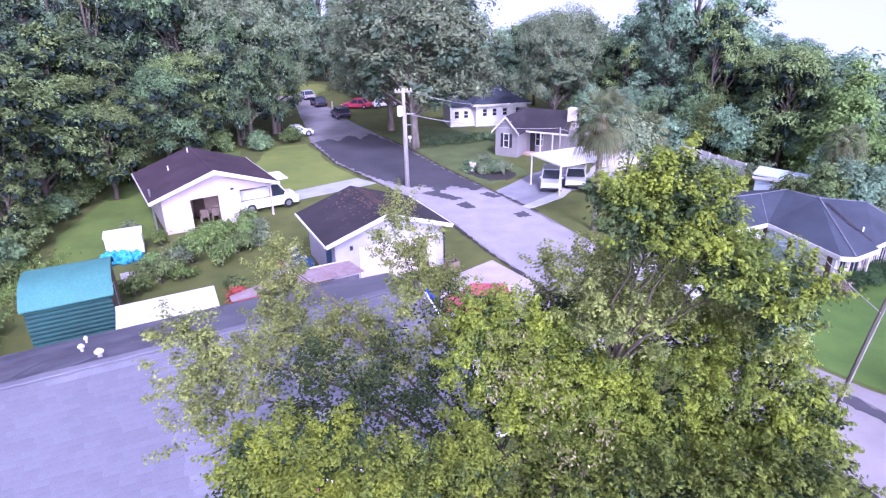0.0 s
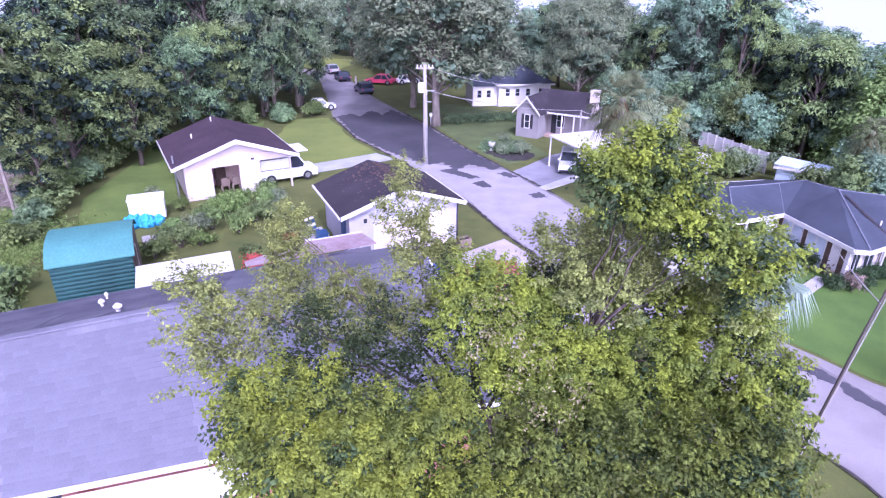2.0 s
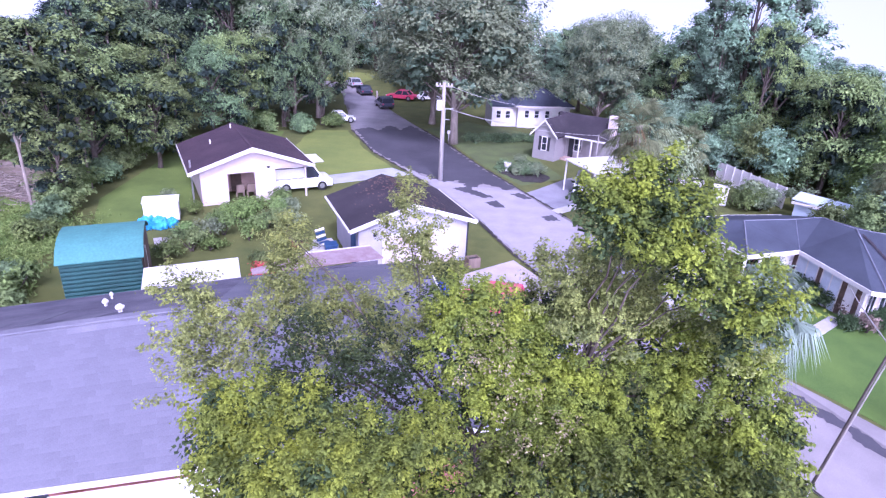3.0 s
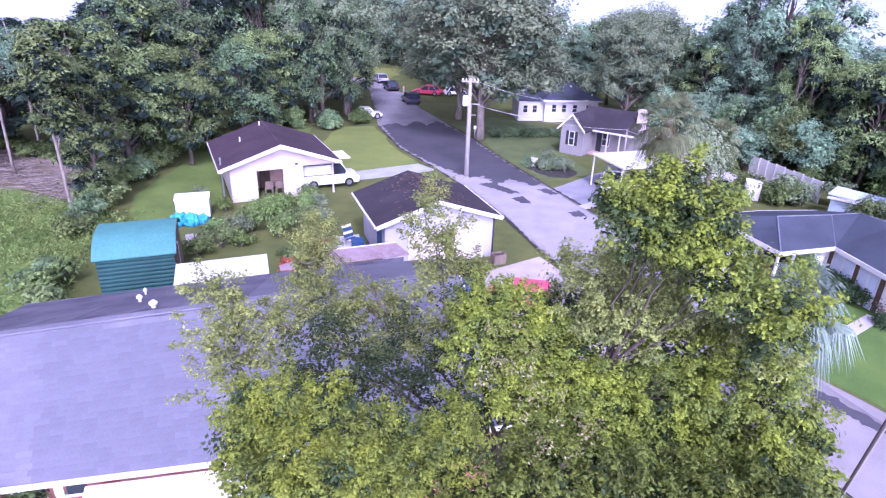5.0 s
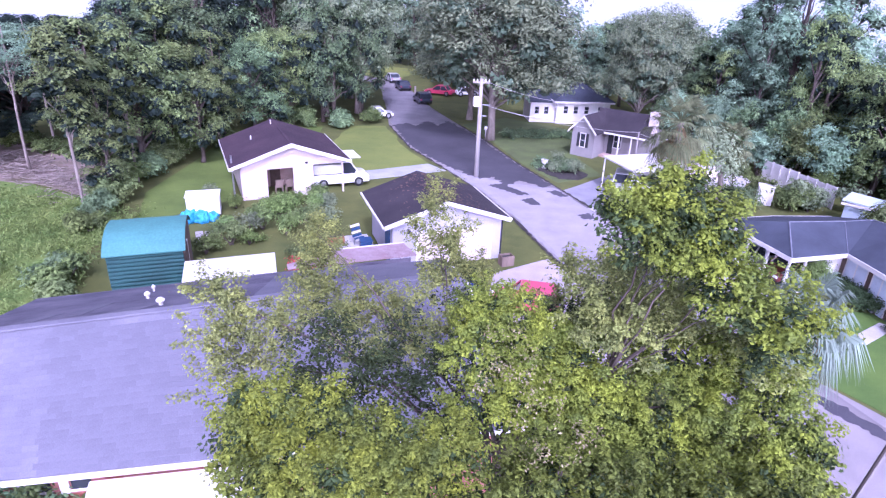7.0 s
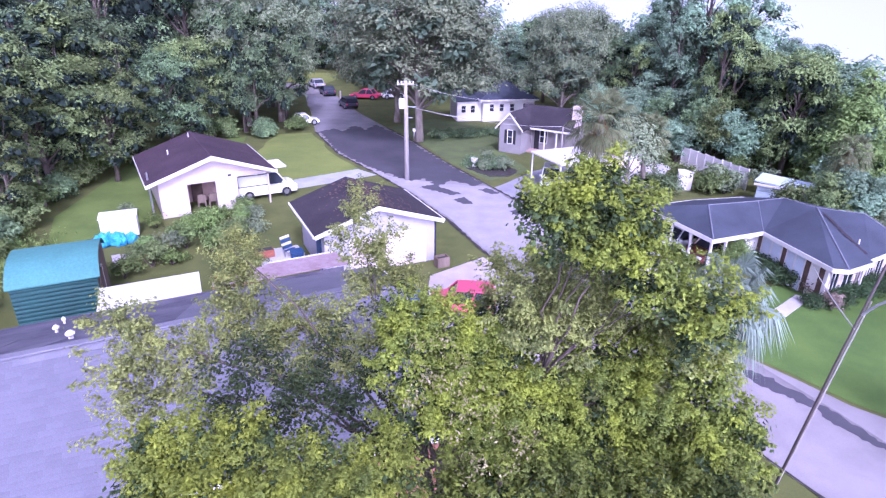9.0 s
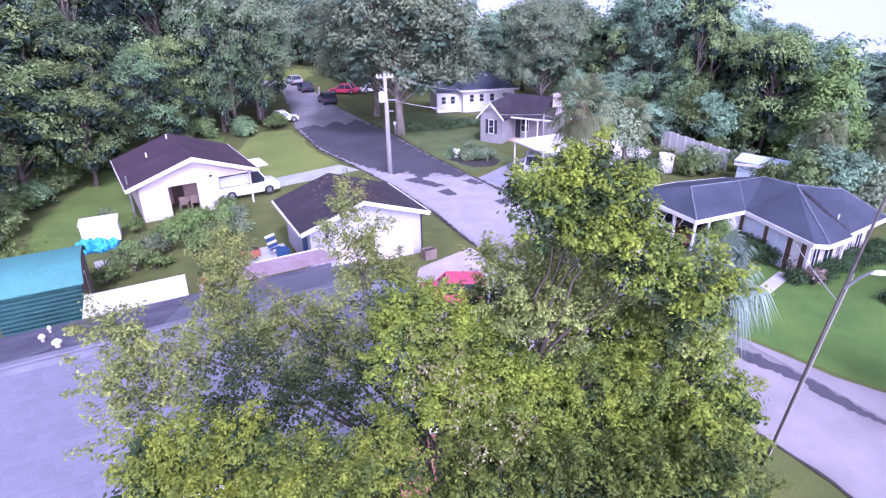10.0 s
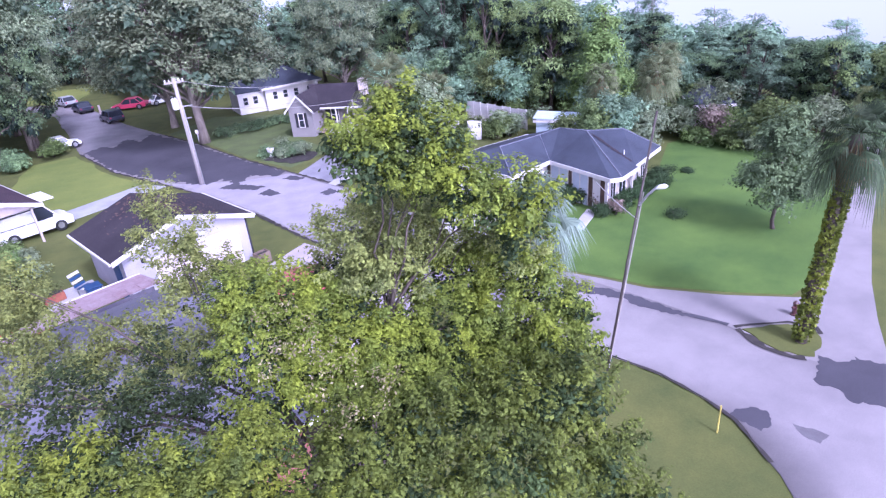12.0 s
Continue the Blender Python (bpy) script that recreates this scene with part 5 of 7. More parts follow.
pole3, top3 = utility_pole(12.45, 44.8, 3.99, 0.07, POLE, "thin pale service pole by the carport", (0, 0))
part("meter_box", boxed(-0.12, -0.12, 1.4, 0.12, -0.07, 1.8), METAL, pole3)

def wire(a, b, sag, label, r=0.016):
    a, b = Vector(a), Vector(b)
    pts = [a.lerp(b, t) - Vector((0, 0, sag * 4 * t * (1 - t))) for t in np.linspace(0, 1, 14)]
    tagged(part("overhead_wire", tube(bmesh.new(), pts, [r] * 14, 4), CABLE_PALE), label, "wire", "overhead wires")

wire((0.85, 44.0, 5.53), (12.45, 44.8, 3.95), 0.4, "pale sagging service wire from the pole", 0.013)
wire((0.85, 44.0, 5.53), (9.9, 51.6, 3.3), 0.4, "sagging service wire to the grey house", 0.02)
wire((0.6, 43.98, 7.3), (11.2, 55.0, 4.4), 0.6, "sagging wire from the pole top")
wire((12.16, 12.6, 5.5), (18.3, 22.6, 2.5), 0.08, "service wire from the lamp pole to the ranch house", 0.018)
wire((12.45, 44.8, 3.9), (17.4, 45.4, 2.8), 0.2, "thin service wire over the carport")

# ---------------------------------------------------------------- vehicles
def vehicle(x, y, heading, body, length, width, height, style, label, name="car"):
    """A car along +x: a lofted body with a cabin, glass, lights, bumpers and wheels."""
    c = thing(name, label, name.replace("_", " "), pose(x, y, 0.03, 0, 0, heading))
    L, w, h = length / 2, width / 2, height
    sill, belt = 0.28, h * (0.58 if style != "van" else 0.55)
    low = [(-L, sill + 0.12), (-L, belt * 0.95), (-L * 0.9, belt), (L * 0.45, belt), (L * 0.93, belt * 0.86), (L, belt * 0.62), (L, sill), (-L * 0.97, sill)]
    bm = bmesh.new()
    rows = []
    for yy, k in ((-w, 0.97), (-w * 0.9, 1.0), (w * 0.9, 1.0), (w, 0.97)):
        rows.append([bm.verts.new((px * (0.985 if abs(yy) == w else 1), yy, sill + (pz - sill) * k)) for px, pz in low])
    for r0, r1 in zip(rows, rows[1:]):
        for i in range(len(low)):
            j = (i + 1) % len(low)
            bm.faces.new((r0[i], r0[j], r1[j], r1[i]))
    bm.faces.new(rows[0])
    bm.faces.new(rows[-1][::-1])
    bmesh.ops.recalc_face_normals(bm, faces=bm.faces)
    bmesh.ops.bevel(bm, geom=[e for e in bm.edges if e.calc_face_angle(0) > 0.5], offset=0.035, segments=2, affect="EDGES")
    shell = part("body", bm, body, c)
    cab = {"sedan": (-0.72, -0.48, 0.14, 0.46), "suv": (-0.97, -0.86, 0.16, 0.46), "van": (-0.98, -0.94, 0.36, 0.62), "pickup": (-0.2, -0.1, 0.2, 0.45)}[style]
    b0, t0, t1, b1 = [q * L for q in cab]
    wt = w * 0.82
    def cabin(inset, zt, zb, scale):
        bm = bmesh.new()
        q = [(b0 + inset, -w * 0.97 * scale, zb), (b1 - inset, -w * 0.97 * scale, zb), (b1 - inset, w * 0.97 * scale, zb), (b0 + inset, w * 0.97 * scale, zb)]
        p = [(t0 + inset * 0.5, -wt * scale, zt), (t1 - inset * 0.5, -wt * scale, zt), (t1 - inset * 0.5, wt * scale, zt), (t0 + inset * 0.5, wt * scale, zt)]
        lo, hi = [bm.verts.new(v) for v in q], [bm.verts.new(v) for v in p]
        bm.faces.new(hi)
        bm.faces.new(lo[::-1])
        for i in range(4):
            bm.faces.new((lo[i], lo[(i + 1) % 4], hi[(i + 1) % 4], hi[i]))
        bmesh.ops.recalc_face_normals(bm, faces=bm.faces)
        return bm
    part("glasshouse", cabin(0.03, h - 0.07, belt - 0.03, 0.99), GLASS, c, "dark tinted glass")
    roof = bmesh.new()
    box(roof, t0, -wt, h - 0.075, t1, wt, h, bevel=0.03)
    part("roof", roof, body, c)
    for sx in (-1, 1):
        for (xa, xb) in ((b0, t0), (b1, t1), ((b0 + b1) / 2 - 0.05, (t0 + t1) / 2 - 0.05)):
            part("pillar", tube(bmesh.new(), [(xa, sx * w * 0.965, belt - 0.02), (xb, sx * wt * 0.99, h - 0.05)], [0.045, 0.04], 5), body, c)
    if style == "van":
        for sx in (-1, 1):
            part("side_panel", boxed(b0 + 0.12, sx * w * 0.9 - 0.04, belt - 0.02, L * 0.02, sx * w * 0.9 + 0.04, h - 0.1), body, c)
    rw = 0.33 if style != "pickup" else 0.38
    for wx in (-L * 0.62, L * 0.62):
        for sy in (-1, 1):
            wheel = part("wheel", tube(bmesh.new(), [(wx, sy * (w - 0.2), rw), (wx, sy * (w + 0.012), rw)], [rw, rw], 16), RUBBER, c)
            part("rim", tube(bmesh.new(), [(wx, sy * (w - 0.05), rw), (wx, sy * (w + 0.022), rw)], [rw * 0.62, rw * 0.55], 12), CHROME, wheel)
    for sy in (-1, 1):
        part("headlight", boxed(L - 0.06, sy * w * 0.72 - 0.16, belt * 0.62, L + 0.012, sy * w * 0.72 + 0.16, belt * 0.62 + 0.13, bevel=0.02), LAMPGLASS, c)
        part("tail_light", boxed(-L - 0.012, sy * w * 0.8 - 0.1, belt * 0.72, -L + 0.05, sy * w * 0.8 + 0.1, belt * 0.72 + 0.2, bevel=0.02), PAINT_RED, c)
        part("mirror", boxed(b1 - 0.25, sy * (w + 0.06) - 0.07, belt, b1 - 0.12, sy * (w + 0.06) + 0.07, belt + 0.13, bevel=0.02), body, c)
    part("bumper", boxed(L - 0.02, -w * 0.9, sill - 0.04, L + 0.06, w * 0.9, sill + 0.12, bevel=0.03), RUBBER, c)
    part("bumper", boxed(-L - 0.06, -w * 0.9, sill, -L + 0.02, w * 0.9, sill + 0.16, bevel=0.03), RUBBER, c)
    return c

vehicle(-9.3, 40.2, 27, PAINT_WHITE, 4.1, 1.6, 1.8, "van", "white minivan parked beside the white house", "van")
vehicle(3.25, 23.5, 172, PAINT_RED, 3.0, 1.4, 1.25, "suv", "red hatchback on the pinkish driveway")
vehicle(11.3, 42.3, -105, PAINT_SILVER, 3.2, 1.5, 1.45, "suv", "silver hatchback at the carport")
vehicle(13.3, 42.9, -105, PAINT_WHITE, 3.4, 1.5, 1.3, "sedan", "white sedan under the white carport")
vehicle(-7.24, 75.40, 112, PAINT_DARK, 3.6, 1.6, 1.35, "suv", "dark car parked at the street edge")
vehicle(-11.16, 85.37, 112, PAINT_DARK, 3.6, 1.6, 1.25, "sedan", "dark sedan parked further up the street")
vehicle(-5.6, 82.0, 165, PAINT_RED, 4.0, 1.6, 1.35, "sedan", "red car parked on a drive up the street")
vehicle(-13.78, 92.51, 118, PAINT_SILVER, 3.6, 1.6, 1.3, "sedan", "pale car at the top of the street")
vehicle(-10.82, 64.65, 20, PAINT_WHITE, 3.0, 1.5, 1.2, "sedan", "white car half under the trees")
vehicle(-2.0, 82.5, 20, PAINT_WHITE, 3.2, 1.5, 1.2, "sedan", "white car on a drive behind the oak")
vehicle(17.3, 28.9, -160, PAINT_MAROON, 3.2, 1.5, 1.25, "pickup", "dark red pickup in the carport", "pickup_truck")
vehicle(15.9, 30.5, -160, PAINT_SILVER, 2.8, 1.4, 1.3, "sedan", "pale car in the carport")

# ---------------------------------------------------------------- trees
def limbs(bm, base, top, r, targets, rg, seg=7, twigs=4):
    """A tapered trunk with limbs curving out to the lobes."""
    base, top = Vector(base), Vector(top)
    pts = [base.lerp(top, t) + Vector((rg.normal() * 0.04, rg.normal() * 0.04, 0)) * (top - base).length * 0.3 * (t > 0) for t in (0, 0.12, 0.4, 0.7, 1)]
    tube(bm, pts, [r * 1.45, r, r * 0.85, r * 0.65, r * 0.3], seg + 2)
    for tx, ty, tz, tr in targets:
        t = min(0.92, max(0.3, (tz - tr * 0.9 - base.z) / max(0.1, top.z - base.z)))
        s = base.lerp(top, t * 0.8)
        e = Vector((tx, ty, tz))
        ctl = s.lerp(e, 0.45) + Vector((rg.normal() * 0.07, rg.normal() * 0.07, 0.12)) * (e - s).length
        way = [s * (1 - u) ** 2 + ctl * 2 * u * (1 - u) + e * u * u + Vector((rg.normal(), rg.normal(), rg.normal())) * 0.015 * (e - s).length * (0 < u < 1) for u in np.linspace(0, 1, 7)]
        tube(bm, way, [r * (0.42 - 0.35 * u) for u in np.linspace(0, 1, 7)], seg - 1)
        for k in range(twigs):
            d = Vector((rg.normal(), rg.normal(), abs(rg.normal()) * 0.7 + 0.2)).normalized() * tr * 0.85
            tube(bm, [way[4 + k % 3], e + d * 0.5, e + d], [r * 0.12, r * 0.07, r * 0.02], 4)
    return bm


def tree(name, label, seed, lobes, trunk_h, trunk_r, leaf, leaf_len, per_area, clump, count, bark=BARK, up=0.4, shell=0.5, floor=-0.45, category="tree", m=None, group="", core=None, folded=True):
    rg = np.random.default_rng(seed)
    t = thing(name, label, category, m, group)
    top = max(l[2] for l in lobes)
    part("trunk", limbs(bmesh.new(), (0, 0, -0.2), (rg.normal() * 0.2, rg.normal() * 0.2, trunk_h), trunk_r, [l[:4] for l in lobes], rg), bark, t, smooth=True)
    link("crown", leaves("crown", lobe_points(rg, lobes, per_area, clump, count, shell, floor), leaf_len, leaf_len * 0.6, rg, up, folded), leaf, t)
    # added core of dark leaves: blocks light and paints the gaps as shade
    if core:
        link("inner_crown", leaves("inner_crown", lobe_points(rg, [(x, y, z - 0.15 * r, r * 0.55, 1) for x, y, z, r, d in lobes], 7, 0.3, 12, 0.3, -0.9), leaf_len * 2.0, leaf_len * 1.5, rg, 0.1, folded), core, t, "dark leaves inside the crown that carry its shade")
    return t


# the big oak right below the camera: leafy domes, and thinner sprays towards the house
OAK_BASE = (1.7, 6.9)
def from_base(lobes):
    return [(x - OAK_BASE[0], y - OAK_BASE[1], z, r, d) for x, y, z, r, d in lobes]
OAK_TOP = from_base(((3.30, 6.60, 11.22, 0.14, 0.8), (3.18, 6.65, 10.99, 0.22, 0.9), (3.45, 6.57, 10.95, 0.24, 0.9), (2.98, 6.65, 10.75, 0.25, 0.9), (3.26, 6.58, 10.64, 0.30, 1), (3.56, 6.45, 10.59, 0.29, 1), (3.79, 6.26, 10.36, 0.28, 0.9), (2.78, 6.61, 10.66, 0.19, 0.8), (2.64, 6.65, 10.89, 0.12, 0.6), (3.40, 6.41, 10.26, 0.34, 1), (3.02, 6.54, 10.41, 0.29, 0.9), (3.88, 6.12, 10.08, 0.32, 0.9), (4.18, 5.92, 10.04, 0.28, 0.8), (4.45, 5.70, 10.06, 0.20, 0.7), (4.37, 5.66, 9.74, 0.29, 0.8), (3.68, 6.36, 10.89, 0.14, 0.7)))
OAK_NECK = from_base(((3.39, 7.13, 9.60, 0.37, 0.9), (3.86, 6.90, 9.44, 0.39, 0.8), (3.11, 7.04, 9.28, 0.37, 0.8), (3.52, 6.82, 9.11, 0.38, 0.8), (2.74, 6.92, 8.96, 0.36, 0.8), (4.29, 6.62, 9.31, 0.37, 0.6), (4.57, 6.33, 9.09, 0.34, 0.7), (2.52, 7.07, 9.22, 0.30, 0.7), (2.67, 7.20, 9.57, 0.27, 0.7), (2.99, 7.16, 9.67, 0.25, 0.7), (3.16, 6.76, 8.89, 0.34, 0.9)))
OAK_FILL = from_base(((-0.42, 4.70, 8.15, 0.38, 0.9), (0.11, 4.87, 7.92, 0.38, 0.9), (-0.91, 4.66, 8.29, 0.31, 0.9), (0.53, 5.14, 7.84, 0.40, 0.9), (-0.27, 5.16, 8.15, 0.30, 0.9), (-1.19, 4.59, 8.08, 0.37, 0.9), (-0.47, 4.47, 7.80, 0.41, 0.9), (0.27, 4.38, 7.66, 0.44, 0.9), (1.02, 4.33, 7.65, 0.44, 0.9)))
OAK_DEAD = from_base(((1.52, 6.67, 8.81, 0.29, 0.9), (1.72, 6.35, 8.51, 0.34, 0.9), (1.93, 5.87, 8.21, 0.34, 0.9), (2.09, 5.50, 7.96, 0.30, 0.9), (1.33, 6.34, 8.46, 0.24, 0.8), (2.47, 5.65, 8.07, 0.24, 0.7)))
OAK_EDGE = from_base(((4.68, 5.03, 7.60, 0.45, 0.9), (4.65, 4.63, 7.20, 0.46, 0.9), (4.67, 4.22, 6.92, 0.43, 0.9), (4.71, 3.84, 6.64, 0.46, 0.9), (4.61, 5.31, 7.97, 0.36, 0.9), (4.16, 5.01, 7.11, 0.57, 0.8), (4.13, 4.48, 6.67, 0.55, 0.8)))
OAK_RIGHT = from_base(((3.89, 6.87, 8.65, 0.50, 1), (4.41, 6.70, 8.76, 0.47, 1), (4.80, 6.35, 8.66, 0.39, 0.9), (5.01, 5.97, 8.48, 0.29, 0.8), (3.73, 6.62, 8.11, 0.57, 0.9), (4.38, 6.35, 8.14, 0.55, 0.9), (4.83, 5.86, 8.02, 0.43, 0.9), (3.56, 6.24, 7.49, 0.63, 0.8), (4.20, 5.95, 7.49, 0.61, 0.8), (4.93, 5.54, 7.88, 0.32, 0.8)))
OAK_DOME = from_base(((1.34, 7.49, 8.93, 0.33, 1), (1.18, 7.40, 8.62, 0.43, 1), (1.66, 7.39, 8.71, 0.38, 1), (1.89, 7.23, 8.40, 0.44, 1), (1.19, 7.21, 8.23, 0.50, 1), (2.27, 7.20, 8.56, 0.33, 1), (1.82, 6.97, 7.84, 0.58, 0.9), (1.31, 6.73, 7.60, 0.51, 0.8), (2.43, 6.95, 8.00, 0.51, 0.9), (2.81, 7.08, 8.46, 0.39, 0.9), (2.88, 6.75, 7.86, 0.51, 0.8), (2.27, 6.58, 7.34, 0.66, 0.8), (3.00, 6.37, 7.38, 0.57, 0.8)))
OAK_LOW = from_base(((-1.22, 5.48, 8.40, 0.37, 1), (-1.44, 5.28, 8.40, 0.30, 1), (-0.75, 5.52, 8.30, 0.33, 1), (-1.56, 5.29, 8.62, 0.21, 0.9), (-1.55, 5.05, 8.31, 0.25, 0.9), (-1.18, 5.24, 8.07, 0.40, 1), (-0.62, 5.59, 8.50, 0.20, 0.9), (-0.19, 5.45, 7.98, 0.36, 0.9), (0.31, 5.47, 7.89, 0.36, 0.9), (0.81, 5.57, 7.85, 0.42, 0.9), (0.12, 5.54, 8.21, 0.20, 0.9)))
OAK_SPRIGS = from_base(((-2.29, 10.99, 8.43, 0.27, 0.8), (-2.20, 10.91, 8.04, 0.38, 0.7), (-2.09, 10.77, 7.62, 0.42, 0.6), (-2.29, 10.53, 7.24, 0.47, 0.6), (-1.87, 10.41, 6.80, 0.49, 0.55), (-2.55, 10.19, 6.94, 0.37, 0.6), (0.09, 11.72, 9.13, 0.17, 0.9), (0.20, 11.64, 8.73, 0.28, 0.7), (-0.03, 11.50, 8.41, 0.30, 0.6), (0.55, 11.50, 8.29, 0.30, 0.6), (0.32, 11.38, 7.96, 0.38, 0.6), (0.67, 11.27, 7.63, 0.42, 0.6), (0.09, 11.11, 7.45, 0.37, 0.6), (1.02, 11.18, 7.52, 0.33, 0.6), (-0.91, 10.69, 6.89, 0.46, 0.55), (-1.33, 10.65, 7.15, 0.29, 0.6), (-0.46, 10.60, 6.55, 0.50, 0.5), (-1.53, 10.25, 6.38, 0.49, 0.5)))
OAK_FAR = from_base(((-3.10, 7.81, 8.69, 0.12, 0.9), (-2.95, 7.86, 8.45, 0.23, 0.7), (-2.59, 7.93, 8.31, 0.20, 0.7), (-2.73, 7.76, 8.05, 0.28, 0.7), (-2.97, 7.56, 8.04, 0.21, 0.7), (-2.43, 7.73, 7.77, 0.29, 0.6), (-2.62, 7.46, 7.47, 0.33, 0.6), (-2.12, 7.71, 7.58, 0.25, 0.6), (-2.84, 7.20, 7.42, 0.24, 0.7), (-2.28, 7.97, 8.19, 0.17, 0.7), (-1.97, 7.93, 7.84, 0.22, 0.6), (-0.36, 8.13, 7.27, 0.34, 0.5), (0.26, 8.35, 7.42, 0.37, 0.5), (0.61, 8.60, 7.79, 0.33, 0.6), (0.08, 8.74, 8.24, 0.24, 0.6)))
OAK_BACK = from_base(((2.71, 9.39, 8.67, 0.25, 0.7), (3.19, 9.34, 8.57, 0.39, 0.7), (2.76, 9.20, 8.23, 0.31, 0.7), (3.66, 9.08, 8.24, 0.40, 0.6), (3.28, 8.96, 7.87, 0.40, 0.6), (4.18, 8.86, 8.20, 0.36, 0.6), (4.68, 8.55, 8.01, 0.33, 0.45), (5.31, 8.33, 8.18, 0.29, 0.5), (5.61, 8.18, 8.19, 0.28, 0.6), (3.70, 9.35, 8.91, 0.33, 0.7), (2.94, 8.89, 7.74, 0.33, 0.7), (2.32, 9.07, 7.97, 0.25, 0.7)))
OAK_SKIRT = from_base(((-1.12, 4.72, 8.00, 0.40, 0.9), (-0.52, 4.93, 7.79, 0.48, 0.9), (0.27, 5.16, 7.52, 0.57, 0.9), (1.21, 5.40, 7.37, 0.66, 0.9), (2.14, 5.47, 7.37, 0.74, 0.9), (3.11, 5.30, 7.45, 0.72, 0.9), (3.91, 4.93, 7.73, 0.61, 0.9), (4.50, 4.82, 7.97, 0.36, 0.8), (0.97, 4.79, 7.13, 0.74, 0.8), (2.33, 4.75, 7.07, 0.80, 0.8), (3.43, 4.43, 7.39, 0.70, 0.8), (-0.56, 4.38, 7.62, 0.50, 0.8)))
OAK_SHADE = from_base(((-1.01, 7.47, 8.05, 0.49, 0.9), (-0.41, 7.14, 7.71, 0.48, 0.8), (0.25, 6.87, 7.54, 0.47, 0.9), (-0.73, 7.00, 7.33, 0.48, 0.9), (-1.24, 6.90, 8.09, 0.38, 0.8), (0.53, 7.33, 7.76, 0.41, 0.8), (0.79, 6.86, 7.15, 0.48, 0.9), (-0.15, 8.13, 7.80, 0.35, 0.6), (-1.41, 6.59, 7.78, 0.37, 0.8), (2.83, 8.70, 8.18, 0.46, 0.8), (3.45, 8.11, 8.22, 0.52, 0.8), (3.67, 8.86, 8.62, 0.42, 0.8), (0.76, 9.45, 7.86, 0.40, 0.6)))
rg = np.random.default_rng(11)
oak = thing("oak_tree", "big yellow-green oak spreading over the verge beside the brick house", "tree", pose(*OAK_BASE, 0))
OAK_LEAFY, OAK_THIN = OAK_TOP + OAK_RIGHT + OAK_DOME, OAK_SPRIGS + OAK_FAR + OAK_BACK
part("trunk", limbs(bmesh.new(), (0, 0, -0.2), (0.3, -0.2, 6.6), 0.2, [l[:4] for l in (OAK_DOME + OAK_LOW + OAK_SKIRT)[::4]], rg, twigs=2), BARK, oak, smooth=True)
part("limb", limbs(bmesh.new(), (0, 0, 3.5), (-0.4, 0.5, 7.4), 0.085, [l[:4] for l in OAK_THIN[::5]], rg, twigs=3), BARK, oak, smooth=True)
part("limb", limbs(bmesh.new(), (0.2, -0.1, 5.5), (1.55, -0.1, 9.4), 0.05, [l[:4] for l in (OAK_TOP + OAK_NECK + OAK_RIGHT)[::3]], rg, twigs=3), BARK, oak, smooth=True)
link("crown", leaves("crown", sprays(rg, OAK_LEAFY, 220, 0.36, 0.075, 88, 0.6, -0.45), 0.05, 0.031, rg, 0.6), LEAF_NEAR, oak)
link("near_crown", leaves("near_crown", sprays(rg, OAK_LOW + OAK_FILL, 210, 0.32, 0.07, 92, 0.6, -0.45), 0.046, 0.028, rg, 0.6), LEAF_NEAR, oak)
link("neck_crown", leaves("neck_crown", sprays(rg, OAK_NECK, 210, 0.34, 0.08, 90, 0.4, -0.45), 0.05, 0.03, rg, 0.5), LEAF_DULL, oak, "dull olive foliage below the tip of the crown")
link("lower_crown", leaves("lower_crown", sprays(rg, OAK_SKIRT + OAK_EDGE, 95, 0.36, 0.08, 60, 0.5, -0.45), 0.058, 0.036, rg, 0.5), LEAF_LOWER, oak, "olive green lower foliage")
# dark leaf fill behind the outer sprays, shade painted into its colour
link("inner_crown", leaves("inner_crown", sprays(rg, [(x, y, z - 0.12, r * 0.8, d) for x, y, z, r, d in OAK_LEAFY + OAK_LOW + OAK_FILL + OAK_SKIRT + OAK_EDGE], 62, 0.3, 0.12, 50, 0.2, -0.7), 0.07, 0.043, rg, 0.3), LEAF_CORE_SHADE, oak, "foliage inside the crown, its shade put into the leaf colour")
link("outer_crown", leaves("outer_crown", sprays(rg, OAK_THIN, 250, 0.45, 0.085, 80, 0.3, -0.4), 0.058, 0.035, rg, 0.5), LEAF_DULL, oak, "thinner grey-green sprays on the outer limbs")
# more dark leaves in the gaps between limbs, in place of real shade
link("shaded_crown", leaves("shaded_crown", sprays(rg, OAK_SHADE, 75, 0.4, 0.14, 70, 0.2, -0.7), 0.062, 0.038, rg, 0.3), LEAF_CORE_SHADE, oak, "foliage between the limbs, deep shade put into its colour")
link("bleached_leaves", leaves("bleached_leaves", sprays(rg, OAK_DEAD, 110, 0.24, 0.09, 11, 0.6, -0.2), 0.045, 0.022, rg, 0.6), LEAF_BLEACHED, oak, "scattered pale bleached leaves and twigs")

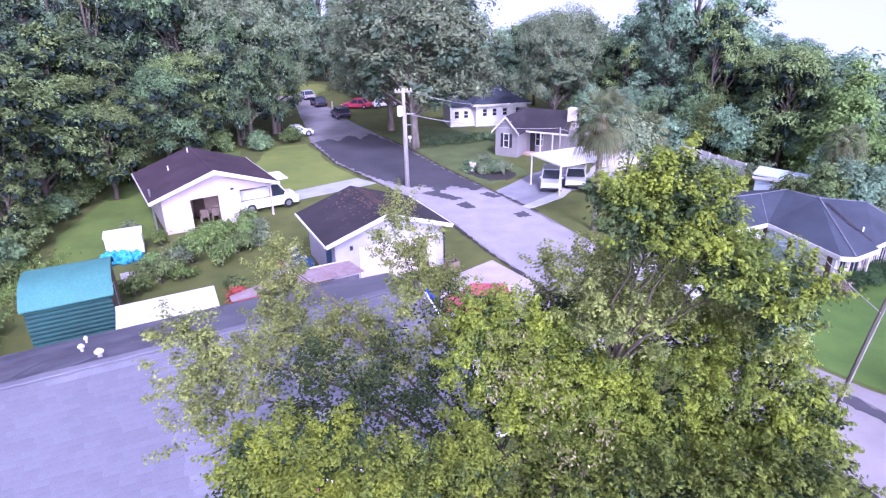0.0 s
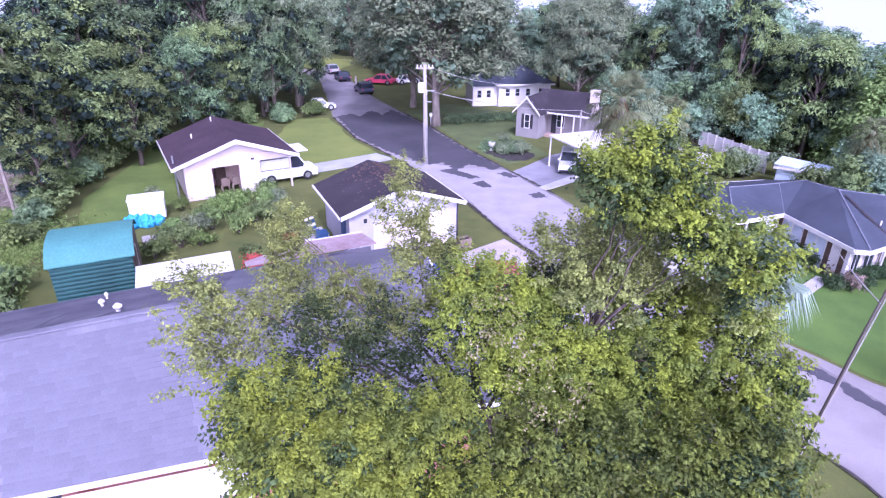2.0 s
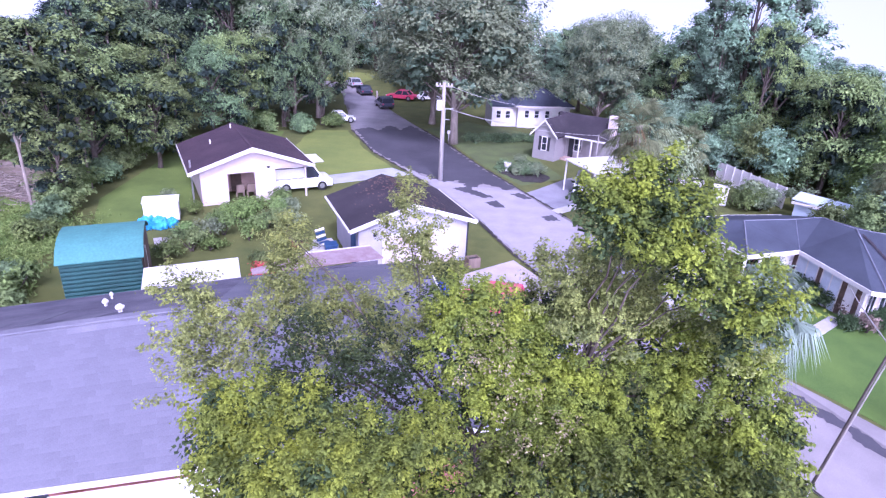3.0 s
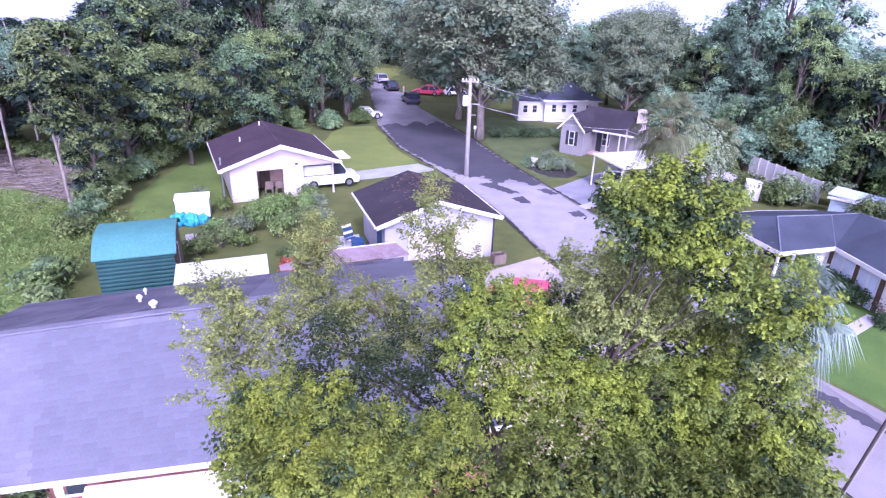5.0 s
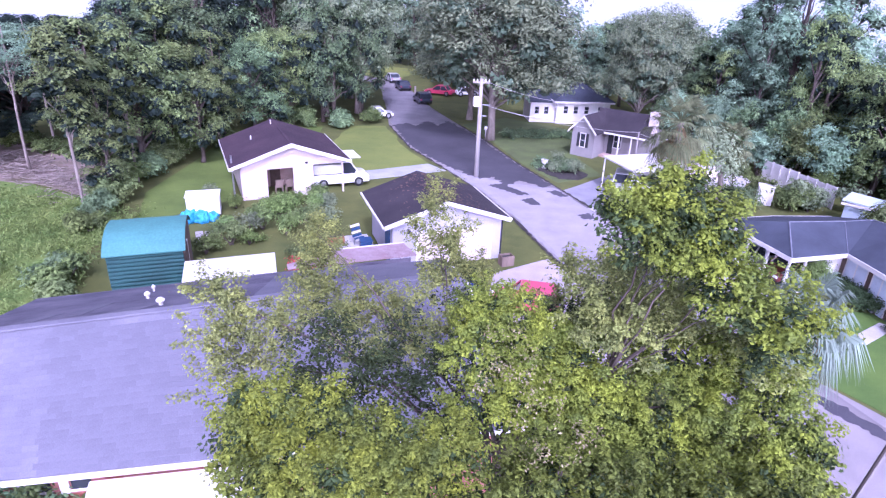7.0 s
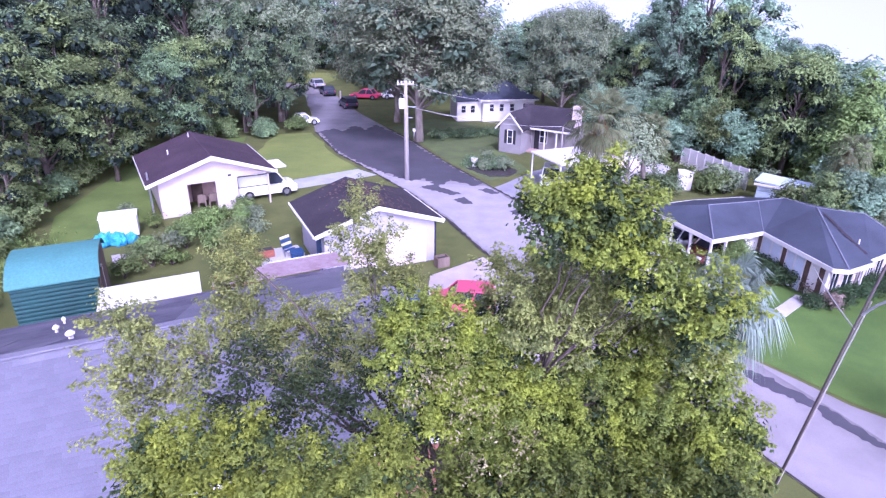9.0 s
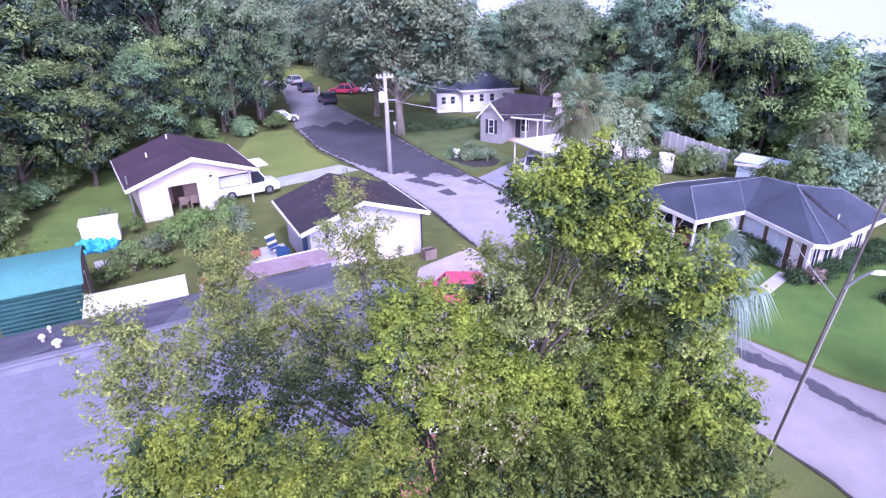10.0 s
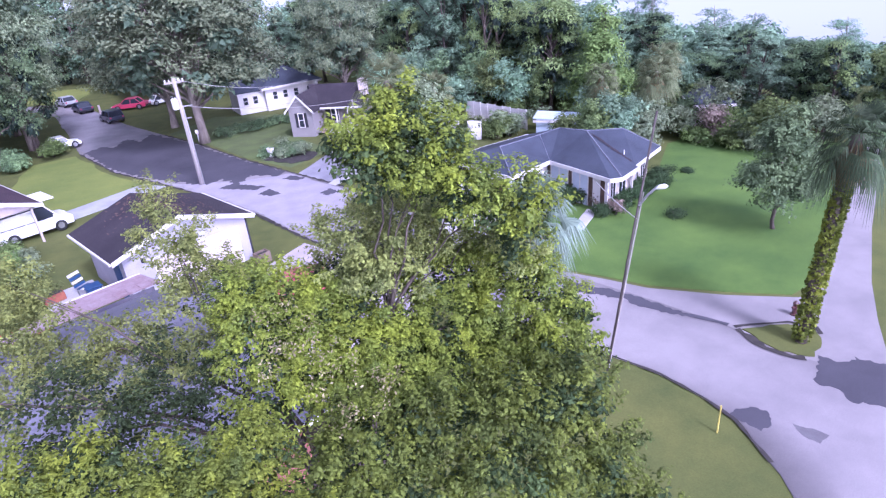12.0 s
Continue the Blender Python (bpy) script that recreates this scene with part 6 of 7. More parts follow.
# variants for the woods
def broad(seed, label, leaf, h, r, bark=BARK, low=0.2, count=50, size=0.28, core=LEAF_PINE_SHADE, lobe=(0.2, 0.38), n=25):
    rg = np.random.default_rng(seed)
    lobes = [(0, 0, h * 0.82, r * 0.46, 1)]
    for k in range(n):
        a, d = 2 * math.pi * k * 2 / n + rg.normal() * 0.3, r * rg.uniform(0.4, 0.75)
        lobes.append((d * math.cos(a), d * math.sin(a), h * (rg.uniform(0.56, 0.84) if k < n * 0.55 else rg.uniform(low, 0.58)), r * rg.uniform(*lobe), rg.uniform(0.7, 1.1)))
    return tree("broadleaf_tree", label, seed, lobes, h * 0.8, 0.022 * h, leaf, size, 5.0, 0.40, count, bark, 0.5, 0.7, core=core, folded=False)
def tall(seed, label, leaf, h, r, bark=BARK, low=0.35, count=50, size=0.27, core=LEAF_PINE_SHADE):
    rg = np.random.default_rng(seed)
    lobes = []
    for k in range(26):
        z = low + (1 - low) * k / 25
        rr = r * (0.55 + 0.45 * math.sin(math.pi * min(1, (1.05 - z) / (1.05 - low)) ** 0.8)) * rg.uniform(0.6, 1.0)
        a = rg.uniform(0, 2 * math.pi)
        d = rr * rg.uniform(0.45, 0.85) * (1 - 0.6 * (z > 0.9))
        lobes.append((d * math.cos(a), d * math.sin(a), h * z, max(0.5, rr * rg.uniform(0.3, 0.46)), rg.uniform(0.8, 1.2)))
    return tree("tall_tree", label, seed, lobes, h, (0.016 if low < 0.3 else 0.009) * h, leaf, size, 5.5, 0.36, count, bark, 0.45, 0.7, core=core, folded=False)
def bare(seed, label, leaf, h, r):
    """A pine-like tree with a long bare stem and a thin high crown."""
    rg = np.random.default_rng(seed)
    lobes = [(rg.normal() * r * 0.35, rg.normal() * r * 0.35, h * rg.uniform(0.68, 1.0), r * rg.uniform(0.3, 0.5), rg.uniform(0.4, 0.8)) for k in range(9)]
    return tree("pine_tree", label, seed, lobes, h, 0.0065 * h, leaf, 0.2, 9, 0.3, 45, BARK_PALE, 0.4)

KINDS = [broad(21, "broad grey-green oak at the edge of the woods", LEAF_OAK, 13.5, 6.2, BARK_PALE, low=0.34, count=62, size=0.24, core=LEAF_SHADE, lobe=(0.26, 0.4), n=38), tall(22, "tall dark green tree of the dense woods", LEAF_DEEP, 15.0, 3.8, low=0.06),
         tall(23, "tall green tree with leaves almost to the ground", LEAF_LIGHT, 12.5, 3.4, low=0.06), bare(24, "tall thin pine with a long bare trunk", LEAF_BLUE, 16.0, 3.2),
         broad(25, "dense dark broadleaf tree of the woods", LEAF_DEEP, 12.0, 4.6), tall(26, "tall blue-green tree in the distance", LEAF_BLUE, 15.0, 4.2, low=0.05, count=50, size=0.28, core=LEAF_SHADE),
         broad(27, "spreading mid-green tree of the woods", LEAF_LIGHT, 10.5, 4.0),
         tall(28, "dark pine of the deep woods", LEAF_PINE_SHADE, 15.5, 3.6, low=0.1, count=36, size=0.33), tall(29, "slender tree with a pale trunk and open crown", LEAF_LIGHT, 13.0, 2.3, BARK_PALE, low=0.52)]
def crown_top(t):
    me = [c for c in t.children if c.name.startswith("crown")][0].data
    co = np.empty(len(me.vertices) * 3)
    me.vertices.foreach_get("co", co)
    return np.percentile(co[2::3], 99.5)
TOPS = [crown_top(t) for t in KINDS]
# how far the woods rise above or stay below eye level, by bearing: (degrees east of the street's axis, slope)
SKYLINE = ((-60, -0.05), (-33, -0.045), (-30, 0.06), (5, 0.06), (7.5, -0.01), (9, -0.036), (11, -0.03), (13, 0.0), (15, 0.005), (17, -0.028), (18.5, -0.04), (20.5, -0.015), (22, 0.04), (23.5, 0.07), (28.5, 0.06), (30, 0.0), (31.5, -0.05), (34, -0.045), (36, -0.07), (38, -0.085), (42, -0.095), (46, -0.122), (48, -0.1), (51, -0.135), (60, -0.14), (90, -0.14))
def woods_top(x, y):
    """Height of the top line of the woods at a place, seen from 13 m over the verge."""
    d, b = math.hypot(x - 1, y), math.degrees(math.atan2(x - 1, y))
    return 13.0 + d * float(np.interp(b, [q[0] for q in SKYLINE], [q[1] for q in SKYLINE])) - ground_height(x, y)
USED = set()
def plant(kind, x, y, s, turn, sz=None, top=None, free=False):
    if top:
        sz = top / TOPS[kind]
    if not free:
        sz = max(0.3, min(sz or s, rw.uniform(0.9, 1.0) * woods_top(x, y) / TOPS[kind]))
    m = Matrix.LocRotScale((x, y, ground_height(x, y)), Euler((0, 0, turn)), (s, s, sz or s))
    if kind not in USED:
        USED.add(kind)
        KINDS[kind].matrix_basis = m
        return KINDS[kind]
    o = KINDS[kind].copy()
    scene.collection.objects.link(o)
    for ch in KINDS[kind].children:
        c = ch.copy()
        scene.collection.objects.link(c)
        c.parent = o
    o.matrix_basis = m
    o["group"] = "woods trees"
    return o

rw = np.random.default_rng(77)
# the oak in the middle distance over the street
plant(0, 1.5, 56.96, 1.26, 0.4, 1.20)
plant(0, -0.90, 66.30, 1.04, 2.1, 1.04)
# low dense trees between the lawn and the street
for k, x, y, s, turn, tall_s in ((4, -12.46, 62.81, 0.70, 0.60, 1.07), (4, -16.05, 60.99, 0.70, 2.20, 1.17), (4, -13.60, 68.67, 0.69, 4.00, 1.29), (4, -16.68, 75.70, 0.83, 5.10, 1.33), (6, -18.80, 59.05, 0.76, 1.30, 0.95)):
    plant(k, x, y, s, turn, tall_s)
# left woods, front row along the lawn
WEST_WOODS_A = ((6, -21.03, 43.68, 0.68), (2, -21.22, 47.79, 0.68), (4, -20.11, 52.60, 0.67), (8, -22.86, 31.81, 0.80), (8, -23.13, 38.02, 0.79), (8, -25.30, 46.78, 0.93), (2, -22.22, 33.84, 0.59), (3, -31.63, 38.79, 0.95), (3, -28.13, 41.00, 0.89), (2, -24.18, 36.51, 0.84), (6, -23.68, 40.20, 0.84), (1, -25.64, 43.12, 0.84), (6, -24.32, 45.78, 0.88), (1, -27.16, 49.22, 0.93), (4, -25.29, 52.67, 0.92), (2, -26.36, 56.80, 0.87), (6, -20.40, 57.04, 0.72), (4, -20.78, 61.44, 1.00), (0, -16.57, 63.96, 0.94))
WEST_WOODS_B = ((4, -14.72, 60.16, 0.75), (0, -13.64, 66.58, 0.88), (4, -17.68, 70.01, 0.98), (1, -21.62, 66.28, 0.94), (0, -16.58, 76.09, 0.92), (4, -19.26, 82.59, 0.91), (2, -18.49, 55.52, 0.57))
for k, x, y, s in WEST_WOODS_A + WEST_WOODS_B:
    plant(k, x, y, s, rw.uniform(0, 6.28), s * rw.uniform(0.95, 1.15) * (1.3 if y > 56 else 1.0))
for i in range(52):
    x, y = rw.uniform(-62, -28), rw.uniform(40, 100)
    if x + 0.55 * (y - 40) > -27 and y < 62:
        continue
    s = rw.uniform(0.85, 1.25)
    k, turn, tall_s = int(rw.choice([7, 3, 7, 7, 7, 1])), rw.uniform(0, 6.28), s * rw.uniform(1.0, 1.2)
    if x > -1.12 * y:
        plant(k, x, y, s, turn, tall_s)
for i in range(8):
    s = rw.uniform(0.9, 1.2)
    x = rw.uniform(-54, -36)
    plant(int(rw.choice([7, 7, 4])), x, rw.uniform(0.85, 1.1) * -x, s, rw.uniform(0, 6.28))
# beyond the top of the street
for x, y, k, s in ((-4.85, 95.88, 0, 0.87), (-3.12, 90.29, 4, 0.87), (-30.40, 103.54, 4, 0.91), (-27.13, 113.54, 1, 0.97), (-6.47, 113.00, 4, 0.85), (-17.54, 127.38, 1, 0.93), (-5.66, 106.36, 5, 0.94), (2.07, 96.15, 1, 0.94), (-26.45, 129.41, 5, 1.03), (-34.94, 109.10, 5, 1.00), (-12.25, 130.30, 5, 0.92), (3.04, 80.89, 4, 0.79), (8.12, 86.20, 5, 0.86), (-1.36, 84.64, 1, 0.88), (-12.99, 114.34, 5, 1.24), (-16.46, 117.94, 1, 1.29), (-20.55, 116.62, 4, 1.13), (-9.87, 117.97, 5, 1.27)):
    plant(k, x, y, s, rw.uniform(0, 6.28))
# middle and right woods: place, kind, width, height
EAST_WOODS_A = ((13.30, 79.36, 5, 0.81, 9.05), (18.23, 80.13, 4, 0.76, 11.32), (23.29, 74.88, 5, 0.72, 12.82), (19.46, 67.76, 0, 0.73, 12.23), (16.28, 61.85, 0, 0.70, 12.00), (22.89, 64.22, 4, 0.73, 11.43), (27.59, 68.25, 5, 0.85, 17.5), (25.56, 59.21, 5, 0.95, 18.5), (30.61, 55.50, 5, 0.9, 16.0), (29.13, 52.48, 2, 0.82, 11.43), (32.52, 49.75, 5, 0.86, 10.45), (31.47, 46.63, 6, 0.82, 9.31), (34.45, 43.97, 5, 0.87, 9.12), (31.81, 54.19, 6, 0.86, 8.92), (35.89, 47.06, 5, 0.82, 8.18), (37.84, 40.55, 1, 0.74, 7.75), (40.04, 43.61, 5, 0.77, 7.67), (38.82, 36.61, 4, 0.65, 4.72), (42.65, 38.94, 5, 0.73, 5.69))
EAST_WOODS_B = ((36.33, 53.33, 5, 0.85, 8.85), (42.03, 49.72, 5, 0.76, 7.05), (33.58, 59.85, 5, 0.80, 11.59), (39.97, 57.59, 5, 0.75, 9.46), (45.30, 32.52, 1, 0.66, 5.04), (43.07, 30.09, 4, 0.57, 5.63), (48.19, 35.69, 5, 0.65, 3.67), (48.34, 27.40, 5, 0.62, 5.32), (44.54, 24.09, 1, 0.58, 6.03), (51.44, 22.27, 5, 0.62, 5.15), (53.89, 28.94, 5, 0.65, 4.28), (50.19, 43.42, 5, 0.72, 5.45), (56.05, 36.96, 5, 0.68, 3.42), (9.73, 90.40, 5, 0.85, 10.05), (17.99, 87.55, 1, 0.84, 11.59), (26.11, 83.32, 5, 0.79, 13.29), (34.30, 74.78, 5, 0.74, 14.40), (42.44, 66.30, 5, 0.74, 9.50), (50.66, 55.10, 5, 0.70, 5.84))
EAST_WOODS_C = ((57.79, 46.20, 5, 0.67, 4.30), (60.53, 27.13, 5, 0.65, 3.82), (26.76, 50.30, 2, 0.65, 12.49), (29.94, 44.32, 6, 0.70, 9.47), (27.38, 55.05, 5, 1.0, 18.0), (24.51, 54.55, 5, 0.70, 11.33), (22.30, 57.99, 2, 0.61, 9.14), (39.59, 33.06, 1, 0.53, 6.40), (41.23, 27.59, 4, 0.49, 6.03), (41.22, 23.28, 6, 0.45, 6.08), (38.87, 25.50, 2, 0.45, 6.36), (43.73, 19.77, 6, 0.45, 6.27), (47.27, 22.34, 4, 0.54, 5.56), (38.63, 30.62, 5, 0.49, 7.49))
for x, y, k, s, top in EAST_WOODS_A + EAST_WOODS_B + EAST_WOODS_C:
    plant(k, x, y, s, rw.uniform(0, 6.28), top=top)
# tall thin pines standing above the right skyline
for x, y, s, top in ((43.8, 48.0, 0.55, 10.2), (44.3, 50.8, 0.5, 8.4), (43.4, 40.0, 0.6, 7.4), (50.0, 41.7, 0.55, 6.8), (49.5, 32.3, 0.6, 6.2)):
    plant(3, x, y, s, rw.uniform(0, 6.28), top=top, free=True)
# the dense mass of woods behind the single trees
def far_woods(seed, leaf, side, label):
    rg = np.random.default_rng(seed)
    lobes = []
    for i in range(520):
        a = radians(rg.uniform(-52, 62))
        r = rg.uniform(100, 135) if abs(math.degrees(a) + 8) < 14 else rg.uniform(72, 125)
        if math.degrees(a) > 18:
            r = rg.uniform(84, 118) if math.degrees(a) < 31 else rg.uniform(66, 105)
        x, y = r * math.sin(a), r * math.cos(a)
        if (x < -14) != side:
            continue
        if -26 < x < -6 and y < 150 or (x > 0 and x < 24 and y < 96):
            continue
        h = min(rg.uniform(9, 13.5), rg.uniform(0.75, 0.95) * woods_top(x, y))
        for k in range(4):
            lobes.append((x + rg.normal() * 1.5, y + rg.normal() * 1.5, ground_height(x, y) + h * (0.1 + 0.24 * k), min(0.22 * h, 2.3 - 0.25 * k), 1))
    pts = lobe_points(rg, lobes, 3.0, 0.5, 16, 0.6, -0.4)
    tagged(link("far_woods", leaves("far_woods", pts, 0.6, 0.42, rg, 0.3, False), leaf), label, "woods", kind="stuff")
far_woods(31, LEAF_BLUE, False, "dense blue-green woods closing the view")
far_woods(32, LEAF_PINE_SHADE, True, "dark pine woods behind the meadow")
# young tree on the lawn
tree("lawn_tree", "small dense young tree standing on the bright lawn", 41, [(0, 0, 3.9, 1.2, 1), (0.9, 0.2, 3.0, 1.05, 1), (-0.95, 0.1, 2.8, 1.05, 1), (0.1, 0.9, 2.4, 0.95, 1), (0.1, -0.8, 2.5, 0.95, 1), (0.8, -0.4, 1.9, 0.8, 0.9), (-0.7, -0.5, 1.8, 0.8, 0.9), (-0.3, 0.1, 4.9, 0.8, 1), (0.4, 0, 5.5, 0.5, 0.9)], 4.9, 0.09, LEAF_DEEP, 0.15, 75, 0.22, 24, m=pose(25.0, 17.7, 0))
tree("conical_tree", "bright green conical young tree before the woods", 42, [(0.35 * math.sin(k * 2.4), 0.35 * math.cos(k * 2.4), 1.5 + k * 0.98, 2.7 - k * 0.3, 1.1) for k in range(8)], 8.6, 0.14, LEAF_FRESH, 0.26, 40, 0.28, 14, m=pose(32.19, 40.38, 0))


def shrub(x, y, r, h, seed, leaf=LEAF_SHRUB, label="leafy green shrub", name="shrub", group="", leaf_len=0.16, dens=1.0, count=12):
    rg = np.random.default_rng(seed)
    lobes = [(rg.normal() * r * 0.35, rg.normal() * r * 0.35, h * rg.uniform(0.3, 0.66), r * rg.uniform(0.45, 0.65), 1) for k in range(6)]
    t = thing(name, label, "shrub", pose(x, y, 0, 0, 0, rg.uniform(0, 360)), group)
    bm = bmesh.new()
    for k in range(5):
        e = lobes[k]
        tube(bm, [(rg.normal() * 0.06, rg.normal() * 0.06, -0.05), (e[0] * 0.5, e[1] * 0.5, e[2] * 0.5), e[:3]], [0.035, 0.025, 0.01], 5)
    part("stem", bm, BARK, t)
    pts = lobe_points(rg, lobes, 60 * dens, 0.14, count, 0.35, -0.9)
    pts[:, 2] = np.maximum(pts[:, 2] * h / max(0.1, pts[:, 2].max()), 0.04)
    link("foliage", leaves("foliage", pts, leaf_len, leaf_len * 0.6, rg, 0.4), leaf, t)
    return t


rs = np.random.default_rng(9)
for i, (x, y, r, h) in enumerate(((-13.25, 27.48, 0.9, 1.3), (-12.26, 28.36, 1.0, 1.5), (-11.28, 29.24, 1.1, 1.7), (-12.64, 29.97, 1.0, 1.6), (-10.30, 30.48, 1.1, 1.7), (-11.56, 31.30, 1.0, 1.5), (-9.31, 31.91, 1.1, 1.8), (-10.67, 32.73, 1.1, 1.8), (-8.31, 33.51, 1.0, 1.6), (-9.48, 34.31, 1.2, 1.9), (-13.00, 32.88, 1.0, 1.4), (-12.02, 33.92, 1.0, 1.5), (-10.74, 35.49, 1.1, 1.7), (-8.68, 35.91, 1.0, 1.5), (-13.60, 31.30, 0.7, 1.0), (-9.74, 37.35, 1.0, 1.4), (-8.36, 28.14, 0.7, 1.0), (-14.55, 34.09, 0.8, 1.1), (-16.70, 36.09, 0.7, 1.3))):
    k = rs.uniform(0.62, 1.0)
    shrub(x + rs.normal() * 0.25, y + rs.normal() * 0.25, r * k, h * rs.uniform(0.55, 1.0), 100 + i, (LEAF_SHRUB, LEAF_LIGHT, LEAF_WEED, LEAF_OAK, LEAF_FRESH)[i % 5], "overgrown green shrub of the back garden", "garden_shrub", "garden shrubs")
for i, (x, y, r, h) in enumerate(((-7.50, 24.92, 0.5, 0.8), (-6.71, 25.54, 0.5, 0.9), (-7.79, 26.05, 0.45, 0.7))):
    shrub(x, y, r, h, 140 + i, FLOWER, "red flowering shrub behind the patio", "flowering_shrub", "red shrubs")
# round bushes at the ranch house
for i, (x, y, r, h) in enumerate(((19.0, 27.5, 0.62, 1.15), (19.15, 26.8, 0.7, 1.2), (19.4, 26.1, 0.7, 1.15), (19.7, 25.5, 0.6, 1.05), (19.7, 23.5, 0.55, 0.8), (20.8, 23.8, 0.65, 1.0), (21.7, 24.1, 0.7, 1.15), (22.6, 24.5, 0.7, 1.1), (23.5, 24.9, 0.7, 1.1), (24.7, 25.3, 0.75, 1.1), (25.8, 25.9, 0.7, 1.0), (22.4, 21.3, 0.4, 0.6), (27.75, 26.0, 0.3, 0.35))):
    shrub(x, y, r, h, 160 + i, LEAF_DARK, "clipped dark green bush beside the ranch house", "bush", "foundation bushes", 0.1, 2.6, 22)
shrub(17.4, 27.6, 0.85, 2.0, 178, LEAF_FRESH, "round bright green bush at the carport corner", "round_bush", "", 0.1, 2.6, 22)
shrub(20.3, 24.6, 0.6, 1.2, 180, FLOWER_PALE, "dusty reddish shrub at the front corner", "flowering_shrub")
shrub(20.2, 23.2, 0.5, 1.0, 181, FLOWER_PALE, "low reddish shrub beside the front window", "flowering_shrub")
# flower bed on the lawn
for i in range(14):
    shrub(rs.uniform(5.8, 8.9), rs.uniform(45.3, 49.2), rs.uniform(0.5, 0.8), rs.uniform(0.6, 1.2), 200 + i, LEAF_DEEP if i % 2 else LEAF_OAK, "dark shrub in the mulched bed", "bed_shrub", "bed shrubs")
# hedge across the lawn of the grey house
for i in range(9):
    shrub(3.4 + i * 0.75, 58.2 + i * 0.2, 0.8, 0.9, 220 + i, LEAF_DEEP, "low dark hedge bush", "hedge_bush", "hedge")
# weeds and tall grass over the meadow, twigs of the cleared brush
def weeds():
    rg = np.random.default_rng(15)
    c = np.stack([rg.uniform(-34, -16.5, 900), rg.uniform(15, 34, 900)], 1)
    c = c[(c[:, 1] < 33 - 0.1 * (c[:, 0] + 20)) & (c[:, 0] < -15.4 - 0.2 * (c[:, 1] - 15))]
    h = np.array([0.25 + 0.5 * max(0, noise.noise(Vector((x * 0.4, y * 0.4, 3)))) for x, y in c])
    pts = np.repeat(np.column_stack([c, h]), 26, 0) + rg.normal(size=(len(c) * 26, 3)) * [0.35, 0.35, 0.14]
    pts[:, 2] = np.abs(pts[:, 2]) + 0.03
    tagged(link("weeds", leaves("weeds", pts, 0.24, 0.07, rg, 0.1), LEAF_WEED), "tall yellow-green weeds over the rough meadow", "weeds", kind="stuff")
    bm = bmesh.new()
    for k in range(420):
        t = rg.uniform()
        x, y = -24.5 - 11 * t + rg.normal() * 0.9, 34.8 + 6.5 * t + rg.normal() * 1.0
        a, l, z = rg.uniform(0, 6.28), rg.uniform(0.5, 1.8), abs(rg.normal()) * 0.25
        tube(bm, [(x, y, z), (x + l * math.cos(a), y + l * math.sin(a), z + rg.normal() * 0.15)], [0.035, 0.012], 4)
    tagged(part("cut_brush", bm, BARK_PALE), "heaps of pale cut branches in the clearing", "brush pile", kind="stuff")
weeds()
# undergrowth along the woods and round the shed
for i, (x, y, r, h) in enumerate(((-16.79, 20.61, 1.0, 1.5), (-17.57, 22.18, 1.0, 1.6), (-18.76, 23.77, 1.0, 1.2), (-15.80, 19.21, 0.9, 1.4), (-20.69, 29.02, 1.2, 1.6), (-21.87, 30.99, 1.3, 1.8), (-22.22, 33.46, 1.4, 2.0), (-22.77, 36.31, 1.4, 2.0), (-22.89, 39.30, 1.4, 2.0), (-23.19, 42.66, 1.5, 2.2), (-23.48, 46.17, 1.5, 2.2), (-23.96, 50.02, 1.5, 2.2), (-24.64, 54.04, 1.6, 2.2), (-34.03, 43.94, 1.3, 1.3), (-30.49, 44.17, 1.3, 1.6), (-26.87, 42.58, 1.3, 1.6), (-37.67, 45.61, 1.4, 1.6), (-13.98, 58.70, 1.6, 2.0), (-17.06, 58.69, 1.7, 2.3), (-11.24, 62.00, 1.4, 1.8), (-19.59, 58.27, 1.6, 2.2))):
    shrub(x, y, r, h, 300 + i, (LEAF_LIGHT, LEAF_SHRUB, LEAF_DEEP)[i % 3], "wild undergrowth bush along the woods", "undergrowth_bush", "undergrowth", 0.22)
for i, (x, y, r, h) in enumerate(((17.32, 40.31, 1.2, 1.8), (19.00, 39.84, 1.2, 2.0), (22.61, 40.42, 1.3, 1.9), (23.78, 41.01, 1.2, 1.7), (26.04, 43.82, 1.2, 2.2), (29.10, 39.10, 1.3, 1.8), (30.55, 40.16, 1.4, 2.0), (33.55, 33.10, 1.4, 1.8), (34.91, 30.66, 1.5, 2.2), (37.12, 29.74, 1.4, 2.0), (32.75, 30.04, 1.2, 1.4), (14.05, 40.72, 1.0, 1.2), (-10.35, 9.0, 0.7, 2.5), (-9.7, 9.2, 0.75, 2.6), (-9.10, 9.45, 0.7, 2.55), (-8.6, 9.7, 0.5, 2.1))):
    shrub(x, y, r, h, 340 + i, (LEAF_SHRUB, LEAF_DEEP)[i % 2], "leafy bush among the houses", "bush", "bushes")
# thick undergrowth below the middle woods
ru = np.random.default_rng(61)
for i in range(26):
    t = i / 25
    x, y = 17.8 + 19.5 * t + ru.normal() * 0.8, 56.0 - 19.5 * t + ru.normal() * 1.0
    shrub(x, y, ru.uniform(1.4, 2.1), ru.uniform(3.4, 6.2), 500 + i, (LEAF_BLUE, LEAF_DEEP, LEAF_LIGHT, LEAF_BLUE)[i % 4], "tall undergrowth at the foot of the woods", "undergrowth_bush", "woods undergrowth", 0.19, 0.9)
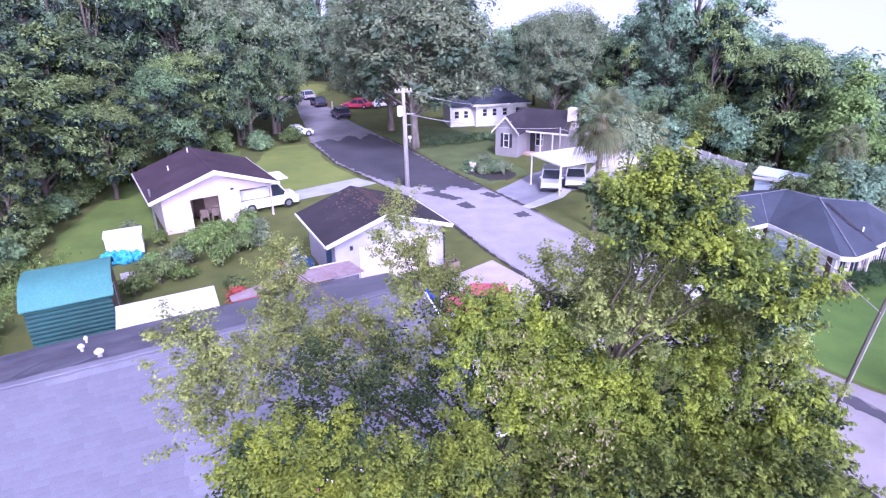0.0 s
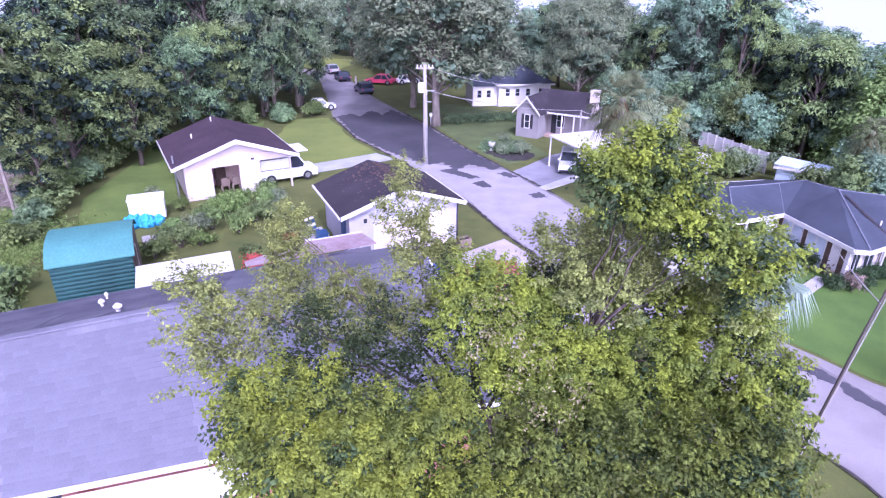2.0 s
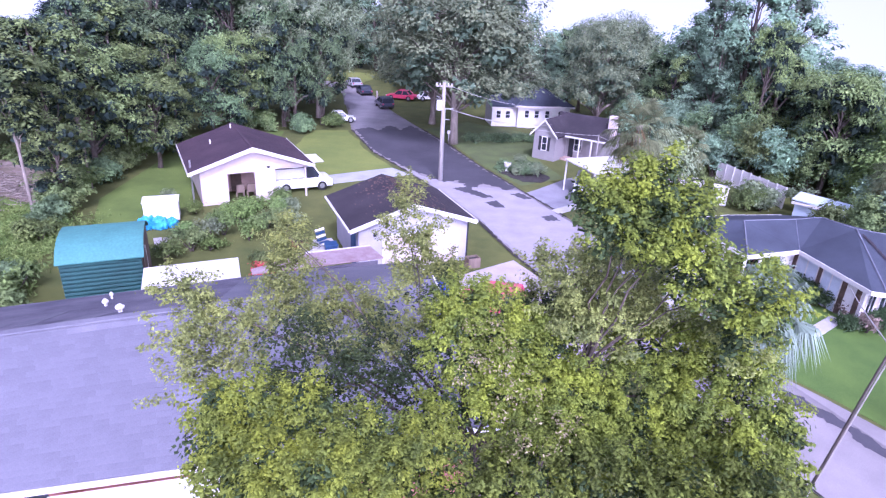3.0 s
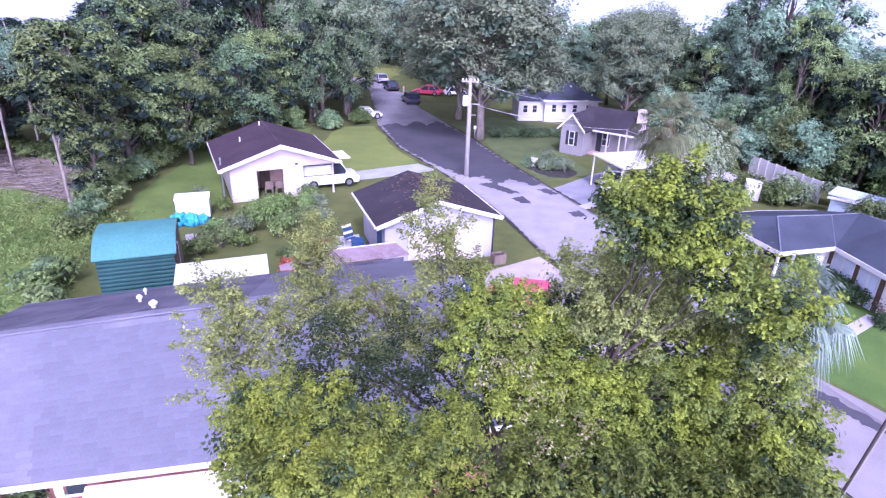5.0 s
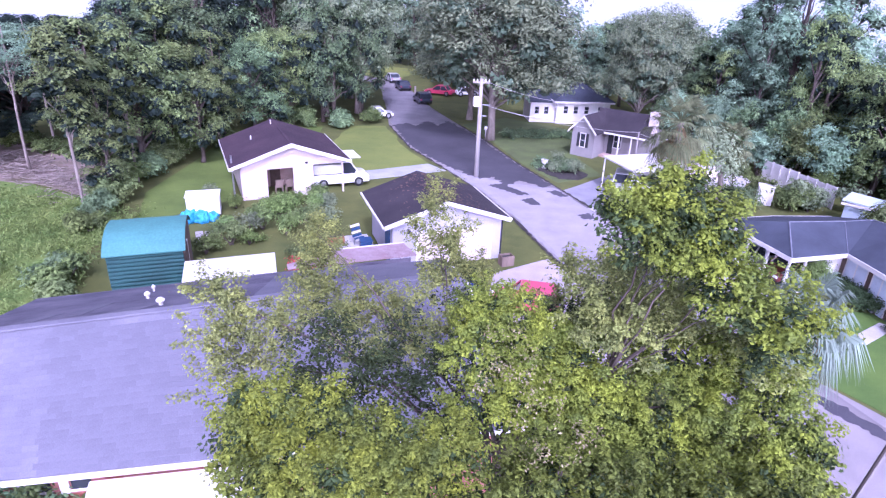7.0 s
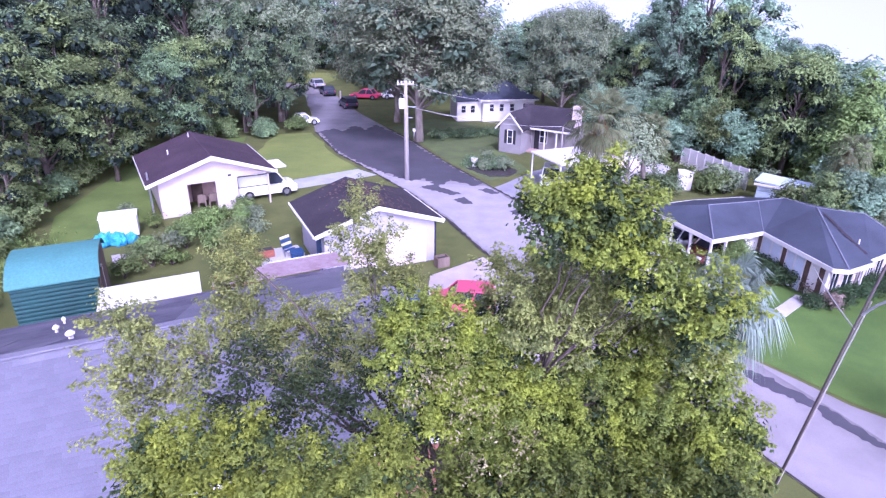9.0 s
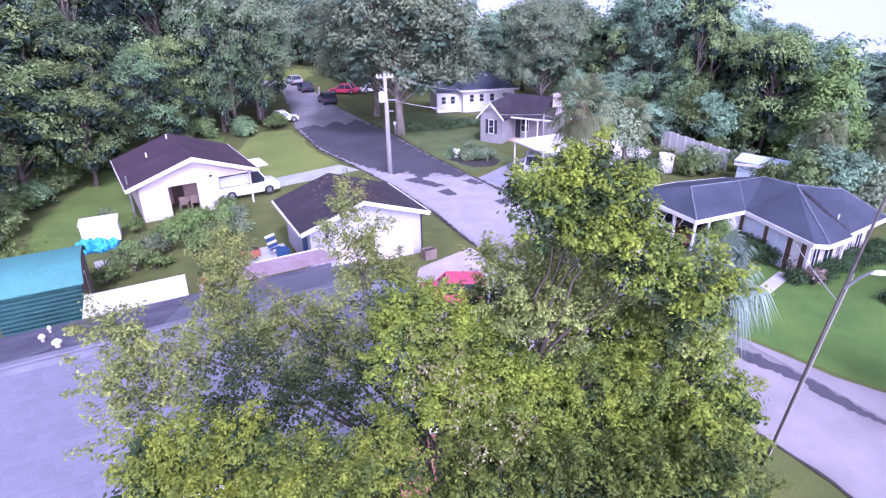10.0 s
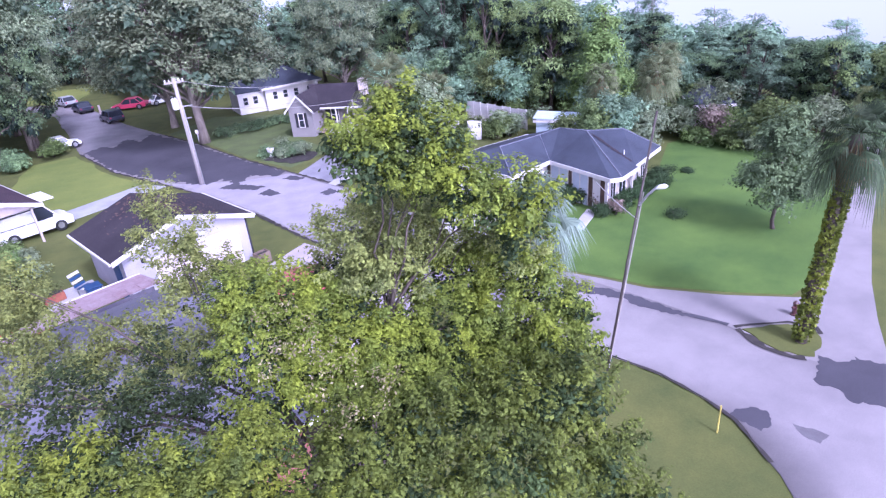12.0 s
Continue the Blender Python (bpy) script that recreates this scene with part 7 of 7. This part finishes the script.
for i, (x, y, r, h) in enumerate(((23.64, 40.34, 1.2, 2.2), (22.23, 41.29, 1.1, 2.0), (24.28, 41.47, 1.0, 1.6), (21.31, 43.21, 1.0, 1.8), (26.51, 40.63, 0.9, 1.8))):
    shrub(x, y, r, h, 540 + i, (LEAF_OAK, LEAF_LIGHT)[i % 2], "leafy garden bush before the white fence", "bush", "fence bushes", 0.2)
for i, (x, y, r, h) in enumerate(((25.01, 31.57, 1.2, 3.0), (26.42, 30.65, 1.2, 3.4), (27.65, 29.74, 1.3, 3.2), (25.97, 33.23, 1.4, 3.8), (27.89, 32.12, 1.4, 4.0), (29.46, 30.87, 1.4, 3.6), (24.22, 34.19, 1.3, 3.2), (28.30, 34.46, 1.5, 4.2), (30.40, 32.35, 1.4, 3.8))):
    shrub(x, y, r, h, 560 + i, (LEAF_LIGHT, LEAF_BLUE, LEAF_OAK)[i % 3], "tall leafy shrub behind the ranch house", "shrub", "shrubs behind the house", 0.18, 1.1)
# back of the wide lawn
for i, (x, y, r, h) in enumerate(((33.56, 28.07, 1.1, 1.6), (34.05, 26.87, 1.2, 1.8), (34.70, 29.08, 1.1, 1.5), (35.25, 30.74, 1.3, 2.3), (32.84, 32.19, 1.3, 2.4), (33.96, 33.34, 1.4, 2.6), (34.34, 25.70, 1.5, 3.6), (35.83, 23.75, 1.5, 3.9), (37.62, 21.24, 1.4, 3.0), (36.11, 27.21, 1.4, 3.2), (39.08, 18.76, 1.4, 2.8))):
    shrub(x, y, r, h, 400 + i, (LEAF_SHRUB, LEAF_OAK, LEAF_DEEP)[i % 3], "tall leafy bush at the back of the lawn", "lawn_bush", "lawn bushes", 0.2)
shrub(34.17, 29.90, 1.2, 2.8, 430, FLOWER_PALE, "dusty pink flowering bush before the far house", "flowering_bush", "", 0.18)
shrub(34.78, 30.71, 1.1, 4.2, 431, LEAF_OAK, "pale grey-green bush before the far house", "tall_bush", "", 0.18)
# small grey-green trees near the palms
tree("small_tree", "small grey-green tree beside the palms", 51, [(0, 0, 4.6, 1.3, 1), (0.9, 0.2, 4.0, 1.1, 0.9), (-1.0, 0.1, 4.1, 1.1, 0.9), (0.2, 0.8, 5.0, 1.0, 0.8), (0.1, -0.7, 3.6, 1.0, 0.8), (1.4, 0, 3.2, 0.8, 0.8)], 4.8, 0.12, LEAF_OAK, 0.24, 50, 0.25, 9, BARK_PALE, m=pose(15.53, 38.30, 0))
tree("small_tree", "small sapling between the cottage and the street", 52, [(0, 0, 2.2, 0.9, 0.8), (0.4, 0.2, 1.7, 0.8, 0.8), (-0.4, 0, 1.6, 0.7, 0.8)], 2.2, 0.05, LEAF_SHRUB, 0.16, 60, 0.18, 9, m=pose(19.09, 42.29, 0))


# ---------------------------------------------------------------- palms
def palm(x, y, h, label, seed, spread=2.2, dry=0.4, trunk_r=0.17, boots=False, green=FROND, lean=0.0, sag=1.0):
    rg = np.random.default_rng(seed)
    p = thing("palm_tree", label, "palm tree", pose(x, y, 0))
    pts = [(rg.normal() * 0.05 + lean * (max(0, z) / h) ** 1.3, rg.normal() * 0.05, z) for z in np.linspace(-0.2, h, 7)]
    part("trunk", tube(bmesh.new(), pts, [trunk_r * 1.3] + [trunk_r * (1 + 0.06 * rg.normal()) for k in range(5)] + [trunk_r * 1.1], 10), BARK_PALE if not boots else BARK, p, smooth=True)
    def fan(direction, droop, length, material):
        bm = bmesh.new()
        d = Vector(direction).normalized()
        side = d.cross(Vector((0, 0, 1))).normalized()
        base = Vector(pts[-1])
        hub = base + d * length * 0.5 + Vector((0, 0, -droop * length * 0.12))
        tube(bm, [base, base.lerp(hub, 0.5) + Vector((0, 0, 0.08)), hub], [0.03, 0.022, 0.015], 4)
        for k in range(-11, 12):
            a = k * 0.128
            v = (d * math.cos(a) + side * math.sin(a)).normalized()
            l = length * 0.55 * (1 - 0.02 * abs(k)) * rg.uniform(0.85, 1.1)
            w = 0.024 * length * 0.5
            n = side * math.cos(a) - d * math.sin(a)
            m1 = hub + v * l * 0.55 + Vector((0, 0, -droop * l * 0.1))
            e = hub + v * l + Vector((0, 0, -droop * l * 0.55))
            q = [bm.verts.new(c) for c in (hub, m1 + n * w, e, m1 - n * w + Vector((0, 0, 0.02)))]
            bm.faces.new(q)
        return part("frond", bm, material, p)
    for k in range(38):
        a = k * 2.39996 + rg.normal() * 0.1
        el = 1.25 - 2.1 * k / 37 + rg.normal() * 0.06
        fan((math.cos(a) * math.cos(el), math.sin(a) * math.cos(el), math.sin(el)), sag * (0.6 + 1.1 * k / 37), spread * rg.uniform(0.85, 1.1), green)
    for k in range(int(22 * dry)):
        a = rg.uniform(0, 6.28)
        fan((math.cos(a) * 0.6, math.sin(a) * 0.6, -0.75 - rg.uniform(0, 0.5)), 1.2, spread * 0.8, FROND_DRY)
    return p

palm(11.66, 33.1, 7.0, "tall fan palm with a skirt of dry fronds", 1, 2.3, 1.6, green=FROND_OLIVE)
palm(17.0, 39.5, 5.0, "slender fan palm beside the driveway", 2, 1.7, 0.3, green=FROND_OLIVE)
palm(9.3, 13.6, 6.15, "tall pale grey-green fan palm with drooping fronds", 3, 1.55, 0.9, 0.16, False, FROND_PALE, sag=1.6)
pl = palm(18.15, 10.95, 7.15, "ivy-covered palm on the grass island", 4, 1.45, 2.4, 0.16, True, FROND_DARK, 0.65, 1.7)
rg = np.random.default_rng(6)
zz = rg.uniform(0.2, 6.2, 2600)
aa = rg.uniform(0, 6.28, 2600)
rr = 0.2 + rg.uniform(0, 0.14, 2600) * (1 - 0.1 * zz)
link("ivy", leaves("ivy", np.stack([rr * np.cos(aa) + 0.65 * (zz / 7.15) ** 1.3, rr * np.sin(aa), zz], 1), 0.14, 0.1, rg, 0.2), LEAF_NEAR, pl, "climbing ivy round the trunk")
palm(30.8, 32.4, 4.9, "fan palm behind the ranch house", 5, 1.8, 1.0, 0.1, green=FROND_OLIVE, sag=1.5)
palm(31.9, 33.4, 5.6, "fan palm before the dark woods", 7, 1.8, 1.0, 0.1, green=FROND_OLIVE, sag=1.5)
palm(28.11, 34.98, 4.66, "fan palm behind the blue outbuilding", 8, 1.6, 1.0, 0.1, green=FROND_OLIVE, sag=1.5)

# ---------------------------------------------------------------- small things
hyd = thing("fire_hydrant", "small dark red fire hydrant at the side road", "hydrant", Matrix.Translation((19.4, 12.2, 0.03)) @ Matrix.Scale(0.8, 4))
part("barrel", tube(bmesh.new(), [(0, 0, 0), (0, 0, 0.06), (0, 0, 0.07), (0, 0, 0.55), (0, 0, 0.62), (0, 0, 0.74)], [0.16, 0.16, 0.11, 0.11, 0.13, 0.03], 12), PAINT_HYDRANT, hyd)
for s in (-1, 1):
    part("nozzle", tube(bmesh.new(), [(s * 0.08, 0, 0.42), (s * 0.19, 0, 0.42)], [0.06, 0.055], 8), PAINT_HYDRANT, hyd)
stake = thing("marker_stake", "yellow plastic marker stake in the verge", "marker", pose(12.5, 9.15, 0))
part("rod", tube(bmesh.new(), [(0, 0, -0.1), (0, 0, 0.95)], [0.024, 0.02], 8), YELLOW, stake)
part("cap", tube(bmesh.new(), [(0, 0, 0.95), (0, 0, 1.0)], [0.03, 0.02], 8), YELLOW, stake)
mail = thing("mailbox", "white mailbox on a post at the lawn edge", "mailbox", pose(1.04, 56.98, 0))
part("post", boxed(-0.05, -0.05, 0, 0.05, 0.05, 0.95), WHITE, mail)
part("box", boxed(-0.15, -0.25, 0.952, 0.15, 0.25, 1.25, bevel=0.05), WHITE, mail)
pot = thing("garden_ornament", "white garden ornament in the flower bed", "ornament", pose(6.02, 47.70, 0.05))
part("base", tube(bmesh.new(), [(0, 0, 0), (0, 0, 0.3), (0, 0, 0.45), (0, 0, 0.7)], [0.2, 0.12, 0.26, 0.3], 12), WHITE, pot)
sign = thing("street_marker", "pale post beside the parked cars", "post", pose(-8.50, 78.23, 0))
part("post", tube(bmesh.new(), [(0, 0, 0), (0, 0, 1.6)], [0.14, 0.12], 8), CREAM, sign)
box2 = thing("wooden_planter", "weathered wooden planter against the white wall", "planter", pose(2.55, 28.3, 0, 0, 0, 25))
for x0, y0, x1, y1 in ((-0.35, -0.25, 0.35, -0.2), (-0.35, 0.2, 0.35, 0.25), (-0.35, -0.198, -0.3, 0.198), (0.3, -0.198, 0.35, 0.198)):
    part("board", boxed(x0, y0, 0, x1, y1, 0.55), WOOD, box2)
part("soil", boxed(-0.298, -0.198, 0.0, 0.298, 0.198, 0.45), SOIL, box2)
for i, (x, y) in enumerate(((-13.9, 28.1), (-13.4, 28.3))):
    t = thing("garden_chair", "small grey garden seat on the grass", "chair", pose(x, y, 0, 0, 0, 30 + 20 * i), "garden seats")
    part("seat", boxed(-0.2, -0.2, 0.3, 0.2, 0.2, 0.35), CONCRETE, t)
    part("back", boxed(-0.2, 0.202, 0.25, 0.2, 0.24, 0.75), CONCRETE, t)
    for lx, ly in ((-0.18, -0.18), (0.18, -0.18), (-0.18, 0.18), (0.18, 0.18)):
        part("leg", boxed(lx - 0.02, ly - 0.02, 0, lx + 0.02, ly + 0.02, 0.298), CONCRETE, t)

# ---------------------------------------------------------------- shingles and bricks, piece by piece
def shingles():
    """Courses of separate shingles on the front slope, following the skewed eave; 300 are objects, the others joined."""
    rg = np.random.default_rng(3)
    rise = RZ - HZ
    rows, wid, t = 27, 0.34, 0.010
    fcs = [(4, 5, 6, 7), (0, 1, 5, 4), (1, 2, 6, 5), (3, 0, 4, 7)]
    rest_v, rest_f = [], []
    made = 0
    for r in range(rows):
        f0, f1 = r / rows, (r + 1) / rows
        z0, z1 = HZ + rise * f0 + 0.004, HZ + rise * f1 + 0.004
        off = rg.uniform(0, wid)
        for k in range(int((HX1 - HX0) / wid) - 1):
            x = HX0 + 0.05 + off + k * wid
            w = x + wid - 0.002
            y0, y1, y2, y3 = eave_y(x) * (1 - f0), eave_y(w) * (1 - f0), eave_y(w) * (1 - f1), eave_y(x) * (1 - f1)
            up = t + rg.uniform(0, 0.003)
            v = [(x, y0, z0 - 0.003), (w, y1, z0 - 0.003), (w, y2, z1), (x, y3, z1), (x, y0, z0 + up), (w, y1, z0 + up), (w, y2, z1 + 0.002), (x, y3, z1 + 0.002)]
            if made < 300 and -3.6 < x < 0.4:
                me = bpy.data.meshes.new("shingle")
                me.from_pydata([(a - x, b - y0, c - z0) for a, b, c in v], [], fcs)
                link("shingle", me, SHINGLE, near_roof).location = (x, y0, z0)
                made += 1
            else:
                b = len(rest_v)
                rest_v += v
                rest_f += [tuple(i + b for i in f) for f in fcs]
    m2 = bpy.data.meshes.new("shingles")
    m2.from_pydata(rest_v, [], rest_f)
    tagged(link("shingles", m2, SHINGLE, near_roof), kind="stuff")
shingles()
def bricks():
    me = bpy.data.meshes.new("brick")
    bm = boxed(0, -0.02, 0, 0.205, -0.001, 0.062, bevel=0.004)
    bm.to_mesh(me)
    bm.free()
    wall = [o for o in near.children if o.name.startswith("wall")][0]
    n = 0
    turn = math.atan2(HYR - HYL, HX1 - HX0)
    for r in range(33):
        for k in range(40):
            x = -4.7 + k * 0.217 + (r % 2) * 0.108
            z = 0.03 + r * 0.075
            if n < 300 and x < -1.8 and r > 10 and not (1.64 < z < 2.4 and (-4.1 < x + 0.1 < -3.1 or -3.25 < x + 0.1 < -2.2)):
                ob = link("brick", me, BRICK, wall)
                ob.location = (x, eave_y(x) + 0.35, z)
                ob.rotation_euler = (0, 0, turn)
                n += 1
bricks()
